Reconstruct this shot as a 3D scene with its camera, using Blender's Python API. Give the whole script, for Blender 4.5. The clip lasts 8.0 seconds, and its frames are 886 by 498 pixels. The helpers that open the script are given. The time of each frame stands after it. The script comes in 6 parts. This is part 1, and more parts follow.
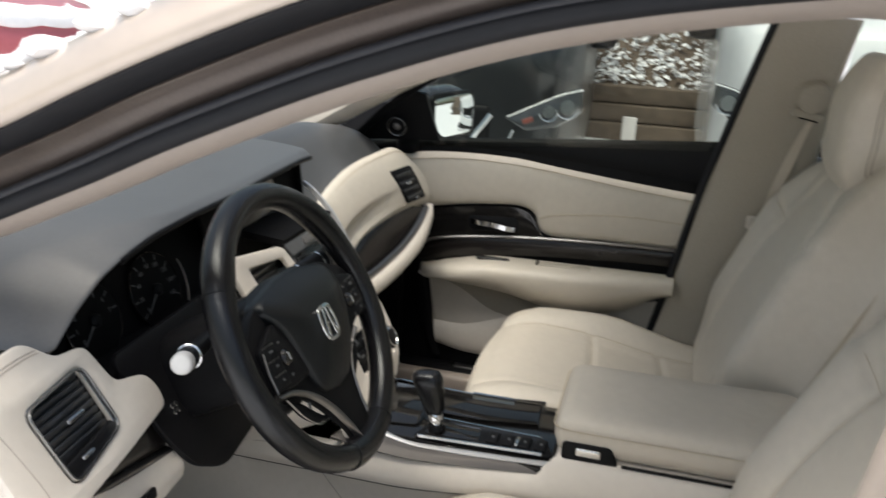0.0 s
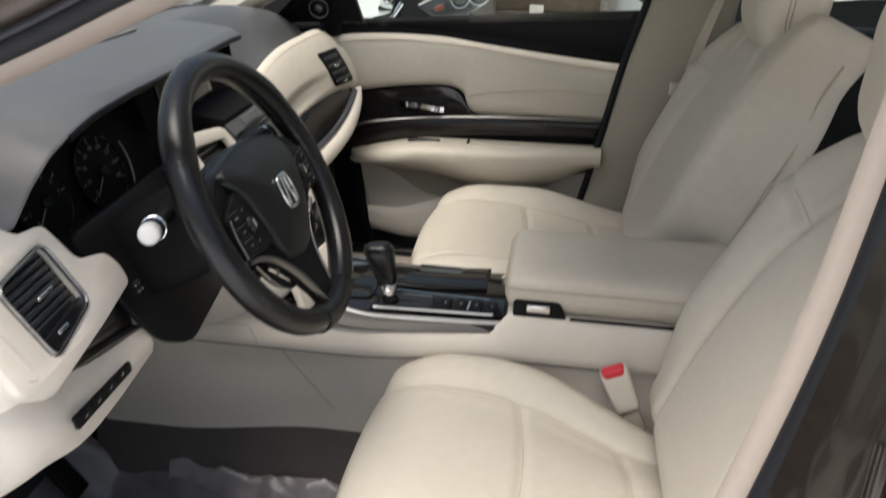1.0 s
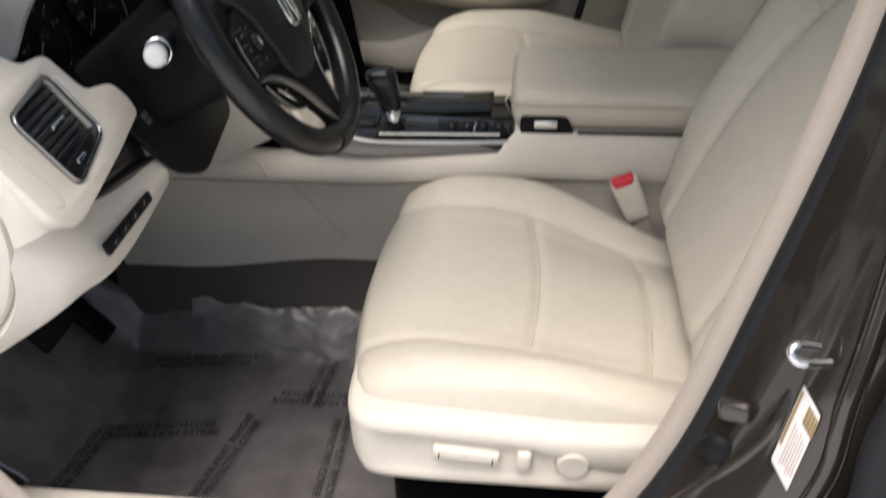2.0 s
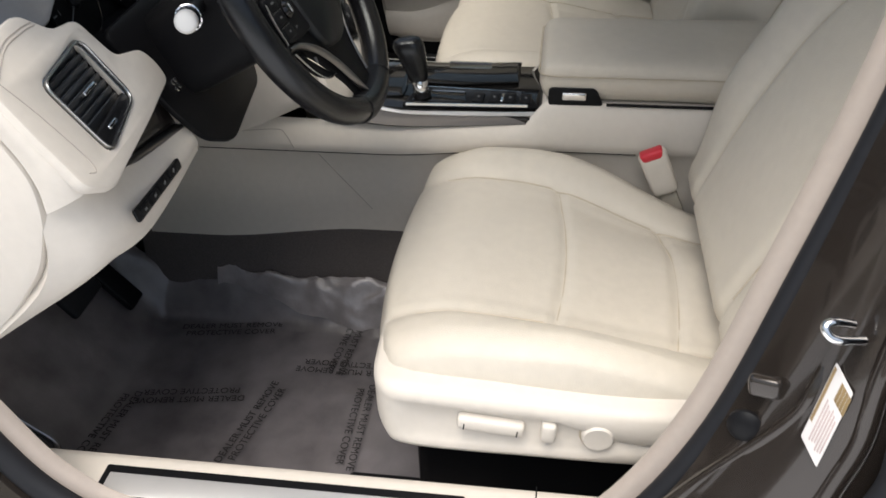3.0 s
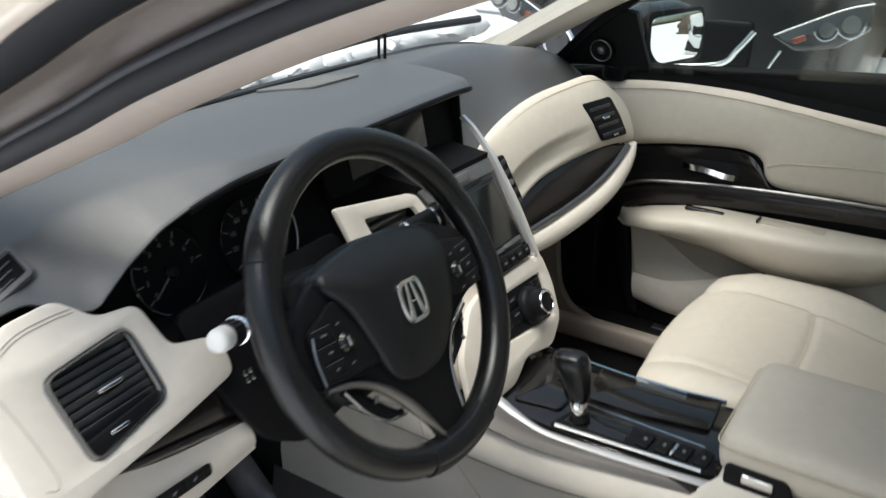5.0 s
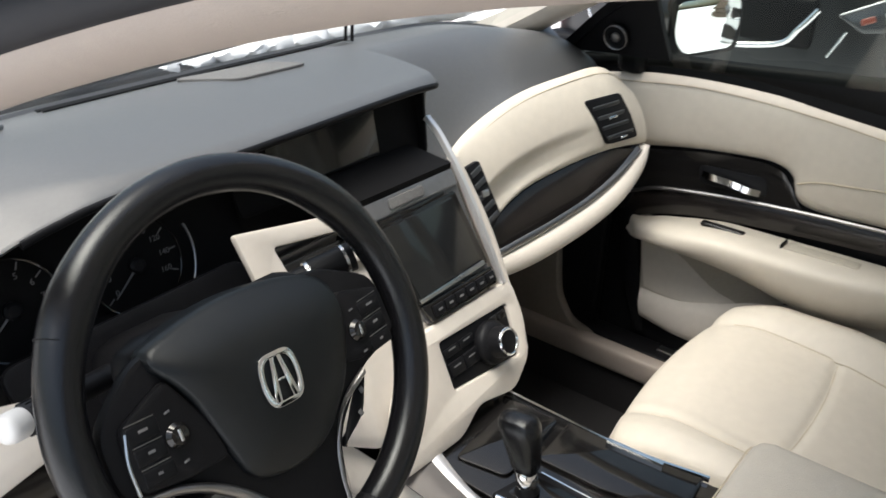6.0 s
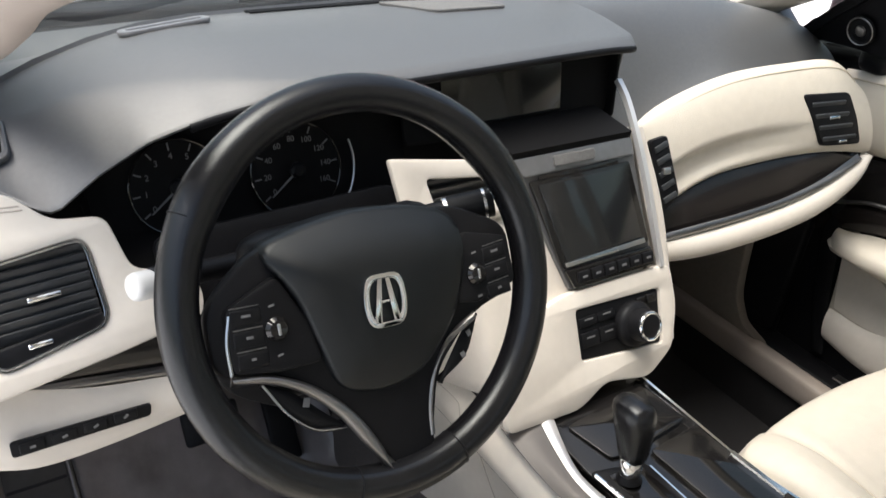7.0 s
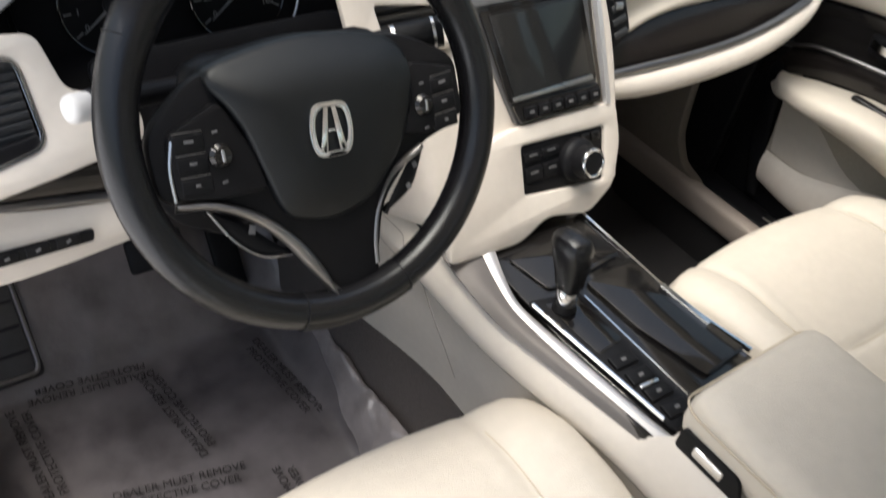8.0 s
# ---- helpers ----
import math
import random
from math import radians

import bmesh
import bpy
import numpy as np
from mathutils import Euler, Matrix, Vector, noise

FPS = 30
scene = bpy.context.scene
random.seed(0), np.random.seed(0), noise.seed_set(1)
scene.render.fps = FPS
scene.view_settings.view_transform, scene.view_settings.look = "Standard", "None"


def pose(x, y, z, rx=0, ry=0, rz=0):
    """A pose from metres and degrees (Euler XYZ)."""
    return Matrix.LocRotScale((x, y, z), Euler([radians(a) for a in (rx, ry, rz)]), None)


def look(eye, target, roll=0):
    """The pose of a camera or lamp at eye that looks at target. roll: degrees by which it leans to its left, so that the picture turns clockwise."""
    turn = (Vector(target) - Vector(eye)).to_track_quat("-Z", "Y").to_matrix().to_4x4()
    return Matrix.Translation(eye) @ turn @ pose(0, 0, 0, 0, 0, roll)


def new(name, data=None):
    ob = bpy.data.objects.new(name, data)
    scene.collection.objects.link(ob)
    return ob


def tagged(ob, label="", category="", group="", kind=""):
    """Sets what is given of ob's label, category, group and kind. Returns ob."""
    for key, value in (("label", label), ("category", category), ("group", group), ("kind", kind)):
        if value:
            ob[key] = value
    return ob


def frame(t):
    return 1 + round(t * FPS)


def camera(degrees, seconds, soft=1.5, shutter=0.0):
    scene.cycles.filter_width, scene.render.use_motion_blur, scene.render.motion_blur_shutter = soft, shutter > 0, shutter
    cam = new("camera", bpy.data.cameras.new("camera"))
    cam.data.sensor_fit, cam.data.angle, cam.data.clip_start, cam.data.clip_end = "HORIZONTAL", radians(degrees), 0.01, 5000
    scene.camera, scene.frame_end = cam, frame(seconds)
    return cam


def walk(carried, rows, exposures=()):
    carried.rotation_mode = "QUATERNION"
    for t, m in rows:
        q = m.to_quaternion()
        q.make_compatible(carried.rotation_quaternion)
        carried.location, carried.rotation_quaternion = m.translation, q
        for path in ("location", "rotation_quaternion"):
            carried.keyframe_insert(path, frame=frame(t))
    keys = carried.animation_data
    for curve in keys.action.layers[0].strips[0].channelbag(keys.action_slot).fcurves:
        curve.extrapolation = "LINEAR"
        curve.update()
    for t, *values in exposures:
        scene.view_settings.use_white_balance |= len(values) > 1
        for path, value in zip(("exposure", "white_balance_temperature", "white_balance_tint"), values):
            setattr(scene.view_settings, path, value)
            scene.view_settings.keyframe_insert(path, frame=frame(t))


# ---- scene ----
cam = camera(55.1, 8.0, soft=1.5, shutter=0.5)
PATH = [
    (0, (-1.307, -0.399, 1.356), (0.54, 0.074, 0.754), 2.9),
    (0.5, (-1.32, -0.367, 1.334), (0.541, -0.094, 0.655), 2.0),
    (1, (-1.357, -0.35, 1.309), (0.457, -0.105, 0.503), 1.7),
    (1.5, (-1.384, -0.332, 1.291), (0.361, -0.12, 0.338), 0.4),
    (2, (-1.388, -0.322, 1.264), (0.266, -0.121, 0.157), -1.7),
    (2.2, (-1.392, -0.316, 1.255), (0.222, -0.113, 0.09), -2.2),
    (3.3, (-1.382, -0.308, 1.27), (0.246, -0.023, 0.144), -1.8),
    (3.5, (-1.353, -0.3, 1.287), (0.327, 0.001, 0.244), -0.7),
    (4, (-1.289, -0.343, 1.32), (0.462, 0.115, 0.47), 0.8),
    (4.5, (-1.166, -0.451, 1.34), (0.48, 0.35, 0.535), 0.8),
    (5, (-1.028, -0.478, 1.349), (0.504, 0.522, 0.54), 0.6),
    (5.2, (-0.948, -0.466, 1.349), (0.563, 0.561, 0.536), 0.9),
    (6.3, (-0.74, -0.482, 1.363), (0.564, 0.687, 0.397), 2.7),
    (6.5, (-0.731, -0.502, 1.363), (0.443, 0.77, 0.363), 3.2),
    (7, (-0.704, -0.522, 1.354), (0.331, 0.848, 0.328), 6.9),
    (7.5, (-0.701, -0.518, 1.352), (0.35, 0.719, 0.183), 9.7),
    (8, (-0.708, -0.526, 1.352), (0.336, 0.561, 0.038), 12.1),
]
walk(cam, [(t, look(eye, target, roll)) for t, eye, target, roll in PATH],
     [(0.0, 0.37, 6600, 9), (0.5, 0.48, 6620, 9), (1.0, 0.45, 6650, 10), (2.2, 0.29, 6600, 11), (3.3, 0.29, 6450, 9), (4.0, 0.47, 6370, 7), (4.5, 0.56, 6300, 6), (5.2, 0.62, 6300, 6), (6.3, 0.98, 6500, 10), (7.0, 1.05, 6500, 10), (8.0, 0.97, 6550, 11)])

# ---------------------------------------------------------------- light
world = bpy.data.worlds.new("world")
scene.world = world
world.use_nodes = True
wn, wl = world.node_tree.nodes, world.node_tree.links
sky = wn.new("ShaderNodeTexSky")
sky.sky_type = "NISHITA"
sky.sun_disc = False
sky.sun_elevation = radians(76)
sky.sun_rotation = radians(300)
sky.air_density, sky.dust_density, sky.ozone_density = 1.6, 6.0, 1.0
wl.new(sky.outputs[0], wn["Background"].inputs[0])
wn["Background"].inputs[1].default_value = 0.125

sun_data = bpy.data.lights.new("sun", "SUN")
sun_data.energy, sun_data.angle, sun_data.color = 2.6, radians(44), (1.0, 0.97, 0.93)
sun = new("sun", sun_data)
sun.matrix_world = look((-1.6, 0.5, 5.0), (0, 0, 0.7))

# ---------------------------------------------------------------- materials


def material(name, color, rough=0.5, metal=0.0, vary=0.08, scale=30.0, bump=0.0, bump_scale=400.0, coat=0.0, spec=0.5,
             stain=None, stain_scale=3.0, cells=False):
    """A principled surface whose colour wanders at two scales, with fine relief."""
    m = bpy.data.materials.new(name)
    m.use_nodes = True
    nodes, links = m.node_tree.nodes, m.node_tree.links
    p = nodes["Principled BSDF"]
    p.inputs["Roughness"].default_value, p.inputs["Metallic"].default_value = rough, metal
    p.inputs["Coat Weight"].default_value, p.inputs["Coat Roughness"].default_value = coat, 0.06
    p.inputs["Specular IOR Level"].default_value = spec
    where = nodes.new("ShaderNodeTexCoord")
    fine, broad = nodes.new("ShaderNodeTexNoise"), nodes.new("ShaderNodeTexNoise")
    fine.inputs["Scale"].default_value, broad.inputs["Scale"].default_value = scale, stain_scale
    fine.inputs["Detail"].default_value, broad.inputs["Detail"].default_value = 6, 3
    links.new(where.outputs["Object"], fine.inputs["Vector"])
    links.new(where.outputs["Object"], broad.inputs["Vector"])
    ramp = nodes.new("ShaderNodeValToRGB")
    low = [c * (1 - vary) for c in color]
    high = [min(1, c * (1 + vary)) for c in color]
    ramp.color_ramp.elements[0].color, ramp.color_ramp.elements[1].color = (*low, 1), (*high, 1)
    ramp.color_ramp.elements[0].position, ramp.color_ramp.elements[1].position = 0.3, 0.7
    links.new(fine.outputs["Fac"], ramp.inputs["Fac"])
    mix = nodes.new("ShaderNodeMix")
    mix.data_type = "RGBA"
    spot = nodes.new("ShaderNodeMapRange")
    spot.inputs["From Min"].default_value, spot.inputs["From Max"].default_value = 0.45, 0.75
    spot.inputs["To Max"].default_value = 0.6
    links.new(broad.outputs["Fac"], spot.inputs["Value"])
    links.new(spot.outputs["Result"], mix.inputs["Factor"])
    links.new(ramp.outputs["Color"], mix.inputs["A"])
    mix.inputs["B"].default_value = (*(stain or [c * 0.9 for c in color]), 1)
    links.new(mix.outputs["Result"], p.inputs["Base Color"])
    rough_map = nodes.new("ShaderNodeMapRange")
    rough_map.inputs["To Min"].default_value, rough_map.inputs["To Max"].default_value = max(0.0, rough - 0.07), min(1, rough + 0.07)
    links.new(broad.outputs["Fac"], rough_map.inputs["Value"])
    if rough > 0.12:
        links.new(rough_map.outputs["Result"], p.inputs["Roughness"])
    if bump:
        if cells:
            grain = nodes.new("ShaderNodeTexVoronoi")
            height = grain.outputs["Distance"]
        else:
            grain = nodes.new("ShaderNodeTexNoise")
            grain.inputs["Detail"].default_value = 4
            height = grain.outputs["Fac"]
        grain.inputs["Scale"].default_value = bump_scale
        links.new(where.outputs["Object"], grain.inputs["Vector"])
        b = nodes.new("ShaderNodeBump")
        b.inputs["Strength"].default_value, b.inputs["Distance"].default_value = bump, 0.002
        links.new(height, b.inputs["Height"])
        links.new(b.outputs["Normal"], p.inputs["Normal"])
    return m


def glass(name, tint=(0.95, 0.98, 0.96), rough=0.0):
    m = bpy.data.materials.new(name)
    m.use_nodes = True
    nodes, links = m.node_tree.nodes, m.node_tree.links
    nodes.remove(nodes["Principled BSDF"])
    clear, shine, mix = nodes.new("ShaderNodeBsdfTransparent"), nodes.new("ShaderNodeBsdfGlossy"), nodes.new("ShaderNodeMixShader")
    clear.inputs["Color"].default_value = (*tint, 1)
    shine.inputs["Roughness"].default_value = rough
    facing, power, scale = nodes.new("ShaderNodeLayerWeight"), nodes.new("ShaderNodeMath"), nodes.new("ShaderNodeMath")
    power.operation, scale.operation = "POWER", "MULTIPLY_ADD"
    power.inputs[1].default_value, scale.inputs[1].default_value, scale.inputs[2].default_value = 4.0, 0.55, 0.045
    links.new(facing.outputs["Facing"], power.inputs[0])
    links.new(power.outputs[0], scale.inputs[0])
    links.new(scale.outputs[0], mix.inputs[0])
    links.new(clear.outputs[0], mix.inputs[1])
    links.new(shine.outputs[0], mix.inputs[2])
    links.new(mix.outputs[0], nodes["Material Output"].inputs["Surface"])
    return m


LEATHER = material("cream_leather", (0.60, 0.557, 0.480), 0.38, vary=0.03, scale=60, bump=0.28, bump_scale=800, cells=True, stain=(0.565, 0.525, 0.455), stain_scale=5)
CREAM = material("cream_plastic", (0.63, 0.59, 0.53), 0.46, vary=0.025, scale=80, bump=0.12, bump_scale=1400, stain=(0.60, 0.56, 0.50))
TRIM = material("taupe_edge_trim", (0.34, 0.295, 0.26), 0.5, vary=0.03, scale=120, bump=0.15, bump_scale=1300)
# Cream kick panel darkened: the footwell's shade is put into its colour.
KICK_SHADED = material("shaded_kick_panel", (0.20, 0.178, 0.152), 0.6, vary=0.06, scale=120, bump=0.2, bump_scale=900)
SLAT = material("vent_slat_plastic", (0.030, 0.033, 0.037), 0.36, vary=0.1)
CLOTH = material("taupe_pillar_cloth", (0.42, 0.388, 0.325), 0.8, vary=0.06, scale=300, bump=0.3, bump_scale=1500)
# Darker copy of the seam thread, with the headrest side's shade in its colour.
DARKSEAM = material("shaded_seam_thread", (0.30, 0.27, 0.22), 0.7, vary=0.05)
JOINT = material("trim_joint_line", (0.40, 0.36, 0.32), 0.7, vary=0.05)
SEAM = material("seam_thread", (0.50, 0.44, 0.34), 0.7, vary=0.05)
DASH = material("charcoal_soft_plastic", (0.070, 0.073, 0.076), 0.43, vary=0.08, scale=200, bump=0.14, bump_scale=1300, cells=True, spec=1.0)
BLACK = material("black_plastic", (0.007, 0.007, 0.008), 0.45, vary=0.1, scale=120, bump=0.1, bump_scale=1500, spec=0.14)
# Blacker than the plain plastic: shade inside recesses is put into the colour.
RECESS = material("recess_shade_black", (0.004, 0.004, 0.0045), 0.7, vary=0.1, scale=120, spec=0.12)
GLOSS = material("gloss_black", (0.009, 0.0085, 0.0085), 0.09, vary=0.1, coat=0.1, spec=0.42)
SCREEN = material("screen_glass", (0.013, 0.014, 0.015), 0.12, vary=0.05, coat=0.3)
WHEEL = material("black_leather", (0.006, 0.006, 0.007), 0.25, vary=0.1, scale=90, bump=0.09, bump_scale=1100, cells=True, spec=0.42)
HUB = material("black_grained_plastic", (0.005, 0.006, 0.007), 0.42, vary=0.1, scale=90, bump=0.1, bump_scale=1200, cells=True, spec=0.38)
GRILLE = material("woven_grille", (0.12, 0.12, 0.118), 0.75, vary=0.2, scale=300, bump=0.5, bump_scale=700)
BAND = material("brushed_grey_band", (0.20, 0.205, 0.215), 0.36, metal=0.5, vary=0.06, scale=90)
WOOD = material("dark_wood", (0.013, 0.011, 0.0105), 0.26, vary=0.35, scale=18, coat=0.22, spec=0.4)
CHROME = material("chrome", (0.80, 0.81, 0.82), 0.10, metal=1.0, vary=0.02)
SATIN = material("satin_silver", (0.56, 0.57, 0.58), 0.28, metal=1.0, vary=0.03)
SILVER = material("bright_satin_metal", (0.66, 0.66, 0.66), 0.40, metal=0.6, vary=0.02)
DARKMETAL = material("dark_satin_metal", (0.27, 0.265, 0.265), 0.38, metal=1.0, vary=0.05)
RUBBER = material("rubber_seal", (0.010, 0.011, 0.014), 0.60, vary=0.1, scale=60, spec=0.3)
PAINT = material("brown_metallic_paint", (0.032, 0.026, 0.022), 0.25, metal=0.4, vary=0.1, scale=500, coat=0.7)
PAINT_JAMB = material("brown_jamb_paint", (0.085, 0.068, 0.060), 0.33, metal=0.4, vary=0.08, scale=300, coat=0.3)
# Lighter rubber: the sheen along the door seal is put into this colour.
SEAL_SHEEN = material("seal_sheen_rubber", (0.035, 0.036, 0.042), 0.55, vary=0.1, scale=200, spec=0.4)
# Pale body colour: the sky's reflection in the paint is put into it.
PAINT_SKY = material("sky_pale_paint", (0.55, 0.475, 0.41), 0.3, metal=0.25, vary=0.04, coat=0.6)
SKIRT = material("taupe_grey_carpet", (0.088, 0.077, 0.074), 0.95, vary=0.3, scale=600, bump=0.6, bump_scale=900)
CARPET = material("dark_carpet", (0.020, 0.019, 0.020), 0.95, vary=0.3, scale=700, bump=0.6, bump_scale=900)
# Print dimmed to grey; on the dials this carries the cluster's shade.
DIM = material("dimmed_print", (0.13, 0.133, 0.137), 0.5, vary=0.02)
WHITE = material("white_marking", (0.62, 0.62, 0.61), 0.5, vary=0.02)
RED = material("red_plastic", (0.62, 0.03, 0.05), 0.35, vary=0.05)
SNOW = material("snow", (0.86, 0.87, 0.89), 0.75, vary=0.04, scale=20, bump=0.7, bump_scale=60)
INK = material("black_ink", (0.016, 0.014, 0.014), 0.5, vary=0.1)
for blackish in (BLACK, WHEEL, HUB):
    blackish.node_tree.nodes["Principled BSDF"].inputs["Specular Tint"].default_value = (0.92, 0.97, 1.0, 1.0)
FLANK = material("grey_metallic_flank", (0.125, 0.116, 0.110), 0.5, metal=0.2, vary=0.05)
HEADLINER = material("light_headliner_cloth", (0.70, 0.66, 0.59), 0.9, vary=0.04, scale=300, bump=0.3, bump_scale=1200)
GLASS = glass("window_glass")
DOOR_GLASS = glass("door_glass", (0.62, 0.68, 0.63))
MIRROR = material("mirror_silver", (0.85, 0.86, 0.86), 0.02, metal=1.0, vary=0.0)

# ---------------------------------------------------------------- builders
WORLD = {}


def thing(name, base, label, category="", group="", kind=""):
    ob = new(name)
    ob.location = base
    ob.empty_display_size = 0.05
    WORLD[ob] = Matrix.Translation(base)
    return tagged(ob, label, category, group, kind)


def finish(name, bm, mat, angle=40, tint=None):
    bmesh.ops.recalc_face_normals(bm, faces=bm.faces)
    me = bpy.data.meshes.new(name)
    bm.to_mesh(me)
    bm.free()
    me.materials.append(mat)
    me.polygons.foreach_set("use_smooth", [True] * len(me.polygons))
    me.set_sharp_from_angle(angle=radians(angle))
    return me


def part(name, bm, mat, parent, label="", angle=40):
    ob = new(name, finish(name, bm, mat, angle))
    ob.parent = parent
    if parent in WORLD:
        ob.matrix_parent_inverse = WORLD[parent].inverted()
    if label:
        ob["label"] = label
    return ob


def alone(name, bm, mat, label, category="", kind="", group="", angle=40):
    return tagged(new(name, finish(name, bm, mat, angle)), label, category, group, kind)


def plane(o, u, v):
    """A frame with its origin at o, x along u, y towards v, z out of the face."""
    u = Vector(u).normalized()
    v = Vector(v)
    v = (v - u * v.dot(u)).normalized()
    n = u.cross(v)
    return Matrix(((u.x, v.x, n.x, o[0]), (u.y, v.y, n.y, o[1]), (u.z, v.z, n.z, o[2]), (0, 0, 0, 1)))


def shift(m, x, y, z=0.0, turn=0.0):
    return m @ Matrix.Translation((x, y, z)) @ Matrix.Rotation(radians(turn), 4, "Z")


def rbox(size, r, m=None, n=(4, 4, 4), warp=None):
    """A box with rounded edges, fine enough to be bent by warp."""
    h = [s / 2 for s in size]
    r = min(r, *h)
    lists = []
    for a in range(3):
        inner = h[a] - r
        row = [-h[a], -h[a] + 0.3 * r] + [-inner + 2 * inner * k / n[a] for k in range(n[a] + 1)] + [h[a] - 0.3 * r, h[a]]
        lists.append(row)
    bm, seen = bmesh.new(), {}

    def vert(i, j, k):
        if (i, j, k) not in seen:
            p = Vector((lists[0][i], lists[1][j], lists[2][k]))
            q = Vector([max(-(h[a] - r), min(h[a] - r, p[a])) for a in range(3)])
            d = p - q
            if d.length > 1e-9:
                p = q + d.normalized() * r
            if warp:
                p = Vector(warp(p))
            if m:
                p = m @ p
            seen[i, j, k] = bm.verts.new(p)
        return seen[i, j, k]

    top = [len(row) - 1 for row in lists]
    for a in range(3):
        b, c = (a + 1) % 3, (a + 2) % 3
        for side in (0, top[a]):
            for i in range(top[b]):
                for j in range(top[c]):
                    ids = []
                    for di, dj in ((0, 0), (1, 0), (1, 1), (0, 1)):
                        key = [0, 0, 0]
                        key[a], key[b], key[c] = side, i + di, j + dj
                        ids.append(vert(*key))
                    if len(set(ids)) == 4:
                        try:
                            bm.faces.new(ids)
                        except ValueError:
                            pass
    bmesh.ops.remove_doubles(bm, verts=bm.verts, dist=1e-6)
    return bm


def rounded(pts, r, steps=4):
    """The corners of a closed outline, rounded."""
    out = []
    for i, p in enumerate(pts):
        p, a, b = Vector(p), Vector(pts[i - 1]), Vector(pts[(i + 1) % len(pts)])
        da, db = a - p, b - p
        cut = min(r, 0.45 * da.length, 0.45 * db.length)
        s, e = p + da.normalized() * cut, p + db.normalized() * cut
        for k in range(steps + 1):
            f = k / steps
            out.append(tuple((1 - f) ** 2 * s + 2 * f * (1 - f) * p + f * f * e))
    return out


def rect(w, h, r=0.0, x=0.0, y=0.0):
    pts = [(x - w / 2, y - h / 2), (x + w / 2, y - h / 2), (x + w / 2, y + h / 2), (x - w / 2, y + h / 2)]
    return rounded(pts, r) if r else pts


def disc(r, x=0.0, y=0.0, n=32):
    return [(x + r * math.cos(2 * math.pi * k / n), y + r * math.sin(2 * math.pi * k / n)) for k in range(n)]


def plate(outline, m, depth=0.006, bevel=0.0015, holes=()):
    """A flat panel with rounded edges, standing depth out of the plane m, with holes through it."""
    cu = bpy.data.curves.new("outline", "CURVE")
    cu.dimensions, cu.fill_mode, cu.extrude = "2D", "BOTH", max(1e-5, depth / 2 - bevel)
    cu.bevel_depth, cu.bevel_resolution, cu.offset = bevel, 1, -bevel
    for ring in (outline, *holes):
        s = cu.splines.new("POLY")
        s.points.add(len(ring) - 1)
        for p, q in zip(s.points, ring):
            p.co = (q[0], q[1], 0, 1)
        s.use_cyclic_u = True
    ob = bpy.data.objects.new("outline", cu)
    me = bpy.data.meshes.new_from_object(ob)
    bm = bmesh.new()
    bm.from_mesh(me)
    bpy.data.objects.remove(ob)
    bpy.data.curves.remove(cu)
    bpy.data.meshes.remove(me)
    bmesh.ops.remove_doubles(bm, verts=bm.verts, dist=1e-6)
    bmesh.ops.transform(bm, matrix=m @ Matrix.Translation((0, 0, depth / 2)), verts=bm.verts)
    return bm


def spline(pts, n):
    """n+1 points along a smooth curve through pts."""
    pts = [Vector(p) for p in pts]
    full = [2 * pts[0] - pts[1], *pts, 2 * pts[-1] - pts[-2]]
    out = []
    for k in range(n + 1):
        s = k / n * (len(pts) - 1)
        i = min(int(s), len(pts) - 2)
        t = s - i
        a, b, c, d = full[i : i + 4]
        out.append(0.5 * (2 * b + (c - a) * t + (2 * a - 5 * b + 4 * c - d) * t * t + (3 * b - a - 3 * c + d) * t ** 3))
    return out


def grid(rows, thick=0.0):
    """A surface through rows of points; thick: made solid inwards."""
    bm = bmesh.new()
    vs = [[bm.verts.new(p) for p in row] for row in rows]
    for a, b in zip(vs, vs[1:]):
        for i in range(len(a) - 1):
            bm.faces.new((a[i], a[i + 1], b[i + 1], b[i]))
    if thick:
        bm.normal_update()
        back = [[bm.verts.new(v.co - v.normal * thick) for v in row] for row in vs]
        for a, b in zip(back, back[1:]):
            for i in range(len(a) - 1):
                bm.faces.new((a[i], b[i], b[i + 1], a[i + 1]))
        ring = vs[0] + [r[-1] for r in vs[1:]] + vs[-1][-2::-1] + [r[0] for r in vs[-2:0:-1]]
        ring2 = back[0] + [r[-1] for r in back[1:]] + back[-1][-2::-1] + [r[0] for r in back[-2:0:-1]]
        for i in range(len(ring)):
            j = (i + 1) % len(ring)
            bm.faces.new((ring[i], ring2[i], ring2[j], ring[j]))
    return bm


def ribbon(top, bottom, m, bulge=0.0, thick=0.01, nu=28, nv=8, lift=0.0, edge=0.5):
    """A padded panel between two curves of the plane m, swelling out of it."""
    a, b = spline([(*p, 0) for p in top], nu), spline([(*p, 0) for p in bottom], nu)
    rows = []
    for p, q in zip(a, b):
        row = []
        for k in range(nv + 1):
            f = k / nv
            w = p.lerp(q, f)
            w.z = lift + bulge * max(0.0, math.sin(math.pi * f)) ** edge
            row.append(m @ w)
        rows.append(row)
    bm = grid(rows)
    bm.normal_update()
    up = m.to_3x3() @ Vector((0, 0, 1))
    sign = 1 if sum(f.normal.dot(up) for f in bm.faces) > 0 else -1
    bm.free()
    if sign < 0:
        rows = rows[::-1]
    return grid(rows, thick)


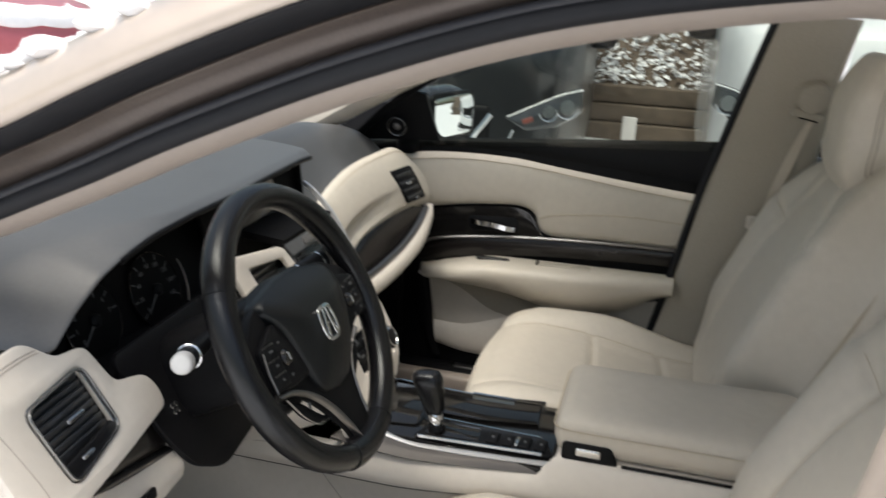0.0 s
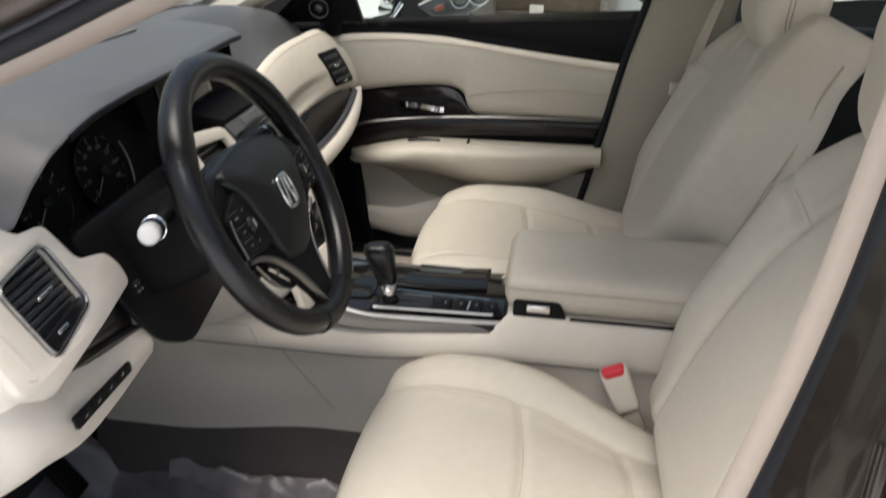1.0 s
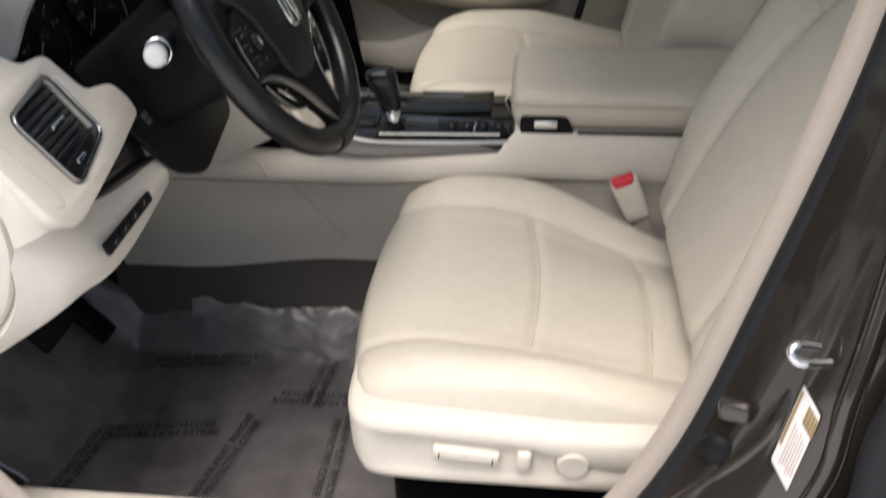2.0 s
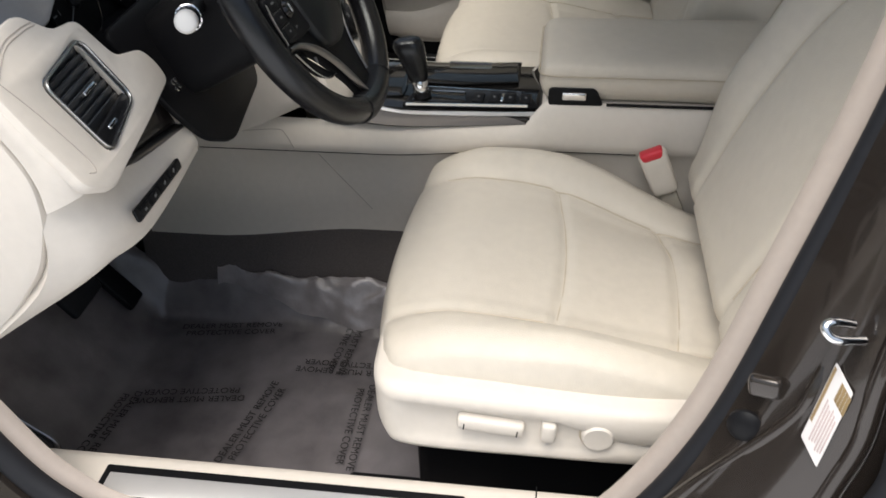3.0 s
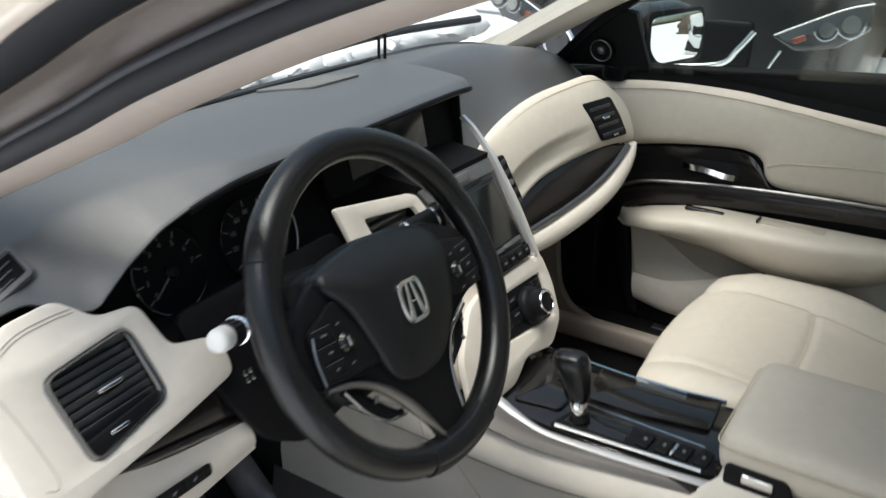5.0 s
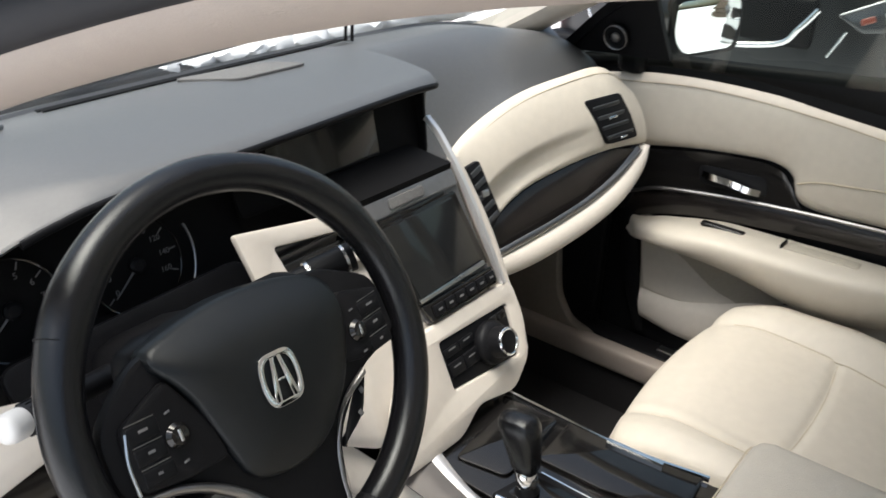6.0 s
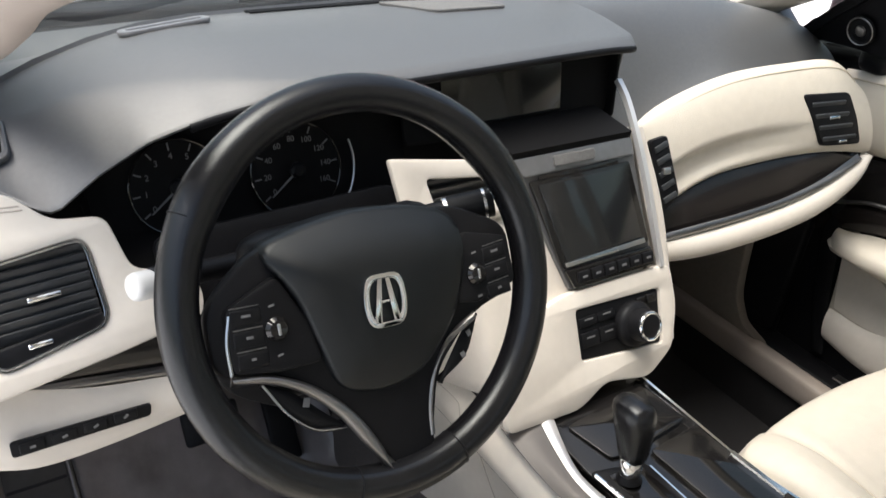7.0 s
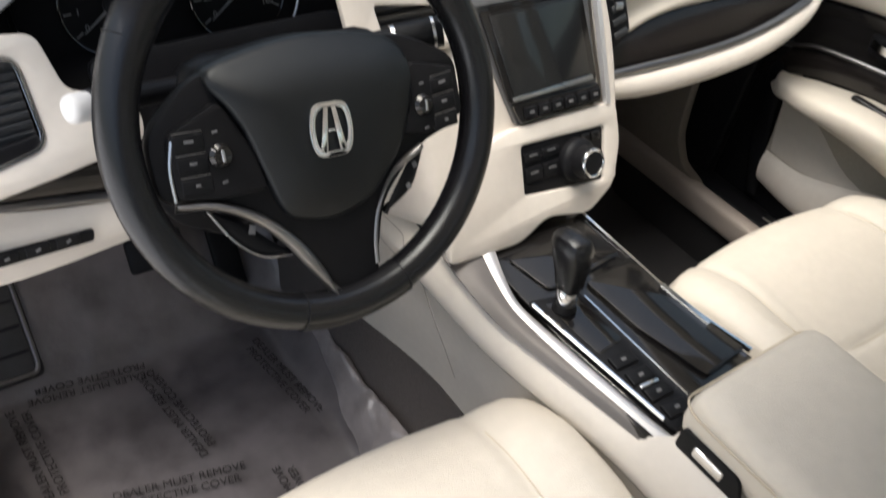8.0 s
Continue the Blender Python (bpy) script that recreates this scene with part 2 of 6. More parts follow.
def sweep(path, profile, side=(1, 0, 0), closed=False, m=None, ends=True):
    """A bar whose profile (a, b) is carried along path: a along side, b square to it."""
    bm, rings = bmesh.new(), []
    side = Vector(side).normalized()
    n = len(path)
    path = [Vector(p) for p in path]
    for i, p in enumerate(path):
        t = (path[(i + 1) % n] - path[i - 1]) if closed else path[min(i + 1, n - 1)] - path[max(i - 1, 0)]
        t = t.normalized()
        a = (side - t * side.dot(t)).normalized()
        b = t.cross(a)
        ring = []
        for x, y in profile:
            q = p + a * x + b * y
            ring.append(bm.verts.new(m @ q if m else q))
        rings.append(ring)
    k = len(profile)
    pairs = list(zip(rings, rings[1:])) + ([(rings[-1], rings[0])] if closed else [])
    for r, s in pairs:
        for i in range(k):
            bm.faces.new((r[i], r[(i + 1) % k], s[(i + 1) % k], s[i]))
    if ends and not closed:
        bm.faces.new(rings[0][::-1])
        bm.faces.new(rings[-1])
    return bm


def tube(path, r, m=None, side=(0.3, 0.2, 1), n=10, closed=False):
    return sweep(path, disc(r, n=n), side, closed, m)


def lathe(profile, m, n=28):
    """A turned piece: (radius, height) pairs round the z axis of m."""
    bm, rings = bmesh.new(), []
    for r, z in profile:
        rings.append([bm.verts.new(m @ Vector((max(r, 1e-5) * math.cos(2 * math.pi * k / n), max(r, 1e-5) * math.sin(2 * math.pi * k / n), z))) for k in range(n)])
    for a, b in zip(rings, rings[1:]):
        for k in range(n):
            bm.faces.new((a[k], a[(k + 1) % n], b[(k + 1) % n], b[k]))
    bm.faces.new(rings[0][::-1])
    bm.faces.new(rings[-1])
    return bm


def lettering(body, size, m, align="CENTER", depth=0.0002):
    cu = bpy.data.curves.new("lettering", "FONT")
    cu.body, cu.size, cu.align_x, cu.align_y, cu.extrude = body, size, align, "CENTER", depth
    ob = bpy.data.objects.new("lettering", cu)
    me = bpy.data.meshes.new_from_object(ob)
    bm = bmesh.new()
    bm.from_mesh(me)
    bpy.data.objects.remove(ob)
    bpy.data.curves.remove(cu)
    bpy.data.meshes.remove(me)
    bmesh.ops.transform(bm, matrix=m, verts=bm.verts)
    return bm


def smooth01(x):
    x = max(0.0, min(1.0, x))
    return x * x * (3 - 2 * x)


def bump_at(x, at, width):
    return math.exp(-(((x - at) / width) ** 2))


# ---------------------------------------------------------------- ground and shell
def ground_sheet():
    bm = bmesh.new()
    for p in ((-400, -400), (400, -400), (400, 400), (-400, 400)):
        bm.verts.new((*p, 0))
    bm.faces.new(bm.verts)
    return bm


alone("ground", ground_sheet(), SNOW, "snow covered car park ground", "ground", "structure")


def floor_pan():
    rows = []
    for y in (-1.7, -0.7, -0.62, -0.2, 0.2, 0.40, 0.46, 0.60, 0.72, 0.80):
        z = 0.205 + (0.02 if y < -0.65 else 0) + (max(0, y - 0.42) * 1.0 if y > 0.42 else 0)
        row = []
        for x in (-0.74, -0.70, -0.5, -0.2, -0.150, -0.10, 0.10, 0.150, 0.2, 0.5, 0.70, 0.74):
            lift = 0.14 if abs(x) > 0.72 else (0.20 if abs(x) < 0.11 else 0)
            row.append(Vector((x, y, z + lift)))
        rows.append(row)
    return grid(rows)


alone("floor", floor_pan(), CARPET, "dark grey carpeted floor of the car", "floor", "structure")

# The opening of the driver's door: one loop of trim, seal and painted flange.
TOP_EDGE = [(-0.745, 0.385, 0.70), (-0.70, 0.435, 0.86), (-0.65, 0.41, 0.975), (-0.615, 0.335, 1.042), (-0.61, 0.20, 1.105), (-0.61, 0.10, 1.150), (-0.61, 0.0, 1.197),
            (-0.585, -0.146, 1.258), (-0.552, -0.303, 1.308), (-0.535, -0.48, 1.339), (-0.535, -0.57, 1.343), (-0.55, -0.628, 1.31), (-0.572, -0.640, 1.24), (-0.602, -0.622, 1.153)]
REAR_EDGE = [TOP_EDGE[-1], (-0.652, -0.579, 0.966), (-0.70, -0.523, 0.79), (-0.747, -0.461, 0.621), (-0.775, -0.385, 0.500), (-0.785, -0.30, 0.44),
             (-0.785, -0.1, 0.425), (-0.785, 0.13, 0.425), (-0.775, 0.235, 0.462), (-0.758, 0.310, 0.550), TOP_EDGE[0]]
UPPER, LOWER = spline(TOP_EDGE, 84), spline(REAR_EDGE, 70)


def oval(a, b, ra, rb, n=14):
    return [(a + ra * math.cos(2 * math.pi * k / n), b + rb * math.sin(2 * math.pi * k / n)) for k in range(n)]


frame_1 = thing("door_frame", (-0.78, 0, 0.40), "open driver's door frame with beige trim and black rubber seals", "door frame", kind="structure")
part("inner_trim", sweep(UPPER, [(0.004, 0.002), (-0.004, -0.002), (-0.016, -0.002), (-0.030, 0.004), (-0.039, 0.011), (-0.042, 0.018), (-0.036, 0.024), (0.0, 0.024)]), TRIM, frame_1, "beige plastic edge trim", 60)
part("inner_seal", sweep(UPPER, oval(-0.037, 0.0235, 0.0115, 0.0105)), RUBBER, frame_1, "black rubber door seal", 80)
# Small paler tube added to draw the sheen on the seal's upper half.
part("seal_sheen", sweep(UPPER, oval(-0.036, 0.0345, 0.0085, 0.0055, 12)), SEAL_SHEEN, frame_1, "paler outer band of the seal standing for its sheen", 80)
part("flange", sweep(UPPER, [(-0.028, 0.036), (-0.033, 0.043), (-0.0365, 0.051), (-0.041, 0.058), (-0.0475, 0.0635), (-0.0505, 0.0665), (-0.049, 0.0690), (-0.043, 0.0705), (-0.02, 0.06)]), PAINT_JAMB, frame_1, "brown painted jamb with a pressed ridge", 75)
part("inner_trim", sweep(LOWER, [(0.0, -0.002), (-0.008, 0.000), (-0.014, 0.007), (-0.015, 0.022), (0.0, 0.02)]), TRIM, frame_1, "beige plastic edge trim")
part("inner_seal", sweep(LOWER, disc(0.0155, -0.024, 0.030, 14)), RUBBER, frame_1, "black rubber door seal", 80)
part("flange", sweep(LOWER, [(-0.024, 0.038), (-0.044, 0.040), (-0.058, 0.062), (-0.042, 0.066), (-0.02, 0.05)]), PAINT, frame_1, "dark brown painted flange")

RAIL = spline([(-0.66, 0.60, 0.89), (-0.63, 0.46, 0.978)] + [tuple(p) for p in UPPER[20:66:4]] + [(-0.54, -0.75, 1.362), (-0.545, -1.2, 1.36), (-0.56, -1.7, 1.30)], 60)


def rail_bar(profile):
    return sweep(RAIL, profile, (1, 0, 0))


rail_1 = thing("roof_rail", (-0.60, 0.6, 0.92), "brown painted windscreen pillar and roof rail with black weather strip", "roof rail", kind="structure")
part("weather_strip", rail_bar([(-0.040, 0.068), (-0.052, 0.0685), (-0.066, 0.072), (-0.079, 0.078), (-0.083, 0.083), (-0.078, 0.088), (-0.05, 0.088)]), RUBBER, rail_1, "black rubber weather strip", 60)
# The skin's pale colour stands for bright sky mirrored in the paint.
part("outer_skin", rail_bar([(-0.074, 0.084), (-0.082, 0.0855), (-0.086, 0.091), (-0.083, 0.101), (-0.070, 0.117), (-0.045, 0.132), (0.0, 0.143), (0.03, 0.146), (0.03, 0.13)]), PAINT_SKY, rail_1, "pillar skin coloured pale for the reflected sky, with snow on its edge", 70)
part("pillar_core", rail_bar([(0.0, 0.021), (-0.018, 0.030), (-0.024, 0.05), (-0.030, 0.072), (0.0, 0.10)]), BLACK, rail_1)
part("pillar_lining", rail_bar([(0.003, 0.004), (0.014, 0.012), (0.018, 0.05), (0.014, 0.10), (0.0, 0.115)]), TRIM, rail_1, "cream pillar lining", 60)


def snow_on_rail():
    """Wet clumps along the outer shoulder of the pillar."""
    bm = bmesh.new()
    rnd = random.Random(4)
    for k in range(90):
        i = rnd.uniform(0, 26)
        p = RAIL[int(i)].lerp(RAIL[int(i) + 1], i % 1)
        s = rnd.uniform(0.004, 0.015)
        m = Matrix.Translation(p + Vector((rnd.uniform(-0.05, 0.02), 0.052, 0.125 + rnd.uniform(-0.003, 0.006)))) @ Matrix.Diagonal((1.4 * s, 1.8 * s, 0.7 * s, 1))
        bmesh.ops.create_icosphere(bm, subdivisions=2, radius=1.0, matrix=m)
    for v in bm.verts:
        v.co += Vector((noise.noise(v.co * 90), noise.noise(v.co * 90 + Vector((5, 0, 0))), noise.noise(v.co * 90 + Vector((0, 7, 0))))) * 0.003
    return bm


alone("snow_clumps", snow_on_rail(), SNOW, "small clumps of melting snow along the windscreen edge", "snow", "stuff")


def rear_post():
    rows = []
    for z, pts in ((1.36, ((-0.60, -0.66), (-0.63, -0.69), (-0.65, -0.75), (-0.66, -0.95))), (1.1, ((-0.655, -0.635), (-0.70, -0.655), (-0.74, -0.70), (-0.755, -0.95))),
                   (0.9, ((-0.715, -0.58), (-0.765, -0.60), (-0.81, -0.655), (-0.825, -0.95))), (0.7, ((-0.77, -0.515), (-0.82, -0.54), (-0.86, -0.605), (-0.87, -0.95))),
                   (0.55, ((-0.81, -0.445), (-0.85, -0.475), (-0.885, -0.56), (-0.89, -0.95))), (0.44, ((-0.835, -0.34), (-0.87, -0.40), (-0.90, -0.52), (-0.905, -0.95))),
                   (0.36, ((-0.85, -0.2), (-0.88, -0.3), (-0.91, -0.48), (-0.91, -0.95))), (0.2, ((-0.86, -0.1), (-0.89, -0.25), (-0.915, -0.45), (-0.915, -0.95)))):
        rows.append([(x, y, z) for x, y in pts])
    cols = [spline([r[k] for r in rows], 40) for k in range(4)]
    fine = [spline([c[i] for c in cols], 12) for i in range(41)]
    return grid(fine, 0.004)


pillar_1 = thing("pillar", (-0.85, -0.6, 0.2), "dark brown metallic centre pillar of the car with door striker", "car pillar", kind="structure")
part("skin", rear_post(), PAINT, pillar_1, angle=60)
STRIKER = spline([(-0.8216, -0.5625, 0.8012), (-0.8268, -0.5475, 0.8070), (-0.8295, -0.5399, 0.8065), (-0.8328, -0.5380, 0.8032), (-0.8363, -0.5428, 0.7979), (-0.8365, -0.5520, 0.7957), (-0.8292, -0.5718, 0.7911)], 24)
part("striker", tube(STRIKER, 0.0040, side=(0, 0.2, 1)), CHROME, pillar_1, "bright steel striker loop")
for pts, r in ((((-0.806, -0.562, 0.765), (-0.824, -0.545, 0.725), (-0.828, -0.536, 0.698), (-0.826, -0.513, 0.659), (-0.819, -0.467, 0.586), (-0.83, -0.40, 0.50)), 0.0035), (((-0.796, -0.610, 0.93), (-0.826, -0.596, 0.822), (-0.846, -0.584, 0.758), (-0.860, -0.579, 0.706), (-0.869, -0.567, 0.665), (-0.876, -0.554, 0.626), (-0.885, -0.52, 0.54)), 0.0045)):
    part("pressed_ridge", tube([p + Vector((0.0062, -0.0062, -0.003)) for p in spline(pts, 30)], 2.5 * r, n=12), PAINT, pillar_1, "pressed body ridge")
LABEL = plane((-0.844, -0.556, 0.7185), (-0.016, -0.0153, 0.001), (0.023, -0.020, 0.069)) @ Matrix(((1, 0, 0, 0), (-0.74, 1, 0, 0), (0, 0, 1, 0), (0, 0, 0, 1)))
LABEL_PAPER = material("label_paper", (0.66, 0.64, 0.63), 0.35, vary=0.03)
OCHRE = material("ochre_print", (0.24, 0.17, 0.08), 0.4)
PINK = material("pink_print", (0.46, 0.38, 0.37), 0.4)
sticker = thing("warning_label", (-0.86, -0.555, 0.67), "small white paper warning label stuck on the brown pillar", "label")
part("paper", plate(rect(0.023, 0.074, 0.002), shift(LABEL, 0, 0, 0.001), 0.0012, 0.0003), LABEL_PAPER, sticker)
for k in range(4):
    part("heading_block", plate(rect(0.0028, 0.017, 0, 0.0015 + 0.0032 * k, 0.024), shift(LABEL, 0, 0, 0.0022), 0.0006, 0.0001), OCHRE, sticker, "ochre printed block")
part("margin_bar", plate(rect(0.0026, 0.052, 0, -0.0095, 0.008), shift(LABEL, 0, 0, 0.0022), 0.0006, 0.0001), OCHRE, sticker)
for k in range(6):
    part("print_line", plate(rect(0.0014, 0.040 - 0.004 * (k % 3), 0, -0.004 + 0.0026 * k, -0.010), shift(LABEL, 0, 0, 0.0022), 0.0005, 0.0001), PINK, sticker)

part("plug", lathe([(0.017, 0.0), (0.017, 0.004), (0.012, 0.009), (0.004, 0.010)], plane((-0.806, -0.505, 0.660), (-0.4, -0.9, 0), (0.24, 0.14, 1)), 20), BLACK, pillar_1, "black rubber plug")
part("bump_stop", rbox((0.030, 0.022, 0.014), 0.006, plane((-0.800, -0.515, 0.705), (-0.4, -0.9, 0.2), (0.24, 0.14, 1)), (2, 2, 1)), PAINT, pillar_1)
BACK_EDGE = spline([(-0.700, -0.66, 1.36), (-0.790, -0.645, 1.1), (-0.836, -0.640, 0.95), (-0.866, -0.638, 0.822), (-0.884, -0.622, 0.758), (-0.900, -0.617, 0.706), (-0.910, -0.603, 0.665), (-0.918, -0.590, 0.626), (-0.93, -0.56, 0.54), (-0.94, -0.53, 0.2)], 40)
part("rear_seal", sweep(BACK_EDGE, [(1.0 * p, 1.6 * q) for p, q in disc(0.020, n=14)], (1, 0, 0)), RUBBER, pillar_1, "black rubber rear door seal")
part("rear_door_edge", sweep([p + Vector((-0.02, -0.06, 0)) for p in BACK_EDGE], [(-0.03, -0.06), (0.03, -0.06), (0.03, 0.05), (-0.03, 0.05)], (1, 0, 0)), BLACK, pillar_1)
sill_1 = thing("sill", (-0.74, 0, 0.2), "beige plastic door sill with a dark and silver step plate", "door sill", kind="structure")
part("sill_cover", rbox((0.115, 0.86, 0.24), 0.018, pose(-0.755, -0.02, 0.295), (3, 10, 3)), CREAM, sill_1)
part("outer_sill", rbox((0.09, 1.3, 0.22), 0.03, pose(-0.845, 0.0, 0.27), (3, 6, 3)), PAINT, sill_1, "brown painted sill")
part("step_plate", rbox((0.052, 0.46, 0.006), 0.003, pose(-0.752, 0.0, 0.4165), (2, 4, 1)), BLACK, sill_1, "black step plate")
part("metal_inlay", rbox((0.034, 0.44, 0.004), 0.0015, pose(-0.757, 0.0, 0.4195), (2, 4, 1)), SILVER, sill_1, "brushed metal inlay")
part("joint", rbox((0.104, 0.0016, 0.003), 0.0005, pose(-0.752, -0.315, 0.4145), (1, 1, 1)), BLACK, sill_1)
kick = thing("kick_panel", (-0.74, 0.38, 0.25), "beige plastic kick panel beside the footwell", "trim panel", kind="structure")
part("panel", rbox((0.04, 0.26, 0.48), 0.018, pose(-0.735, 0.54, 0.44, 12, 0, 0), (3, 4, 6)), CREAM, kick)

# Roof, rear and the far side close the cabin.
ROOF = [[(x, y, 1.37 + 0.05 * (1 - (x / 0.62) ** 2) - 0.10 * max(0, -0.9 - y) ** 2 - 0.35 * max(0, y + 0.25) ** 1.5) for x in (-0.55, -0.4, -0.2, 0, 0.2, 0.4, 0.55)] for y in (-0.1, -0.25, -0.5, -0.9, -1.3, -1.7)]
alone("ceiling", grid(ROOF, 0.03), HEADLINER, "light fabric headliner of the car roof", "ceiling", "structure")
alone("wall_rear", rbox((1.5, 0.06, 0.85), 0.02, pose(0, -1.72, 0.62)), BLACK, "dark rear seat back and parcel shelf", "wall", "structure")
alone("firewall", rbox((1.46, 0.04, 0.75), 0.01, pose(0, 0.74, 0.60)), BLACK, "black bulkhead under the dashboard", "wall", "structure")


def glass_sheet(rows):
    return grid([spline(r, 12) for r in rows])


ws = alone("windshield", glass_sheet([[(-0.62, 0.50, 0.985), (-0.3, 0.60, 0.99), (0, 0.63, 0.99), (0.3, 0.60, 0.99), (0.62, 0.50, 0.985)],
                                      [(-0.60, 0.25, 1.13), (-0.3, 0.33, 1.15), (0, 0.36, 1.15), (0.3, 0.33, 1.15), (0.60, 0.25, 1.13)],
                                      [(-0.55, -0.14, 1.31), (-0.3, -0.09, 1.345), (0, -0.07, 1.36), (0.3, -0.09, 1.345), (0.55, -0.14, 1.31)]]), GLASS, "clear windscreen glass with snow at its foot", "windscreen", "structure")
ws.visible_shadow = False

# ---------------------------------------------------------------- dashboard
dash = thing("dashboard", (0, 0.3, 0.6), "two-tone dashboard with charcoal top, cream trim and dark wood inserts", "dashboard")


def top_z(x, y):
    return 1.047 - 0.55 * (y - 0.33) ** 2 - 0.75 * max(0, abs(x) - 0.36) ** 2


LIP = [(-0.745, 0.950), (-0.69, 0.966), (-0.64, 0.968), (-0.605, 0.952), (-0.588, 0.950), (-0.547, 0.981), (-0.50, 1.006), (-0.45, 1.020), (-0.39, 1.030), (-0.30, 1.0345), (-0.15, 1.036), (0.0, 1.0365), (0.10, 1.0365), (0.152, 1.034)]


def visor(x):
    """The front edge of the top pad: its distance ahead and its height."""
    edge = 0.222 + 0.035 * smooth01((-0.585 - x) / 0.06) + 0.016 * smooth01((x + 0.25) / 0.40)
    edge += 0.006 * max(0.0, (x - 0.140) / 0.012) ** 2
    return edge, float(np.interp(x, [p[0] for p in LIP], [p[1] for p in LIP]))


def brow(x, y):
    """Height of the top pad: nearly flat, with a rolled brow ahead of the instruments that widens outboard."""
    back = 0.53 - 0.30 * x * x
    edge, lip = visor(x)
    f = max(0.0, min(1.0, (back - y) / (back - edge)))
    wide = 0.012 + 0.085 * smooth01((-0.32 - x) / 0.24)
    fc = 1.0 - wide / (back - edge)
    fall = lip - top_z(x, edge)
    level = fall * 0.08 * smooth01(f / max(fc, 0.05))
    roll = max(0.0, (f - fc) / (1.0 - fc))
    return top_z(x, y) + level + fall * 0.92 * roll ** 1.25 + 0.006 * math.sin(math.pi * min(1.0, f / fc)) * smooth01((x + 0.60) / 0.2)


def top_left():
    rows = []
    for i in range(101):
        x = -0.745 + 0.897 * i / 100
        back = 0.53 - 0.30 * x * x
        edge, lip = visor(x)
        row = []
        for k in range(37):
            y = back + (edge - back) * (1 - (1 - k / 36) ** 1.35)
            row.append(Vector((x, y, brow(x, y))))
        row.append(Vector((x, edge - 0.0020, lip - 0.0022)))
        row.append(Vector((x, edge - 0.0006, lip - 0.0050)))
        row.append(Vector((x, edge + 0.010, lip - 0.0075)))
        row.append(Vector((x, edge + 0.06, lip - 0.004)))
        rows.append(row)
    return grid(rows)


def right_z(x, y):
    edge = 0.250 - 0.12 * max(0, x - 0.38)
    drop = 0.176 - 0.076 * smooth01((x - 0.18) / 0.24)
    return top_z(x, y) - drop * smooth01((edge + 0.150 - y) / 0.150) ** 1.15 + 0.02 * smooth01((x - 0.5) / 0.2) * smooth01((0.50 - y) / 0.1)


def top_right():
    rows = []
    for i in range(45):
        x = 0.152 + 0.598 * i / 44
        back = 0.53 - 0.30 * x * x
        edge = 0.246 - 0.12 * max(0, x - 0.38)
        rows.append([Vector((x, y, right_z(x, y))) for y in [back + (edge - back) * k / 24 for k in range(25)]])
    return grid(rows)


def visor_side():
    """The flank of the visor, down to the lower pad beside it, raked back towards the fascia."""
    rows = []
    for k in range(20):
        f = k / 19
        y = 0.2585 + 0.26 * f
        z1 = brow(0.152, y)
        z0 = min(z1 - 0.0005, right_z(0.153, y + 0.012) - 0.004)
        rows.append([Vector((0.152 + 0.001 * math.sin(math.pi * j / 8), y + 0.012 * (1 - f) * j / 8, z1 + (z0 - z1) * j / 8)) for j in range(9)])
    return grid(rows, 0.003)


part("top_pad", top_left(), DASH, dash, "charcoal grained soft top", 50)
part("top_pad", top_right(), DASH, dash, "charcoal grained soft top", 60)
part("visor_flank", visor_side(), DASH, dash, "charcoal flank of the display visor", 60)
part("visor_lip", tube(spline([Vector((x, visor(min(x, 0.146))[0] + 0.0005, visor(x)[1] - 0.0062)) for x in np.linspace(-0.46, 0.146, 30).tolist()] + [Vector((0.150, 0.252, visor(0.15)[1] - 0.008))], 60), 0.0052, n=10), BLACK, dash, "black lip under the visor")
part("core", rbox((1.44, 0.22, 0.30), 0.03, pose(0, 0.44, 0.78)), BLACK, dash)
part("recess_side", plate(rounded([(0.012, -0.012), (0.16, 0.0), (0.16, -0.12), (0.0, -0.115)], 0.01), plane((0.140, 0.248, 1.040), (0, 1, 0), (0, 0, 1)), 0.006), RECESS, dash)

PL = plane((-0.62, 0.193, 0.89), (1, 0.1, 0), (0, 0.53, 0.85))


def slats(parent, m, w, h, count, mat=BLACK, tilt=35, lean=0.0):
    for k in range(count):
        y = -h / 2 + h * (k + 0.5) / count
        part("slat", rbox((w, 0.014, 0.0022), 0.001, shift(m, lean * y, y, -0.008) @ Matrix.Rotation(radians(tilt), 4, "X"), (1, 1, 1)), mat, parent)


def tab(parent, m, x, y, w=0.022, h=0.006, mat=CHROME, label="chrome vent tab"):
    part("tab", rbox((w, h, 0.008), 0.002, shift(m, x, y, 0.001), (2, 1, 1)), mat, parent, label)


# Outboard vent trim
VENT = [(-0.058, 0.027), (0.051, 0.035), (0.053, -0.050), (-0.053, -0.067)]
left_trim = part("vent_trim", plate(rounded([(-0.118, 0.060), (-0.060, 0.088), (-0.004, 0.089), (0.027, 0.056), (0.074, 0.049), (0.085, -0.006), (0.138, -0.022), (0.146, -0.046), (0.140, -0.070), (0.05, -0.080), (-0.088, -0.090), (-0.122, -0.068), (-0.122, 0.0)], 0.012), PL, 0.016, 0.005, [rounded(VENT, 0.016)[::-1]]), CREAM, dash, "cream moulded trim round the side vent")
VL = shift(PL, -0.001, -0.0135, 0.010)
ring = [(x + 0.001, y + 0.0135) for x, y in VENT]
vent_l = part("side_vent", plate(rounded(ring, 0.016), shift(VL, 0, 0, -0.03), 0.004), RECESS, dash, "black louvred air vent")
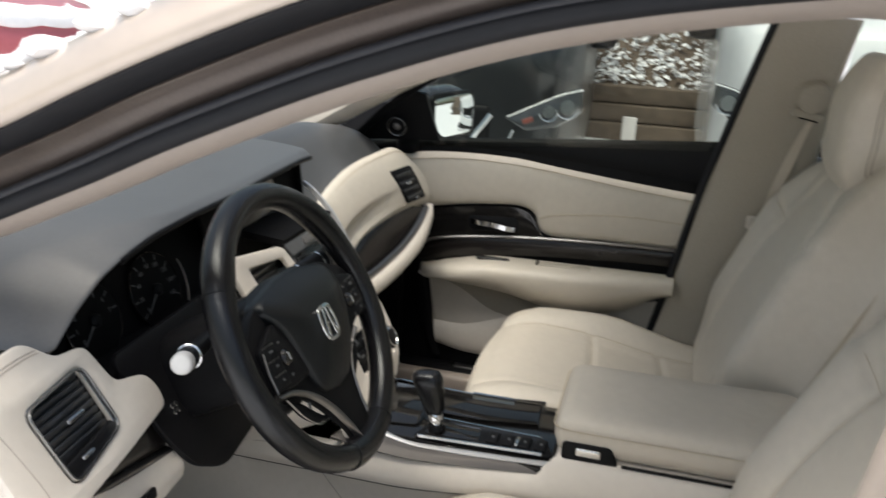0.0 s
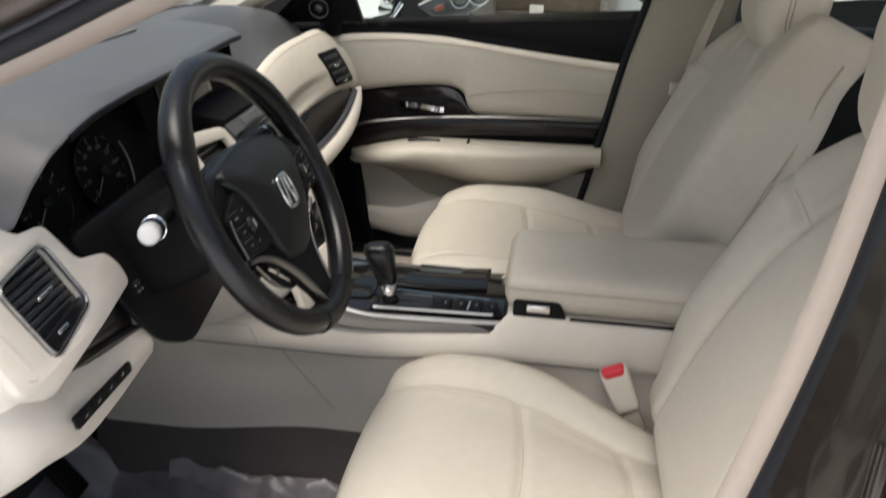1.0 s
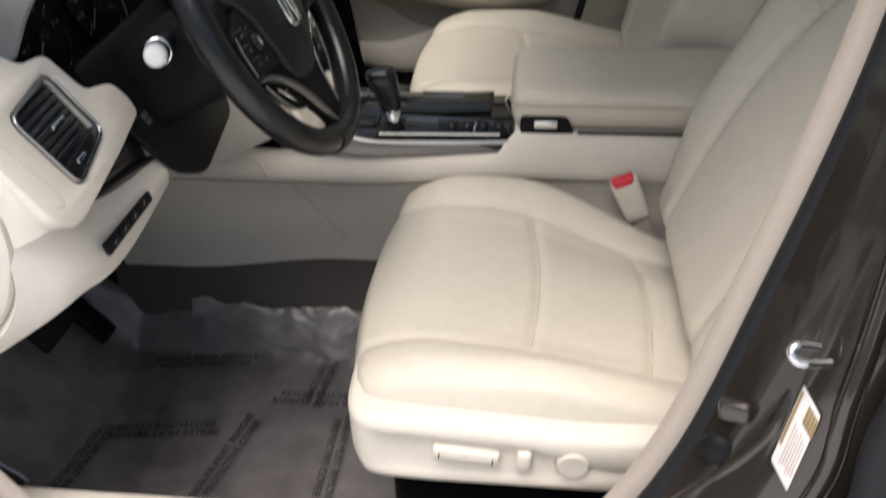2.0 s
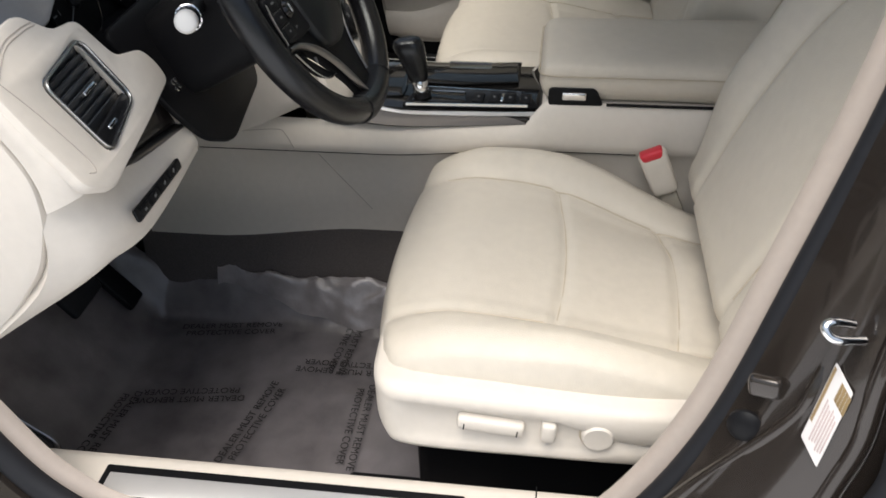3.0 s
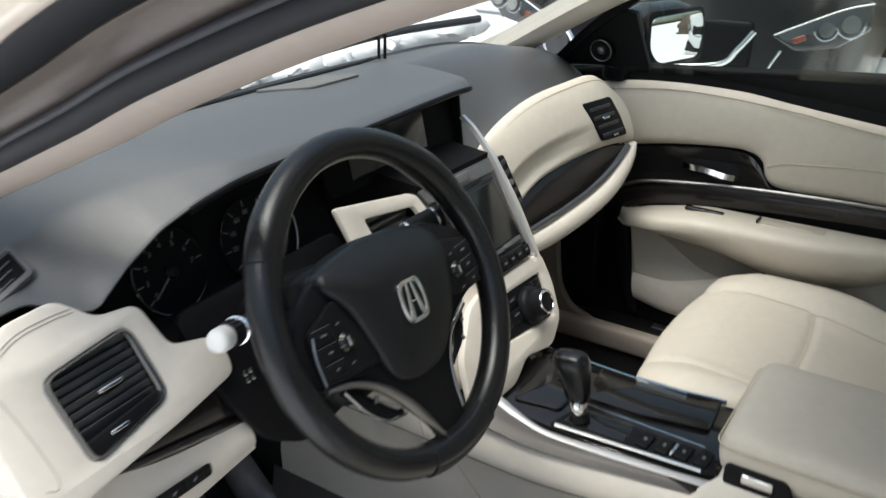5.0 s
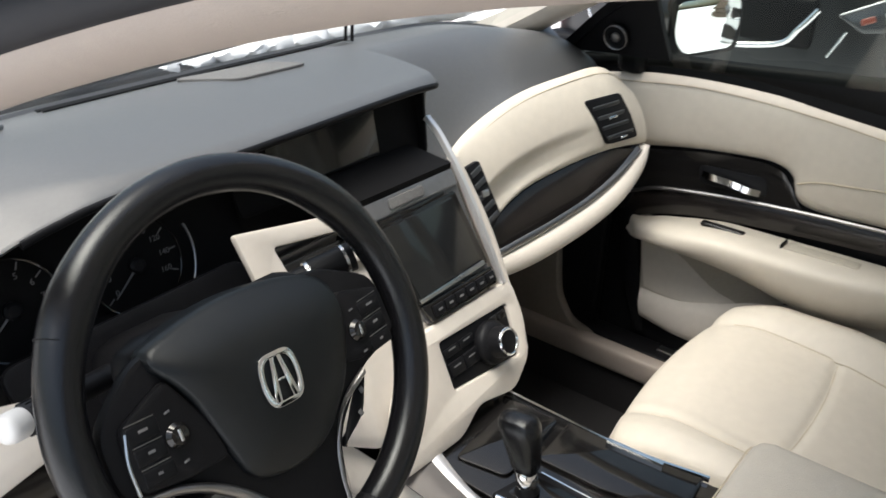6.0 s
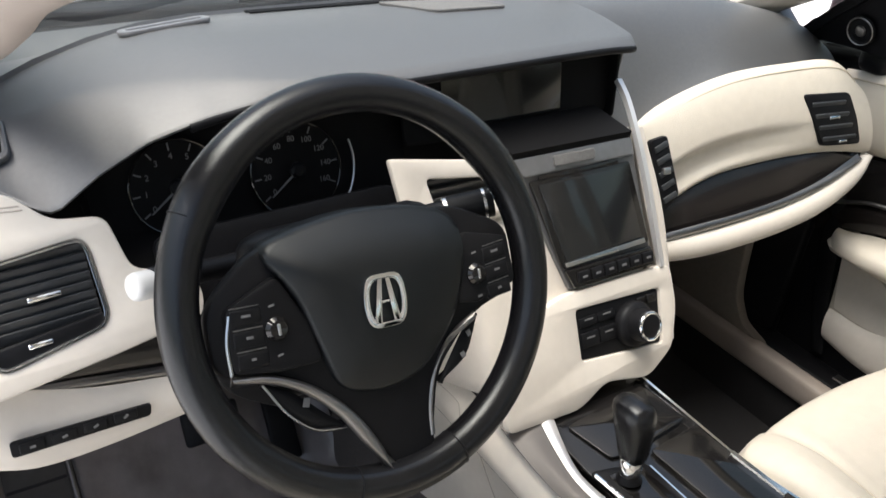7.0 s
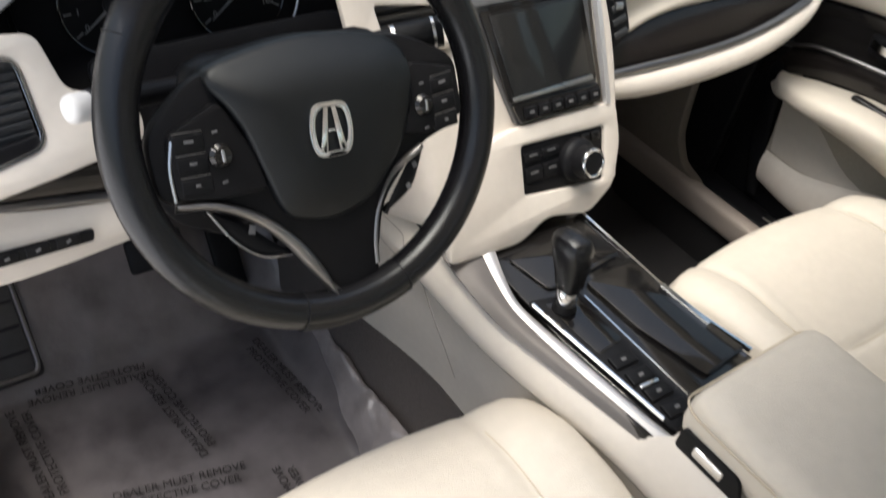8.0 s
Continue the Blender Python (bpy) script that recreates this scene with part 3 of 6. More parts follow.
part("vent_ring", plate(rounded([(0.985 * x, 0.985 * y) for x, y in ring], 0.016), shift(VL, 0, 0, 0.001), 0.007, 0.002, [rounded([(0.945 * x, 0.94 * y) for x, y in ring], 0.014)[::-1]]), SATIN, vent_l, "thin satin ring")
slats(vent_l, shift(VL, -0.001, 0.006, 0), 0.102, 0.072, 8, SLAT, 30)
part("lower_blade", rbox((0.098, 0.020, 0.006), 0.003, shift(VL, 0.001, -0.037, 0.0, 4), (2, 2, 1)), BLACK, vent_l)
tab(vent_l, VL, 0.004, 0.004, 0.030, 0.005)
tab(vent_l, VL, -0.010, -0.036, 0.022, 0.005)
part("end_cap", plate(rounded([(-0.46, 0.96), (-0.46, 0.54), (-0.40, 0.560), (-0.325, 0.612), (-0.255, 0.68), (-0.207, 0.74), (-0.184, 0.80), (-0.182, 0.85), (-0.205, 0.90), (-0.26, 0.955)], 0.02), plane((-0.690, 0, 0), (0, -1, 0), (0, 0, 1)), 0.056, 0.014), CREAM, dash, "cream end cap of the dashboard")



def trim_corner():
    """The rounded corner between the vent trim and the end cap."""
    a = spline([PL @ Vector((u, v, 0.0145)) for u, v in ((-0.092, 0.070), (-0.106, 0.050), (-0.110, 0.0), (-0.108, -0.05), (-0.094, -0.076))], 24)
    b = spline([(-0.742, 0.262, 0.952), (-0.742, 0.225, 0.925), (-0.742, 0.196, 0.885), (-0.742, 0.182, 0.845), (-0.742, 0.181, 0.812)], 24)
    return grid([spline([p, p.lerp(q, 0.55) + Vector((-0.007, -0.006, 0.003)), q], 10) for p, q in zip(a, b)], 0.003)


for pts in (((-0.105, 0.056), (-0.060, 0.074), (-0.02, 0.076), (0.004, 0.074)), ((-0.104, 0.052), (-0.060, 0.070), (-0.02, 0.072), (0.006, 0.070)), ((-0.104, 0.056), (-0.095, 0.011), (-0.089, -0.046), (-0.093, -0.064), (-0.104, -0.060))):
    part("trim_seam", tube(spline([PL @ Vector((*p, 0.0158)) for p in pts], 24), 0.0008, n=6), JOINT, left_trim)
part("trim_corner", trim_corner(), CREAM, dash, "rounded cream trim corner", 70)

# Side window outlet on top
OUT_RIM = [(-0.075, -0.034), (0.018, -0.024), (0.030, 0.030), (-0.045, 0.014)]
DEF = plane((-0.630, 0.300, brow(-0.630, 0.300) - 0.001), (1, 0.05, (brow(-0.60, 0.30) - brow(-0.66, 0.30)) / 0.06), (0, 1, (brow(-0.63, 0.32) - brow(-0.63, 0.28)) / 0.04))
outlet = part("window_outlet", plate(rounded(OUT_RIM, 0.008), DEF, 0.008, 0.003, [rounded([(0.82 * x - 0.002, 0.68 * y) for x, y in OUT_RIM], 0.004)[::-1]]), DASH, dash, "side window demister frame")
part("grille", plate(rounded([(0.86 * x - 0.002, 0.74 * y) for x, y in OUT_RIM], 0.004), shift(DEF, 0, 0, 0.0015), 0.002, 0.0005), RECESS, outlet)
for k in range(4):
    part("rib", rbox((0.052, 0.0018, 0.004), 0.0007, shift(DEF, -0.026 + 0.007 * k, -0.017 + 0.011 * k, 0.004, 8), (1, 1, 1)), DASH, outlet)

# Lower driver panel with dark wood strip and switches
LO = plane((-0.60, 0.150, 0.770), (1, 0.03, 0), (0, 0.25, 0.97))
part("wood_strip", ribbon([(-0.09, 0.056), (0.0, 0.058), (0.105, 0.060)], [(-0.085, 0.036), (0.02, 0.022), (0.132, 0.004)], shift(LO, 0, 0, -0.012), 0.006, 0.02), WOOD, dash, "dark glossy wood strip")
part("lower_edge_strip", ribbon([(-0.086, 0.040), (0.02, 0.026), (0.132, 0.006)], [(-0.086, 0.034), (0.02, 0.018), (0.132, -0.004)], shift(LO, 0, 0, -0.004), 0.003, 0.012), DARKMETAL, dash)


def knee_shape():
    """The knee panel: its face rolls under and sweeps forward at the outer end."""
    cuts = [(-0.742, [(0.195, 0.82), (0.193, 0.78), (0.205, 0.735), (0.245, 0.685), (0.36, 0.585)]),
            (-0.715, [(0.168, 0.825), (0.160, 0.78), (0.166, 0.735), (0.200, 0.695), (0.34, 0.600)]),
            (-0.685, [(0.158, 0.82), (0.145, 0.78), (0.146, 0.742), (0.176, 0.708), (0.33, 0.620)]),
            (-0.645, [(0.157, 0.806), (0.141, 0.77), (0.140, 0.735), (0.164, 0.708), (0.33, 0.630)]),
            (-0.580, [(0.155, 0.788), (0.139, 0.762), (0.138, 0.737), (0.160, 0.714), (0.32, 0.650)]),
            (-0.470, [(0.155, 0.770), (0.143, 0.757), (0.143, 0.742), (0.160, 0.729), (0.30, 0.680)])]
    cols = [spline([(x, *pts[k]) for x, pts in cuts], 36) for k in range(5)]
    return grid([spline([c[i] for c in cols], 20) for i in range(37)], 0.012)


knee = part("knee_panel", knee_shape(), CREAM, dash, "cream knee panel", 60)
SW = shift(LO, -0.006, -0.012, 0.012, 0)
switches = part("switch_panel", plate(rounded([(-0.064, 0.010), (0.064, 0.005), (0.062, -0.008), (-0.064, -0.006)], 0.004), SW, 0.004, 0.001), BLACK, dash, "black switch panel")
for k in range(4):
    sw = part("switch", rbox((0.022, 0.010, 0.004), 0.001, shift(SW, -0.046 + 0.028 * k, 0.001, 0.004, -1), (1, 1, 1)), BLACK, switches)
    part("marking", plate(rect(0.005, 0.0024), shift(SW, -0.046 + 0.028 * k, 0.001, 0.006, 12 * k), 0.0006, 0.0001), DIM, sw)

# Cluster, below the hood
PK = plane((-0.35, 0.270, 0.930), (1, 0, 0), (0, 0.35, 1))
cluster = part("cluster_face", plate(rounded([(-0.205, 0.02), (-0.17, 0.075), (-0.05, 0.105), (0.17, 0.10), (0.165, -0.08), (-0.19, -0.09)], 0.03), shift(PK, 0, 0, -0.01), 0.008), RECESS, dash, "black instrument cluster")
part("cluster_side", ribbon([(-0.205, 0.045), (-0.208, 0.0), (-0.19, -0.09)], [(-0.206, 0.05), (-0.208, 0.0), (-0.192, -0.09)], PK, 0, 0.002), RECESS, cluster)
part("cluster_floor", grid([[Vector((x, y, 0.855 + (y - 0.16) * 0.22)) for y in (0.20, 0.23, 0.26, 0.30)] for x in (-0.53, -0.45, -0.35, -0.2)], 0.01), RECESS, cluster)
for cx, cy, r in ((0.022, -0.008, 0.054), (-0.112, -0.004, 0.050)):
    G = shift(PK, cx, cy, 0.0)
    dial = part("dial", plate(disc(r), G, 0.004, 0.001), RECESS, cluster, "black dial with white marks")
    part("dial_ring", sweep([(r * math.cos(a), r * math.sin(a), 0.004) for a in np.linspace(0, 2 * math.pi, 49)[:-1]], disc(0.0013, n=6), (0, 0, 1), True, G), GLOSS, dial)
    for k in range(9 if cx > 0 else 8):
        a = radians(215 - 30 * k)
        part("tick", plate(rect(0.008, 0.0016), shift(G, 0.86 * r * math.cos(a), 0.86 * r * math.sin(a), 0.004, math.degrees(a)), 0.0006, 0.0001), DIM, dial)
        word = str(20 * k) if cx > 0 else str(k)
        part("numeral", lettering(word, 0.009, shift(G, 0.66 * r * math.cos(a), 0.66 * r * math.sin(a), 0.0045)), DIM, dial)
    part("needle", plate([(-0.008, -0.0016), (0.78 * r, -0.0006), (0.78 * r, 0.0006), (-0.008, 0.0016)], shift(G, 0, 0, 0.007, 217), 0.001, 0.0002), DIM, dial, "thin pale needle")
    part("needle_cap", lathe([(0.009, 0.0), (0.009, 0.006), (0.006, 0.009)], shift(G, 0, 0, 0.003)), BLACK, dial)
part("gauge_arc", sweep([shift(PK, 0.022, -0.008, 0.004) @ Vector((0.072 * math.cos(a), 0.072 * math.sin(a), 0)) for a in np.linspace(-0.55, 0.35, 14)], disc(0.0014, n=6), (0, -1, 0.3)), SATIN, cluster)
part("column_panel", plate(rounded([(-0.04, 0.10), (0.25, 0.10), (0.27, -0.03), (0.225, -0.095), (0.06, -0.112), (0.005, -0.078), (-0.02, -0.02)], 0.02), plane((-0.47, 0.172, 0.815), (1, 0.05, 0), (0, 0.45, 0.9)), 0.01, 0.003), BLACK, dash, "black panel round the steering column")
SENSOR = plane((-0.452, 0.172, 0.815), (1, 0.05, 0), (0, 0.45, 0.9))
for k in range(4):
    part("sensor_slot", lathe([(0.0035, 0), (0.0035, 0.003), (0.002, 0.004)], shift(SENSOR, 0.006 * math.cos(k * math.pi / 2 + 0.78), 0.006 * math.sin(k * math.pi / 2 + 0.78), 0.009), 10), SATIN, dash)

# Centre stack
PC = plane((0, 0.150, 0.845), (1, 0, 0), (0, 0.5, 1))
upper = part("upper_display", plate(rounded([(-0.19, 0.0), (0.135, 0.0), (0.150, 0.10), (-0.20, 0.105)], 0.012), plane((0, 0.262, 0.930), (1, 0, 0), (0, 0.22, 1)), 0.006, 0.002), RECESS, dash, "recessed upper display behind the visor")
part("screen", plate(rect(0.19, 0.072, 0.004, -0.045, 0.052), plane((0, 0.260, 0.930), (1, 0, 0), (0, 0.22, 1)), 0.008, 0.001), SCREEN, upper, "dark switched-off screen")
part("shelf", grid([[Vector((x, y, 0.925 + (y - 0.18) * 0.1)) for y in (0.185, 0.22, 0.29)] for x in (-0.085, -0.02, 0.06, 0.116)], 0.012), RECESS, dash)
stack = part("centre_fascia", plate(rounded([(-0.085, 0.092), (0.122, 0.092), (0.133, -0.088), (-0.016, -0.088)], 0.006), shift(PC, 0, 0, -0.008), 0.010, 0.002), DASH, dash, "dark grey centre fascia")
part("brushed_band", plate(rounded([(-0.082, 0.090), (0.118, 0.090), (0.120, 0.066), (-0.068, 0.066)], 0.004), shift(PC, 0, 0, 0.002), 0.005, 0.0015), BAND, stack, "grey metallic band")
part("hazard_button", plate(rect(0.068, 0.014, 0.003, 0.014, 0.079), shift(PC, 0, 0, 0.0065), 0.004, 0.001), GRILLE, stack, "dull hazard light button")
part("disc_slot", plate(rect(0.135, 0.0055, 0.002, 0.02, 0.062), shift(PC, 0, 0, 0.0065), 0.002, 0.0004), GLOSS, stack)
part("bezel", plate(rounded([(-0.062, 0.060), (0.108, 0.060), (0.127, -0.054), (-0.028, -0.058)], 0.005), shift(PC, 0, 0, 0.003), 0.005, 0.0015), GLOSS, stack, "gloss black screen bezel")
part("touch_screen", plate(rounded([(-0.050, 0.054), (0.096, 0.054), (0.113, -0.045), (-0.022, -0.049)], 0.003), shift(PC, 0, 0, 0.0078), 0.002, 0.0004), SCREEN, stack, "dark touch screen")
part("screen_sill", plate(rounded([(-0.026, -0.0500), (0.116, -0.0465), (0.117, -0.053), (-0.024, -0.056)], 0.001), shift(PC, 0, 0, 0.0085), 0.003, 0.0006), SATIN, stack)
row = part("button_panel", plate(rounded([(-0.026, -0.060), (0.128, -0.060), (0.130, -0.086), (-0.014, -0.086)], 0.003), shift(PC, 0, 0, 0.004), 0.006, 0.0015), GLOSS, stack, "black panel with six keys")
for k in range(6):
    b = part("button", rbox((0.020, 0.015, 0.005), 0.0015, shift(PC, 0.001 + 0.0230 * k, -0.073, 0.012), (1, 1, 1)), BLACK, row)
    part("marking", plate(rect(0.008, 0.003), shift(PC, 0.001 + 0.0230 * k, -0.073, 0.0146), 0.0005, 0.0001), DIM, b)
part("chrome_strip", sweep(spline([PC @ Vector(p) for p in ((0.143, 0.166, -0.030), (0.138, 0.138, -0.013), (0.131, 0.09, 0.004), (0.135, 0.03, 0.008), (0.138, -0.01, 0.008), (0.145, -0.092, 0.006))], 30), [(-0.0048, -0.003), (0.0048, -0.003), (0.0038, 0.004), (-0.0038, 0.004)], (1, 0, 0)), SILVER, dash, "bright satin metal strip")
part("cream_side", ribbon([(0.126, 0.10), (0.135, 0.0), (0.143, -0.095), (0.145, -0.20)], [(0.148, 0.10), (0.166, 0.0), (0.168, -0.095), (0.160, -0.20)], shift(PC, 0, 0, 0.0), 0.004, 0.03), CREAM, dash, "cream border")
lower = part("climate_panel_trim", plate(rounded([(-0.030, -0.090), (0.162, -0.092), (0.166, -0.150), (0.150, -0.208), (0.098, -0.238), (0.02, -0.222), (-0.03, -0.245), (-0.150, -0.24), (-0.130, -0.16), (-0.07, -0.10)], 0.016), shift(PC, 0, 0, -0.006), 0.014, 0.004,
                                         [rounded([(-0.016, -0.115), (0.136, -0.121), (0.130, -0.198), (-0.016, -0.183)], 0.006)[::-1]]), CREAM, dash, "cream lower centre trim")
climate = part("climate_panel", plate(rounded([(-0.015, -0.116), (0.135, -0.122), (0.129, -0.197), (-0.015, -0.182)], 0.005), shift(PC, 0, 0, -0.006), 0.010, 0.001), BLACK, dash, "black climate control panel")
for k in range(2):
    for j in range(2):
        part("button", rbox((0.030, 0.020 if j else 0.012, 0.005), 0.0015, shift(PC, 0.003 + 0.032 * k, -0.134 - 0.024 * j, 0.005), (1, 1, 1)), BLACK, climate)
        part("marking", plate(rect(0.014, 0.0022), shift(PC, 0.003 + 0.032 * k, -0.131 - 0.024 * j, 0.0077), 0.0005, 0.0001), DIM, climate)
for k in range(2):
    part("button", rbox((0.016, 0.012, 0.005), 0.0015, shift(PC, 0.100 + 0.019 * k, -0.131, 0.005), (1, 1, 1)), GLOSS, climate)
knob = part("rotary_knob", lathe([(0.031, 0.0), (0.031, 0.010), (0.0285, 0.014), (0.0225, 0.017), (0.0215, 0.034), (0.0195, 0.036)], shift(PC, 0.080, -0.157, 0.003), 40), BLACK, dash, "black rotary knob with a chrome ring")
part("chrome_ring", sweep([(0.0178 * math.cos(a), 0.0178 * math.sin(a), 0.036) for a in np.linspace(0, 2 * math.pi, 41)[:-1]], disc(0.0022, n=8), (0, 0, 1), True, shift(PC, 0.080, -0.157, 0.003)), CHROME, knob)
part("knob_face", lathe([(0.0165, 0.030), (0.0165, 0.0365), (0.010, 0.0375)], shift(PC, 0.080, -0.157, 0.003)), BLACK, knob)
part("stack_return", rbox((0.29, 0.20, 0.24), 0.03, pose(-0.005, 0.205, 0.72, -26, 0, 0), (3, 3, 3)), CREAM, dash, "cream lower stack side")

# Centre vents
part("vent_surround", plate(rounded([(-0.250, 0.118), (-0.10, 0.094), (-0.085, 0.086), (-0.060, 0.03), (-0.24, 0.035)], 0.006), shift(PC, 0, 0, -0.004), 0.010, 0.003,
                                      [rounded([(-0.206, 0.088), (-0.100, 0.074), (-0.090, 0.05), (-0.198, 0.052)], 0.006)[::-1]]), CREAM, dash, "cream surround of the centre vent")
vc = part("centre_vent", plate(rounded([(-0.208, 0.090), (-0.096, 0.076), (-0.088, 0.048), (-0.200, 0.050)], 0.006), shift(PC, 0, 0, -0.036), 0.006), BLACK, dash, "black louvred air vent")
slats(vc, shift(PC, -0.150, 0.068, -0.006), 0.100, 0.034, 3, SLAT)

# Passenger side: padded panel, vents, wood insert and glove box
PP = plane((0.5, 0.20, 0.90), (1, -0.15, 0), (0, 0.4, 1))


def pad_shape():
    """The padded panel: full above, with a soft step into a hollow below that fades towards the side vent."""
    top = spline([(*p, 0) for p in ((-0.322, -0.036), (-0.294, 0.009), (-0.227, 0.043), (-0.120, 0.071), (0.0, 0.081), (0.108, 0.080), (0.168, 0.034))], 48)
    low = spline([(*p, 0) for p in ((-0.275, -0.120), (-0.235, -0.114), (-0.18, -0.092), (-0.119, -0.078), (0.0, -0.068), (0.10, -0.068), (0.192, -0.078))], 48)
    rows = []
    for i, (p, q) in enumerate(zip(top, low)):
        row = []
        for k in range(25):
            f = k / 24
            w = p.lerp(q, f)
            w.z = 0.020 * max(0.0, math.sin(math.pi * f)) ** 0.45 - 0.015 * smooth01((f - 0.56 - 0.12 * (i / 48)) / 0.07) * smooth01((1 - i / 48) * 2.2 - 0.4) * (1 - smooth01((f - 0.82) / 0.16))
            row.append(shift(PP, 0, 0, -0.016) @ w)
        rows.append(row)
    return grid(rows, 0.02)


pad = part("passenger_pad", pad_shape(), LEATHER, dash, "cream stitched passenger pad", 70)
part("pad_seam", tube(spline([shift(PP, 0, 0, -0.0052) @ Vector((*p, 0)) for p in ((-0.278, -0.016), (-0.222, 0.028), (-0.121, 0.057), (-0.004, 0.069), (0.098, 0.069), (0.142, 0.048), (0.160, 0.0), (0.176, -0.05))], 40), 0.0013, n=6), SEAM, pad)
part("wood_insert", ribbon([(-0.248, -0.118), (-0.18, -0.094), (-0.119, -0.080), (0.0, -0.070), (0.10, -0.070), (0.168, -0.082)], [(-0.255, -0.168), (-0.18, -0.160), (-0.10, -0.152), (0.0, -0.138), (0.09, -0.115), (0.168, -0.084)], shift(PP, 0, 0, -0.016), 0.004, 0.01), WOOD, dash, "dark glossy wood insert")
part("insert_edge", ribbon([(-0.255, -0.160), (-0.18, -0.153), (-0.10, -0.146), (0.0, -0.132), (0.09, -0.110), (0.165, -0.084)], [(-0.255, -0.172), (-0.18, -0.166), (-0.10, -0.158), (0.0, -0.144), (0.09, -0.121), (0.170, -0.087)], shift(PP, 0, 0, -0.006), 0.003, 0.012), DARKMETAL, dash, "dark metal edge strip")
part("glove_box", ribbon([(-0.258, -0.170), (-0.18, -0.166), (-0.10, -0.158), (0.0, -0.144), (0.09, -0.121), (0.158, -0.094), (0.180, -0.080)], [(-0.255, -0.206), (-0.18, -0.208), (-0.10, -0.203), (0.0, -0.190), (0.09, -0.168), (0.165, -0.128), (0.198, -0.084)], shift(PP, 0, 0, -0.014), 0.014, 0.016), CREAM, dash, "cream glove box lid", 70)
part("glove_under", grid([[Vector((x, y, 0.70 + 0.09 * smooth01((x - 0.35) / 0.35) - (y - 0.16) * s)) for y in (0.19, 0.24, 0.34, 0.46)] for x, s in ((0.19, 0.1), (0.34, 0.1), (0.5, 0.1), (0.68, 0.1))], 0.02), BLACK, dash)
VR = shift(PP, 0.090, -0.014, 0.004)
vent_r = part("side_vent", plate(rounded([(-0.072, 0.045), (0.032, 0.043), (0.052, 0.0), (0.062, -0.044), (-0.024, -0.041)], 0.010), shift(VR, 0, 0, -0.012), 0.014, 0.002), BLACK, dash, "black louvred air vent")
for k in range(4):
    y = 0.026 - 0.019 * k
    part("slat", rbox((0.076, 0.010, 0.004), 0.0015, shift(VR, -0.003 - 0.45 * y, y, 0.001) @ Matrix.Rotation(radians(25), 4, "X"), (1, 1, 1)), SLAT, vent_r)
tab(vent_r, VR, -0.002, 0.004, 0.024, 0.006)
tab(vent_r, VR, 0.018, -0.036, 0.018, 0.005)
RC = shift(PP, -0.262, -0.062, 0.004)
vent_rc = part("centre_vent", plate(rounded([(-0.026, 0.046), (0.004, 0.052), (0.026, -0.038), (0.0, -0.060), (-0.018, -0.04)], 0.006), shift(RC, 0, 0, -0.006), 0.012, 0.002), BLACK, dash, "black louvred air vent")
for k in range(5):
    part("slat", rbox((0.026, 0.009, 0.004), 0.0015, shift(shift(RC, 0, 0, 0.006), 0.000 - 0.20 * (0.036 - 0.019 * k), 0.036 - 0.019 * k, 0.0, 22), (1, 1, 1)), SLAT, vent_rc)
tab(vent_rc, shift(RC, 0, 0, 0.006), 0.0, 0.0, 0.014, 0.010, SATIN)

# Behind the top pads the plenum closes the gap to the windscreen.
part("rear_apron", grid([[Vector((x, 0.52 - 0.30 * x * x, top_z(x, 0.52 - 0.30 * x * x) - 0.004)), Vector((x, 0.585 - 0.30 * x * x, 0.985)), Vector((x, 0.70 - 0.15 * x * x, 0.962))] for x in np.linspace(-0.74, 0.74, 25).tolist()], 0.01), DASH, dash)

# Top details
def on_dash(x, y, lift=0.0):
    return Vector((x, y, brow(x, y) + lift))


SPK = plane(on_dash(-0.04, 0.412, -0.0012), on_dash(0.02, 0.412) - on_dash(-0.10, 0.412), on_dash(-0.04, 0.44) - on_dash(-0.04, 0.38))
part("speaker_grille", plate(rounded([(-0.042, -0.036), (0.072, -0.040), (0.050, 0.022), (-0.088, 0.042)], 0.012), SPK, 0.0040, 0.001), GRILLE, dash, "flat grey speaker grille")
OUT = plane(on_dash(-0.415, 0.428, -0.002), on_dash(-0.37, 0.43) - on_dash(-0.46, 0.427), on_dash(-0.415, 0.44) - on_dash(-0.415, 0.42))
vent_w = part("demister_outlet", plate(rect(0.105, 0.026, 0.011), OUT, 0.006, 0.002, [rect(0.086, 0.010, 0.004)[::-1]]), BAND, dash, "narrow grey demister outlet")
part("slot", plate(rect(0.092, 0.014, 0.004), shift(OUT, 0, 0, 0.0005), 0.003, 0.0006), RECESS, vent_w)
for k, lift in ((0.0, 0.0012), (0.014, 0.0012)):
    part("demister_slot", sweep([on_dash(x, 0.468 + k - 0.06 * x * x, lift) for x in np.linspace(-0.30, 0.30, 30).tolist()], [(-0.003, 0), (0.003, 0), (0.003, 0.0016), (-0.003, 0.0016)], (0, 1, 0)), RECESS, dash)

# ---------------------------------------------------------------- steering wheel
WH = plane((-0.37, 0.013, 0.928), (1, 0, 0), (0, 0.465, 0.885))
wheel = thing("steering_wheel", (-0.37, 0.12, 0.86), "black leather steering wheel with silver spoke trim", "steering wheel")


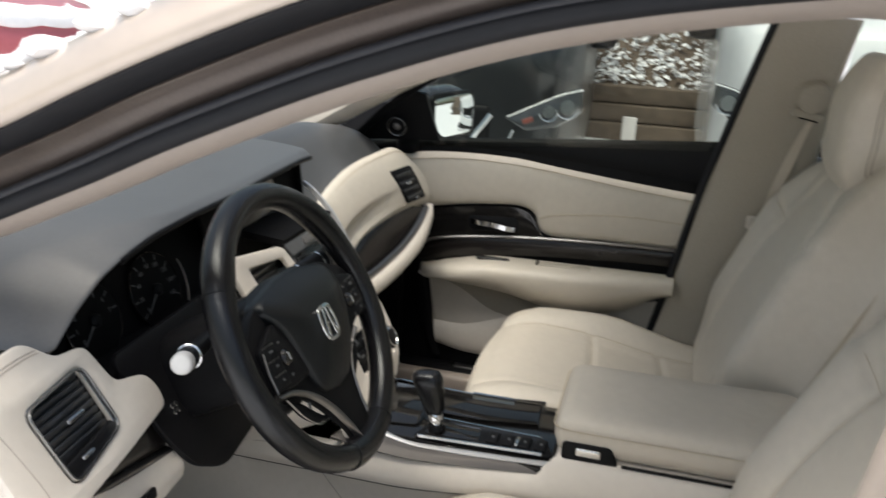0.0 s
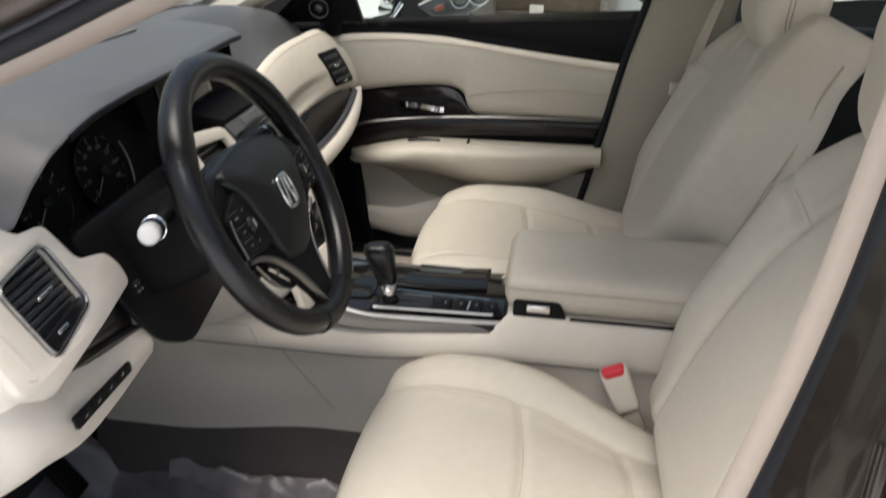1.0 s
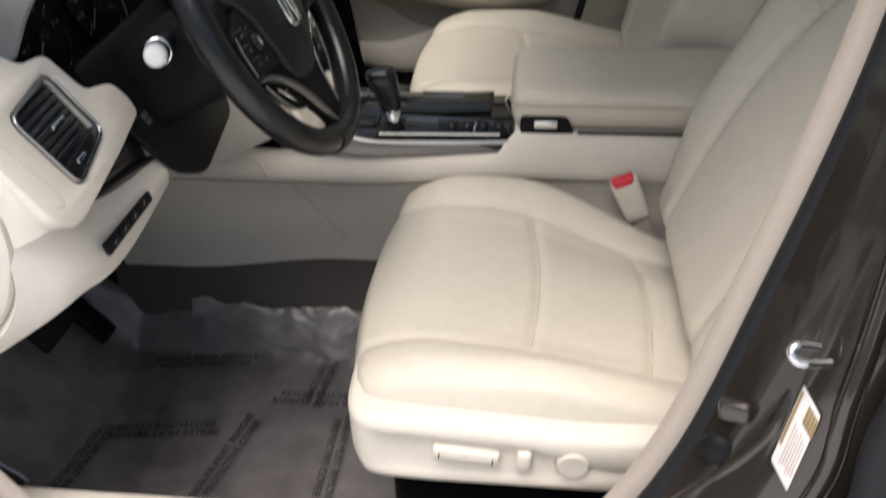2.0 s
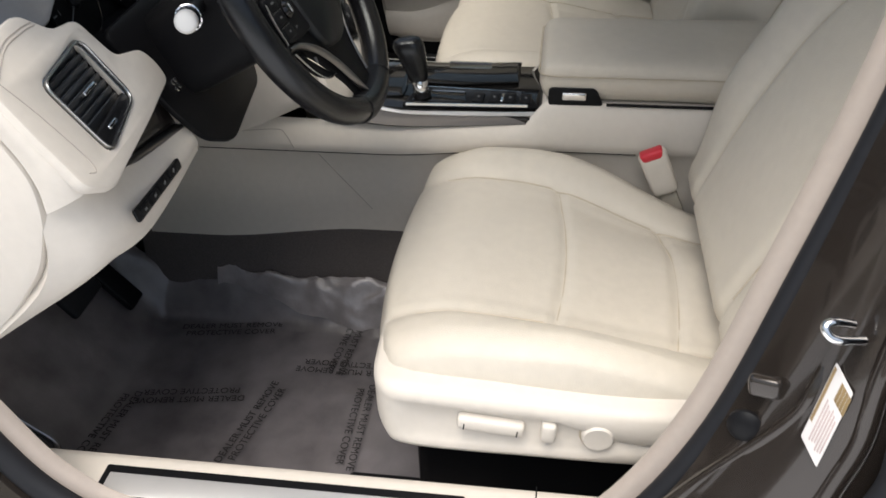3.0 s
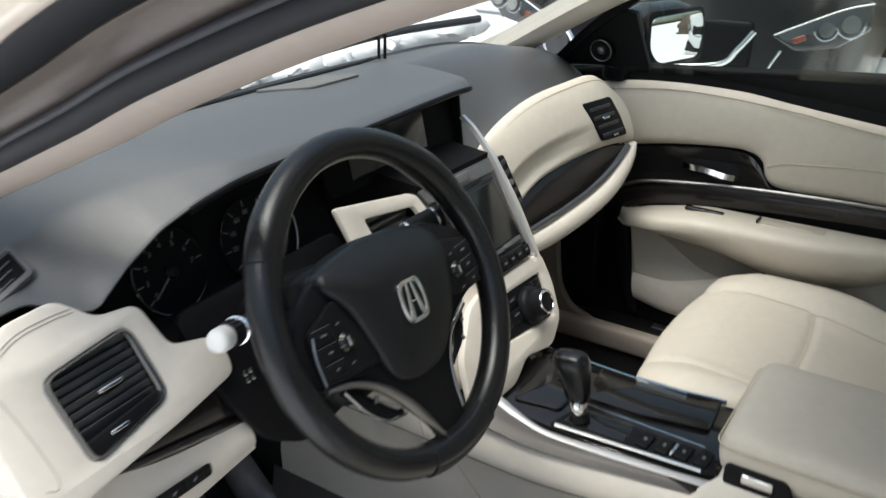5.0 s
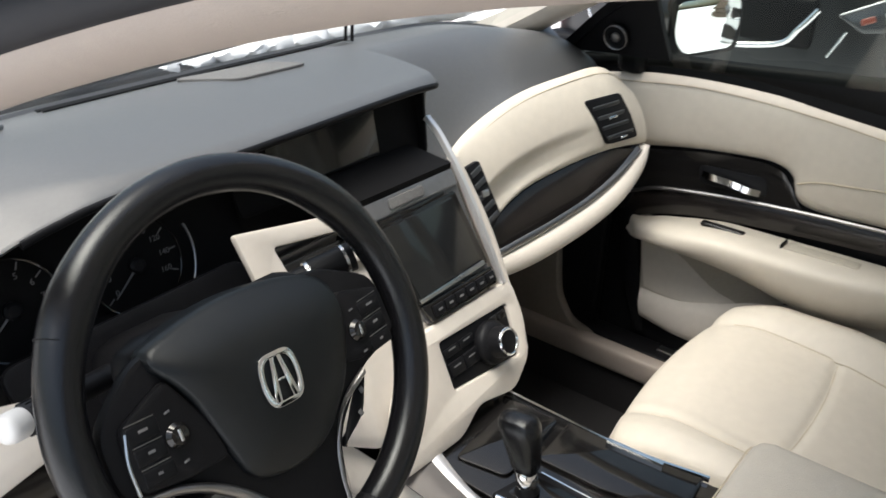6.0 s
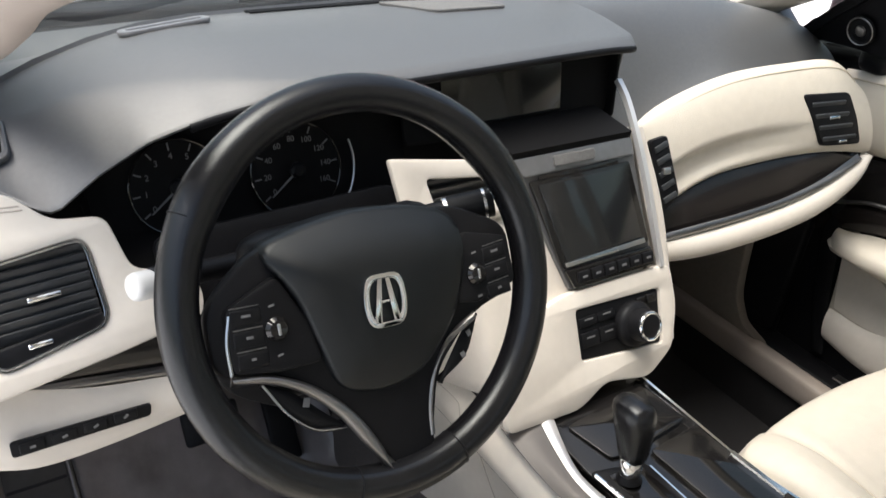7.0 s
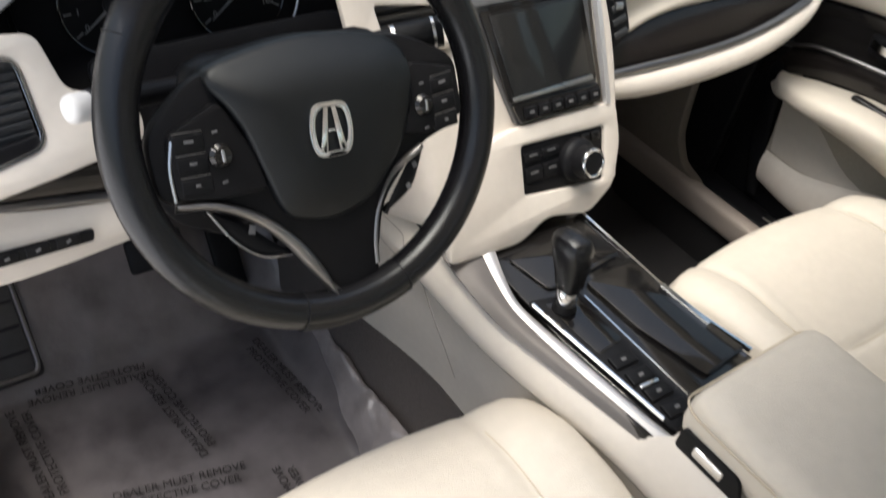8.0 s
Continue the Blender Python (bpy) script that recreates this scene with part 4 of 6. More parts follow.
def rim():
    bm, rings = bmesh.new(), []
    for i in range(96):
        a = 2 * math.pi * i / 96
        thick = 0.0172 + 0.0020 * (bump_at(a, 2.45, 0.22) + bump_at(a, 0.70, 0.22))
        ring = []
        for k in range(16):
            b = 2 * math.pi * k / 16
            rr = 0.1748 + thick * math.cos(b)
            ring.append(bm.verts.new(WH @ Vector((rr * math.cos(a), rr * math.sin(a), 1.08 * thick * math.sin(b)))))
        rings.append(ring)
    for r, s in zip(rings, rings[1:] + rings[:1]):
        for k in range(16):
            bm.faces.new((r[k], r[(k + 1) % 16], s[(k + 1) % 16], s[k]))
    return bm


part("rim", rim(), WHEEL, wheel, "black leather rim", 80)
for a in (148, 32, 252, 288):
    c, s = math.cos(radians(a)), math.sin(radians(a))
    ring = [Vector((c * (0.1755 + 0.0178 * math.cos(b)), s * (0.1755 + 0.0178 * math.cos(b)), 0.0190 * math.sin(b))) for b in np.linspace(0, 2 * math.pi, 25)[:-1]]
    part("rim_seam", sweep(ring, disc(0.0007, n=5), (s, -c, 0.01), True, WH), BLACK, wheel)


part("lower_rim_piece", sweep([(0.1755 * math.cos(a), 0.1755 * math.sin(a), 0) for a in np.linspace(radians(252), radians(288), 17)], [(1.0 * p, 1.06 * q) for p, q in disc(0.0176, n=20)], (0, 0, 1), False, WH), BLACK, wheel, "smooth black lower rim piece", 70)


def hub():
    """The airbag cover: a shield that swells towards the driver."""
    edge = rounded([(-0.060, 0.070), (-0.010, 0.075), (0.045, 0.070), (0.090, 0.056), (0.092, 0.010), (0.074, -0.040), (0.032, -0.083), (-0.010, -0.091), (-0.053, -0.078), (-0.064, -0.040), (-0.080, 0.018), (-0.108, 0.060)], 0.022, 6)
    rows, c = [], Vector((-0.004, -0.006))
    for f in (0.02, 0.1, 0.2, 0.3, 0.4, 0.48, 0.56, 0.63, 0.70, 0.77, 0.83, 0.89, 0.94, 0.985, 1.0, 1.0):
        z = 0.028 - 0.014 * f ** 3 - (0.012 if len(rows) >= 14 else 0) - (0.022 if len(rows) >= 15 else 0)
        rows.append([WH @ Vector((c.x + (p[0] - c.x) * f, c.y + (p[1] - c.y) * f, z + 0.006 * (c.y + (p[1] - c.y) * f) / 0.09 - 0.019 * smooth01((c.y + (p[1] - c.y) * f - 0.016) / 0.075))) for p in edge + edge[:1]])
    return grid(rows)


part("airbag_cover", hub(), HUB, wheel, "black grained airbag cover", 60)
part("hub_base", plate(rounded([(-0.105, 0.060), (0.09, 0.062), (0.155, 0.03), (0.150, -0.035), (0.10, -0.046), (0.05, -0.09), (0.034, -0.15), (0.034, -0.185), (-0.010, -0.190), (-0.014, -0.15), (-0.055, -0.09), (-0.10, -0.05), (-0.155, -0.040), (-0.155, 0.02)], 0.02), shift(WH, 0, 0, -0.016), 0.018, 0.006), BLACK, wheel, "black spoke plate")
part("column_boss", rbox((0.20, 0.15, 0.05), 0.03, shift(WH, -0.01, -0.005, -0.030), (3, 3, 2)), BLACK, wheel)
pod_l = part("switch_pod", plate(rounded([(-0.141, 0.016), (-0.092, 0.036), (-0.070, -0.010), (-0.064, -0.046), (-0.105, -0.044), (-0.143, -0.036)], 0.008), shift(WH, 0, 0, 0.001), 0.010, 0.003), BLACK, wheel, "left button pod")
pod_r = part("switch_pod", plate(rounded([(0.094, 0.034), (0.145, 0.020), (0.147, -0.026), (0.100, -0.036), (0.074, -0.03), (0.086, 0.01)], 0.008), shift(WH, 0, 0, 0.001), 0.010, 0.003), BLACK, wheel, "right button pod")
for pod, x, s in ((pod_l, -0.124, 1), (pod_r, 0.126, -1)):
    for k in range(3):
        part("button", rbox((0.027, 0.014, 0.005), 0.0018, shift(WH, x, 0.008 - 0.018 * k, 0.0095, -4 * s), (1, 1, 1)), BLACK, pod)
        part("key_line", plate(rect(0.025, 0.0008), shift(WH, x, 0.0165 - 0.018 * k, 0.0112, -4 * s), 0.0005, 0.0001), DARKMETAL, pod)
        part("marking", plate(rect(0.008 - 0.002 * k, 0.0022, 0, 0, 0.001), shift(WH, x, 0.008 - 0.018 * k, 0.0122, -4 * s), 0.0005, 0.0001), DIM, pod)
    part("roller", lathe([(0.0105, 0.0), (0.0105, 0.003), (0.0075, 0.0065), (0.002, 0.0072)], shift(WH, x + 0.024 * s, -0.008, 0.010), 24), GLOSS, pod)
    part("roller_band", rbox((0.003, 0.010, 0.006), 0.001, shift(WH, x + 0.024 * s, -0.008, 0.0150), (1, 2, 1)), SATIN, pod)
    for y in (0.012, -0.030):
        part("marking", plate(rect(0.005, 0.0018), shift(WH, x + 0.023 * s, y, 0.0112, 8), 0.0005, 0.0001), DIM, pod)
part("pod_edge", sweep(spline([WH @ Vector(p) for p in ((-0.137, 0.012, 0.010), (-0.143, -0.010, 0.010), (-0.144, -0.036, 0.010))], 10), disc(0.0016, n=6), (0, -1, 0.3)), SATIN, pod_l)
part("silver_trim", ribbon([(-0.144, -0.038), (-0.109, -0.046), (-0.072, -0.068), (-0.043, -0.100), (-0.024, -0.135), (-0.016, -0.162)], [(-0.144, -0.044), (-0.112, -0.053), (-0.085, -0.070), (-0.060, -0.097), (-0.040, -0.130), (-0.019, -0.162)], shift(WH, 0, 0, 0.006), 0.005, 0.008, 30, 5), DARKMETAL, wheel, "dark silver spoke trim")
part("silver_trim", ribbon([(0.098, -0.046), (0.068, -0.062), (0.047, -0.088), (0.037, -0.118), (0.034, -0.146)], [(0.096, -0.049), (0.064, -0.064), (0.042, -0.090), (0.032, -0.119), (0.029, -0.146)], shift(WH, 0, 0, 0.003), 0.002, 0.003, 30, 5), DARKMETAL, wheel, "dark silver spoke trim")
part("paddle", ribbon([(-0.116, -0.052), (-0.09, -0.070), (-0.066, -0.095), (-0.050, -0.110)], [(-0.117, -0.054), (-0.100, -0.084), (-0.078, -0.105), (-0.050, -0.112)], shift(WH, 0, 0, -0.006), 0.003, 0.006, 20, 5), BLACK, wheel, "black heated wheel switch")
part("paddle_edge", sweep(spline([WH @ Vector(p) for p in ((-0.117, -0.054, -0.002), (-0.100, -0.085, -0.002), (-0.078, -0.106, -0.002), (-0.050, -0.113, -0.002))], 16), disc(0.0012, n=6), (0, -1, 0.3)), SATIN, wheel)
part("marking", plate(rect(0.006, 0.008), shift(WH, -0.083, -0.079, 0.0, -20), 0.0008, 0.0002), DIM, wheel)
part("paddle", ribbon([(0.104, -0.048), (0.088, -0.060), (0.072, -0.078), (0.052, -0.102)], [(0.106, -0.050), (0.098, -0.068), (0.084, -0.088), (0.052, -0.104)], shift(WH, 0, 0, -0.006), 0.003, 0.006, 20, 5), BLACK, wheel)
for x, y in ((0.090, -0.064), (0.080, -0.083)):
    part("marking", plate(rect(0.005, 0.006), shift(WH, x, y, 0.0, 20), 0.0008, 0.0002), DIM, wheel)
EM = shift(WH, -0.007, -0.005, 0.0290, -3)
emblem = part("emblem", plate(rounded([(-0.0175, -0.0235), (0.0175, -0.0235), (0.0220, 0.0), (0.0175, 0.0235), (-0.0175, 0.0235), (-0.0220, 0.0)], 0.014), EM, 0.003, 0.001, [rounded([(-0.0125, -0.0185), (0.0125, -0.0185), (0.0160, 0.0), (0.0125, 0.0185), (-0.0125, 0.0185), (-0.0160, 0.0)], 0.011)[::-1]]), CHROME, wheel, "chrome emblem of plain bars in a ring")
for s in (-1, 1):
    part("emblem_bar", plate([(s * 0.0015, 0.019), (s * 0.0058, 0.019), (s * 0.0132, -0.0195), (s * 0.0060, -0.0195)][:: s], EM, 0.003, 0.0006), CHROME, emblem)
part("emblem_bar", plate(rect(0.007, 0.0022, 0, 0, -0.001), EM, 0.0026, 0.0004), CHROME, emblem)

column = thing("steering_column", (-0.37, 0.2, 0.86), "black steering column shroud with two control stalks", "steering column")
part("shroud", rbox((0.13, 0.12, 0.20), 0.035, plane((-0.37, 0.125, 0.868), (1, 0, 0), (0, 0.465, 0.885)), (3, 3, 4)), BLACK, column)
TIP = Vector((-0.563, 0.080, 0.943))
AXIS = Vector((-0.90, -0.30, 0.20)).normalized()
stalk = part("indicator_stalk", tube([TIP - AXIS * 0.14, TIP - AXIS * 0.10, TIP - AXIS * 0.045], 0.0105, n=16), BLACK, column, "black indicator stalk with a white end")
STALK_M = Matrix.Translation(TIP) @ AXIS.to_track_quat("Z", "Y").to_matrix().to_4x4()
part("end_knob", lathe([(0.0118, -0.020), (0.0124, -0.017), (0.0124, -0.006), (0.0112, -0.0022), (0.0085, -0.0004), (0.003, 0.0)], STALK_M, 28), WHITE, stalk, "white knob end", 50)
part("collar", lathe([(0.0118, -0.040), (0.0131, -0.038), (0.0131, -0.022), (0.0122, -0.0195)], STALK_M, 28), RUBBER, stalk, "ribbed black collar")
for k in range(16):
    a = 2 * math.pi * k / 16
    part("collar_rib", rbox((0.0016, 0.0014, 0.015), 0.0005, STALK_M @ Matrix.Rotation(a, 4, "Z") @ Matrix.Translation((0.0133, 0, -0.030)), (1, 1, 1)), BLACK, stalk)
part("stalk_ring", lathe([(0.0132, -0.0445), (0.0150, -0.0435), (0.0150, -0.0405), (0.0132, -0.0395)], STALK_M, 28), CHROME, stalk)
STALK_R = [Vector((-0.31, 0.10, 0.925)), Vector((-0.27, 0.092, 0.940)), Vector((-0.21, 0.066, 0.957))]
stalk_r = part("wiper_stalk", tube(spline(STALK_R, 12), 0.0115, n=14), BLACK, column, "black wiper stalk with a ringed end")
E2 = (STALK_R[2] - STALK_R[1]).normalized()
part("end_knob", tube([STALK_R[2] - E2 * 0.042, STALK_R[2] - E2 * 0.002, STALK_R[2] + E2 * 0.004], 0.0155, n=18), BLACK, stalk_r)
part("stalk_ring", tube([STALK_R[2] - E2 * 0.006, STALK_R[2] - E2 * 0.003], 0.0162, n=18), SATIN, stalk_r)
part("stalk_ring", tube([STALK_R[2] - E2 * 0.046, STALK_R[2] - E2 * 0.042], 0.0150, n=18), SATIN, stalk_r)

# ---------------------------------------------------------------- centre console
console = thing("centre_console", (0, -0.2, 0.22), "cream centre console with silver strips and gloss black top", "console")


def console_edge(side, y):
    """Half width at the top, half width below and height of the lower cream edge."""
    if side > 0:
        return 0.118, 0.148 + 0.035 * smooth01((y - 0.02) / 0.25), 0.385
    return 0.104 + 0.034 * smooth01((y + 0.29) / 0.27), 0.119 + 0.044 * smooth01((y - 0.02) / 0.28), 0.385


def console_side(side):
    rows = []
    for y in np.linspace(0.42, -0.74, 40):
        y = float(y)
        top = 0.606 + 0.05 * (y + 0.1) * 0.5 if y > -0.29 else 0.640
        x0, base, low = console_edge(side, y)
        row = [Vector((side * (x0 - 0.014), y, top)), Vector((side * (x0 + 0.002), y, top - 0.010)), Vector((side * (x0 + 0.008), y, 0.575)), Vector((side * (x0 + 0.010), y, 0.562)),
               Vector((side * (x0 + 0.003), y, 0.555)), Vector((side * (0.5 * (x0 + base) + 0.004), y, 0.50)), Vector((side * (base + 0.001), y, low + 0.04)), Vector((side * base, y, low - 0.01)), Vector((side * (base - 0.01), y, 0.20))]
        rows.append(row)
    return grid(rows, 0.004)


part("side_panel", console_side(-1), CREAM, console, "cream side panel", 55)
part("side_panel", console_side(1), CREAM, console, "cream side panel", 55)
for s in (-1, 1):
    part("carpet_skirt", grid([[Vector((s * (0.0015 + console_edge(s, y)[1]), y, console_edge(s, y)[2])), Vector((s * (0.006 + console_edge(s, y)[1]), y, console_edge(s, y)[2] - 0.025)), Vector((s * 0.195, y, 0.215))] for y in np.linspace(0.44, -0.5, 24).tolist()], 0.003), SKIRT if s < 0 else CARPET, console, "dark carpet skirt")
part("panel_joint", tube([Vector((-(console_edge(-1, y)[0] + 0.0065), y, 0.5585)) for y in np.linspace(0.30, -0.45, 50).tolist()], 0.0013, n=6), BLACK, console)
for pts in (((0.300, 0.583), (0.22, 0.592), (0.156, 0.597), (0.142, 0.590), (0.128, 0.566)), ((0.088, 0.553), (0.045, 0.490), (0.006, 0.432))):
    line = []
    for y, z in [(p.y, p.z) for p in spline([(0, *p) for p in pts], 16)]:
        x0, base, low = console_edge(-1, y)
        line.append(Vector((-float(np.interp(z, [low + 0.04, 0.50, 0.555, 0.562, 0.575, 0.60], [base + 0.001, 0.5 * (x0 + base) + 0.004, x0 + 0.003, x0 + 0.010, x0 + 0.008, x0 + 0.002])) - 0.0002, y, z)))
    part("panel_joint", tube(line, 0.0009, n=6), JOINT, console)
PT = plane((0, -0.1, 0.620), (1, 0, 0), (0, 1, 0.05))
part("top_plate", plate(rounded([(-0.090, 0.20), (0.100, 0.20), (0.100, 0.0), (0.128, -0.19), (-0.095, -0.19), (-0.088, 0.0)], 0.01), shift(PT, 0, 0, -0.012), 0.010, 0.002), GLOSS, console, "gloss black top plate")


def strip(a, b, za, zb, lift):
    """A band along the console top between two curves."""
    rows = []
    for p, q in zip(spline([(*p, z) for p, z in zip(a, za)], 36), spline([(*p, z) for p, z in zip(b, zb)], 36)):
        mid = p.lerp(q, 0.5) + Vector((0, 0, lift))
        rows.append([PT @ v for v in spline([p, mid, q], 6)])
    return grid(rows, 0.004)


INNER = [(-0.073, 0.140), (-0.088, 0.100), (-0.098, 0.060), (-0.096, 0.022), (-0.083, -0.060), (-0.072, -0.136), (-0.062, -0.184)]
MIDDLE = [(-0.092, 0.150), (-0.103, 0.106), (-0.112, 0.060), (-0.112, 0.025), (-0.104, -0.050), (-0.091, -0.130), (-0.082, -0.186)]
OUTER = [(-0.138, 0.176), (-0.140, 0.115), (-0.139, 0.060), (-0.133, 0.015), (-0.117, -0.060), (-0.102, -0.130), (-0.092, -0.184)]
part("silver_strip", strip(INNER, MIDDLE, (0.004, 0.001, -0.002, -0.003, -0.003, -0.003, -0.003), (0.006, 0.002, 0.0, -0.001, -0.001, -0.001, -0.001), 0.003), SILVER, console, "broad satin silver strip")
part("grey_strip", strip(MIDDLE, OUTER, (0.005, 0.001, -0.001, -0.002, -0.002, -0.002, -0.002), (-0.004, -0.008, -0.011, -0.012, -0.013, -0.013, -0.013), 0.003), FLANK, console, "grey metallic strip flank")
part("chrome_strip", sweep(spline([PT @ Vector(p) for p in ((0.090, 0.150, 0.004), (0.098, 0.06, 0.0), (0.104, -0.04, 0.0), (0.128, -0.145, 0.0))], 24), [(-0.003, -0.004), (0.003, -0.004), (0.002, 0.003), (-0.002, 0.003)], (1, 0, 0)), CHROME, console, "thin chrome strip")
part("lid", plate(rounded([(0.004, 0.040), (0.094, 0.046), (0.100, -0.040), (0.120, -0.140), (0.038, -0.146), (0.012, -0.05)], 0.006), shift(PT, 0, 0, -0.001), 0.005, 0.0015), GLOSS, console, "gloss black cup holder lid")
part("lid_chrome", sweep([PT @ Vector((0.096, -0.012, 0.006)), PT @ Vector((0.104, -0.090, 0.006))], [(-0.003, -0.002), (0.003, -0.002), (0.003, 0.002), (-0.003, 0.002)], (1, 0, 0)), CHROME, console)
part("tray_lid", plate(rounded([(-0.066, 0.120), (0.082, 0.135), (0.088, 0.060), (-0.010, 0.050), (-0.050, 0.052)], 0.008), shift(PT, 0, 0, -0.002), 0.005, 0.0015), GLOSS, console, "gloss black tray lid")
gate = part("shift_gate", plate(rounded([(-0.092, 0.048), (-0.018, 0.030), (-0.010, -0.166), (-0.060, -0.186)], 0.008), shift(PT, 0, 0, -0.001), 0.006, 0.002), BLACK, console, "black shift gate with chrome edges")
for a, b in (((-0.090, 0.040), (-0.062, -0.165)), ((-0.019, 0.020), (-0.011, -0.155))):
    part("gate_edge", sweep([PT @ Vector((*a, 0.006)), PT @ Vector((*b, 0.006))], [(-0.0016, -0.002), (0.0016, -0.002), (0.0011, 0.002), (-0.0011, 0.002)], (1, 0, 0)), CHROME, gate)
part("gate_slot", plate(rounded([(-0.076, 0.034), (-0.028, 0.026), (-0.022, -0.055), (-0.066, -0.060)], 0.006), shift(PT, 0, 0, 0.004), 0.002, 0.0004), GLOSS, gate)
for k in range(4):
    part("console_button", rbox((0.036, 0.019, 0.006), 0.002, shift(PT, -0.046 + 0.003 * k, -0.080 - 0.027 * k, 0.006, -3), (1, 1, 1)), BLACK, gate)
    part("marking", plate(rect(0.007, 0.004), shift(PT, -0.046 + 0.003 * k, -0.080 - 0.027 * k, 0.0092, -3), 0.0005, 0.0001), DIM, gate)
part("button_bar", rbox((0.030, 0.005, 0.006), 0.0015, shift(PT, -0.043, -0.121, 0.007, -3), (1, 1, 1)), CHROME, gate)

lever = part("shift_lever", lathe([(0.016, 0.0), (0.013, 0.006), (0.0115, 0.022)], plane((-0.058, -0.084, 0.628), (1, 0, 0), (0, 1, -0.15)), 20), BLACK, console, "gear lever with a black leather knob")
part("collar", lathe([(0.0125, 0.0), (0.0140, 0.006), (0.0135, 0.020), (0.011, 0.024)], plane((-0.058, -0.083, 0.636), (1, 0, 0), (0, 1, -0.15)), 24), CHROME, lever, "chrome collar")


def lever_knob(p):
    f = (p.z + 0.043) / 0.086
    w = 0.74 + 0.28 * smooth01(f * 1.3) + 0.02 * math.sin(f * 3.1)
    return Vector((p.x * w, p.y * (0.72 + 0.46 * smooth01(f)) + 0.010 * f * f, p.z))


part("knob", rbox((0.039, 0.046, 0.084), 0.016, plane((-0.056, -0.074, 0.692), (1, 0, 0), (0, 1, -0.15)), (4, 4, 6), lever_knob), WHEEL, lever, "black leather knob")

armrest = part("armrest", rbox((0.232, 0.40, 0.068), 0.026, pose(0.026, -0.484, 0.672), (6, 10, 3), lambda p: (p.x + 0.006 * smooth01(-p.y / 0.2) * (1 if p.x > 0 else -1), p.y, p.z + 0.006 * bump_at(p.x, 0, 0.09) * (p.z > 0) - 0.004 * bump_at(p.z, 0.012, 0.002))), LEATHER, console, "cream leather armrest")
latch = part("latch_plate", plate(rounded([(-0.045, 0.014), (0.032, 0.014), (0.046, -0.016), (-0.045, -0.018)], 0.008), plane((-0.0885, -0.345, 0.653), (0, -1, 0), (0, 0, 1)), 0.006, 0.002), BLACK, armrest, "black latch plate")
part("release_button", rbox((0.040, 0.014, 0.006), 0.003, plane((-0.0955, -0.342, 0.654), (0, -1, 0), (0, 0, 1)), (2, 1, 1)), CHROME, latch, "chrome release button")
part("shadow_gap", rbox((0.006, 0.300, 0.0035), 0.001, pose(-0.0945, -0.545, 0.6405), (1, 6, 1)), BLACK, armrest, "dark joint under the armrest lid")
part("armrest_seam", sweep([(0.026 + 0.1175 * a, -0.484 + 0.2015 * b, 0.686) for a, b in rounded([(-1, -1), (1, -1), (1, 1), (-1, 1)], 0.2, 5)], disc(0.0012, n=5), (0, 0, 1), True), SEAM, armrest)
part("bin", rbox((0.240, 0.42, 0.40), 0.012, pose(0.018, -0.50, 0.438), (2, 4, 2)), CREAM, console, "cream storage bin")

# ---------------------------------------------------------------- seats


def cushion_warp(p, inner):
    """A seat cushion: raised sides, a dished middle and a rounded front; p from its own centre."""
    x, y, z = p
    up = smooth01((z + 0.02) / 0.06)
    f = (0.25 - y) / 0.5
    edge = smooth01((abs(x) - 0.13) / 0.10)
    z += up * (0.034 * edge * (0.42 + 0.58 * smooth01(f * 1.6) - 1.15 * smooth01((f - 0.42) / 0.58)) - 0.022 * smooth01((f - 0.15) / 0.6) * (1 - edge) + 0.010 * (1 - f))
    z -= up * 0.007 * bump_at(abs(x), 0.168, 0.012)
    if abs(x) < 0.168:
        bow = -0.014 * (x / 0.168) ** 2
        z -= up * 0.006 * (bump_at(y + bow, 0.012, 0.007) + bump_at(y + bow, -0.148, 0.007))
        z += up * 0.002 * math.cos(math.pi * (y + bow - 0.012) / 0.16)
    back = smooth01((f - 0.30) / 0.70)
    near = smooth01((inner * x - 0.02) / 0.20)
    z -= up * 0.030 * back * near
    x -= inner * 0.055 * back * near
    front = smooth01((y - 0.12) / 0.13)
    z -= 0.020 * front * front
    y -= 0.030 * front * (x / 0.26) ** 2 + 0.035 * front * smooth01(-z / 0.06)
    return Vector((x, y, z))


def back_warp(p):
    x, y, z = p
    f = (z + 0.31) / 0.62
    face = smooth01((y + 0.02) / 0.05)
    narrow = 1.0 - 0.36 * smooth01((f - 0.62) / 0.38) ** 1.2 - 0.06 * smooth01((0.25 - f) / 0.25)
    edge = smooth01((abs(x) - 0.140) / 0.085)
    bolster = edge * smooth01((f - 0.02) / 0.30) * smooth01((0.92 - f) / 0.30)
    y += face * (0.036 * bolster + 0.016 * math.sin(math.pi * min(1, f * 1.3)) * (1 - edge))
    seam_x = back_seam(f)
    y -= face * 0.008 * bump_at(abs(x), seam_x, 0.012) * smooth01((0.97 - f) / 0.1)
    if abs(x) > seam_x:
        y -= face * 0.007 * bump_at(f, 0.66 + 0.5 * (abs(x) - 0.2), 0.018)
    y -= 0.030 * smooth01((f - 0.8) / 0.2)
    return Vector((x * narrow, y, z))


def back_seam(f):
    return 0.150 - 0.060 * smooth01((f - 0.45) / 0.45)


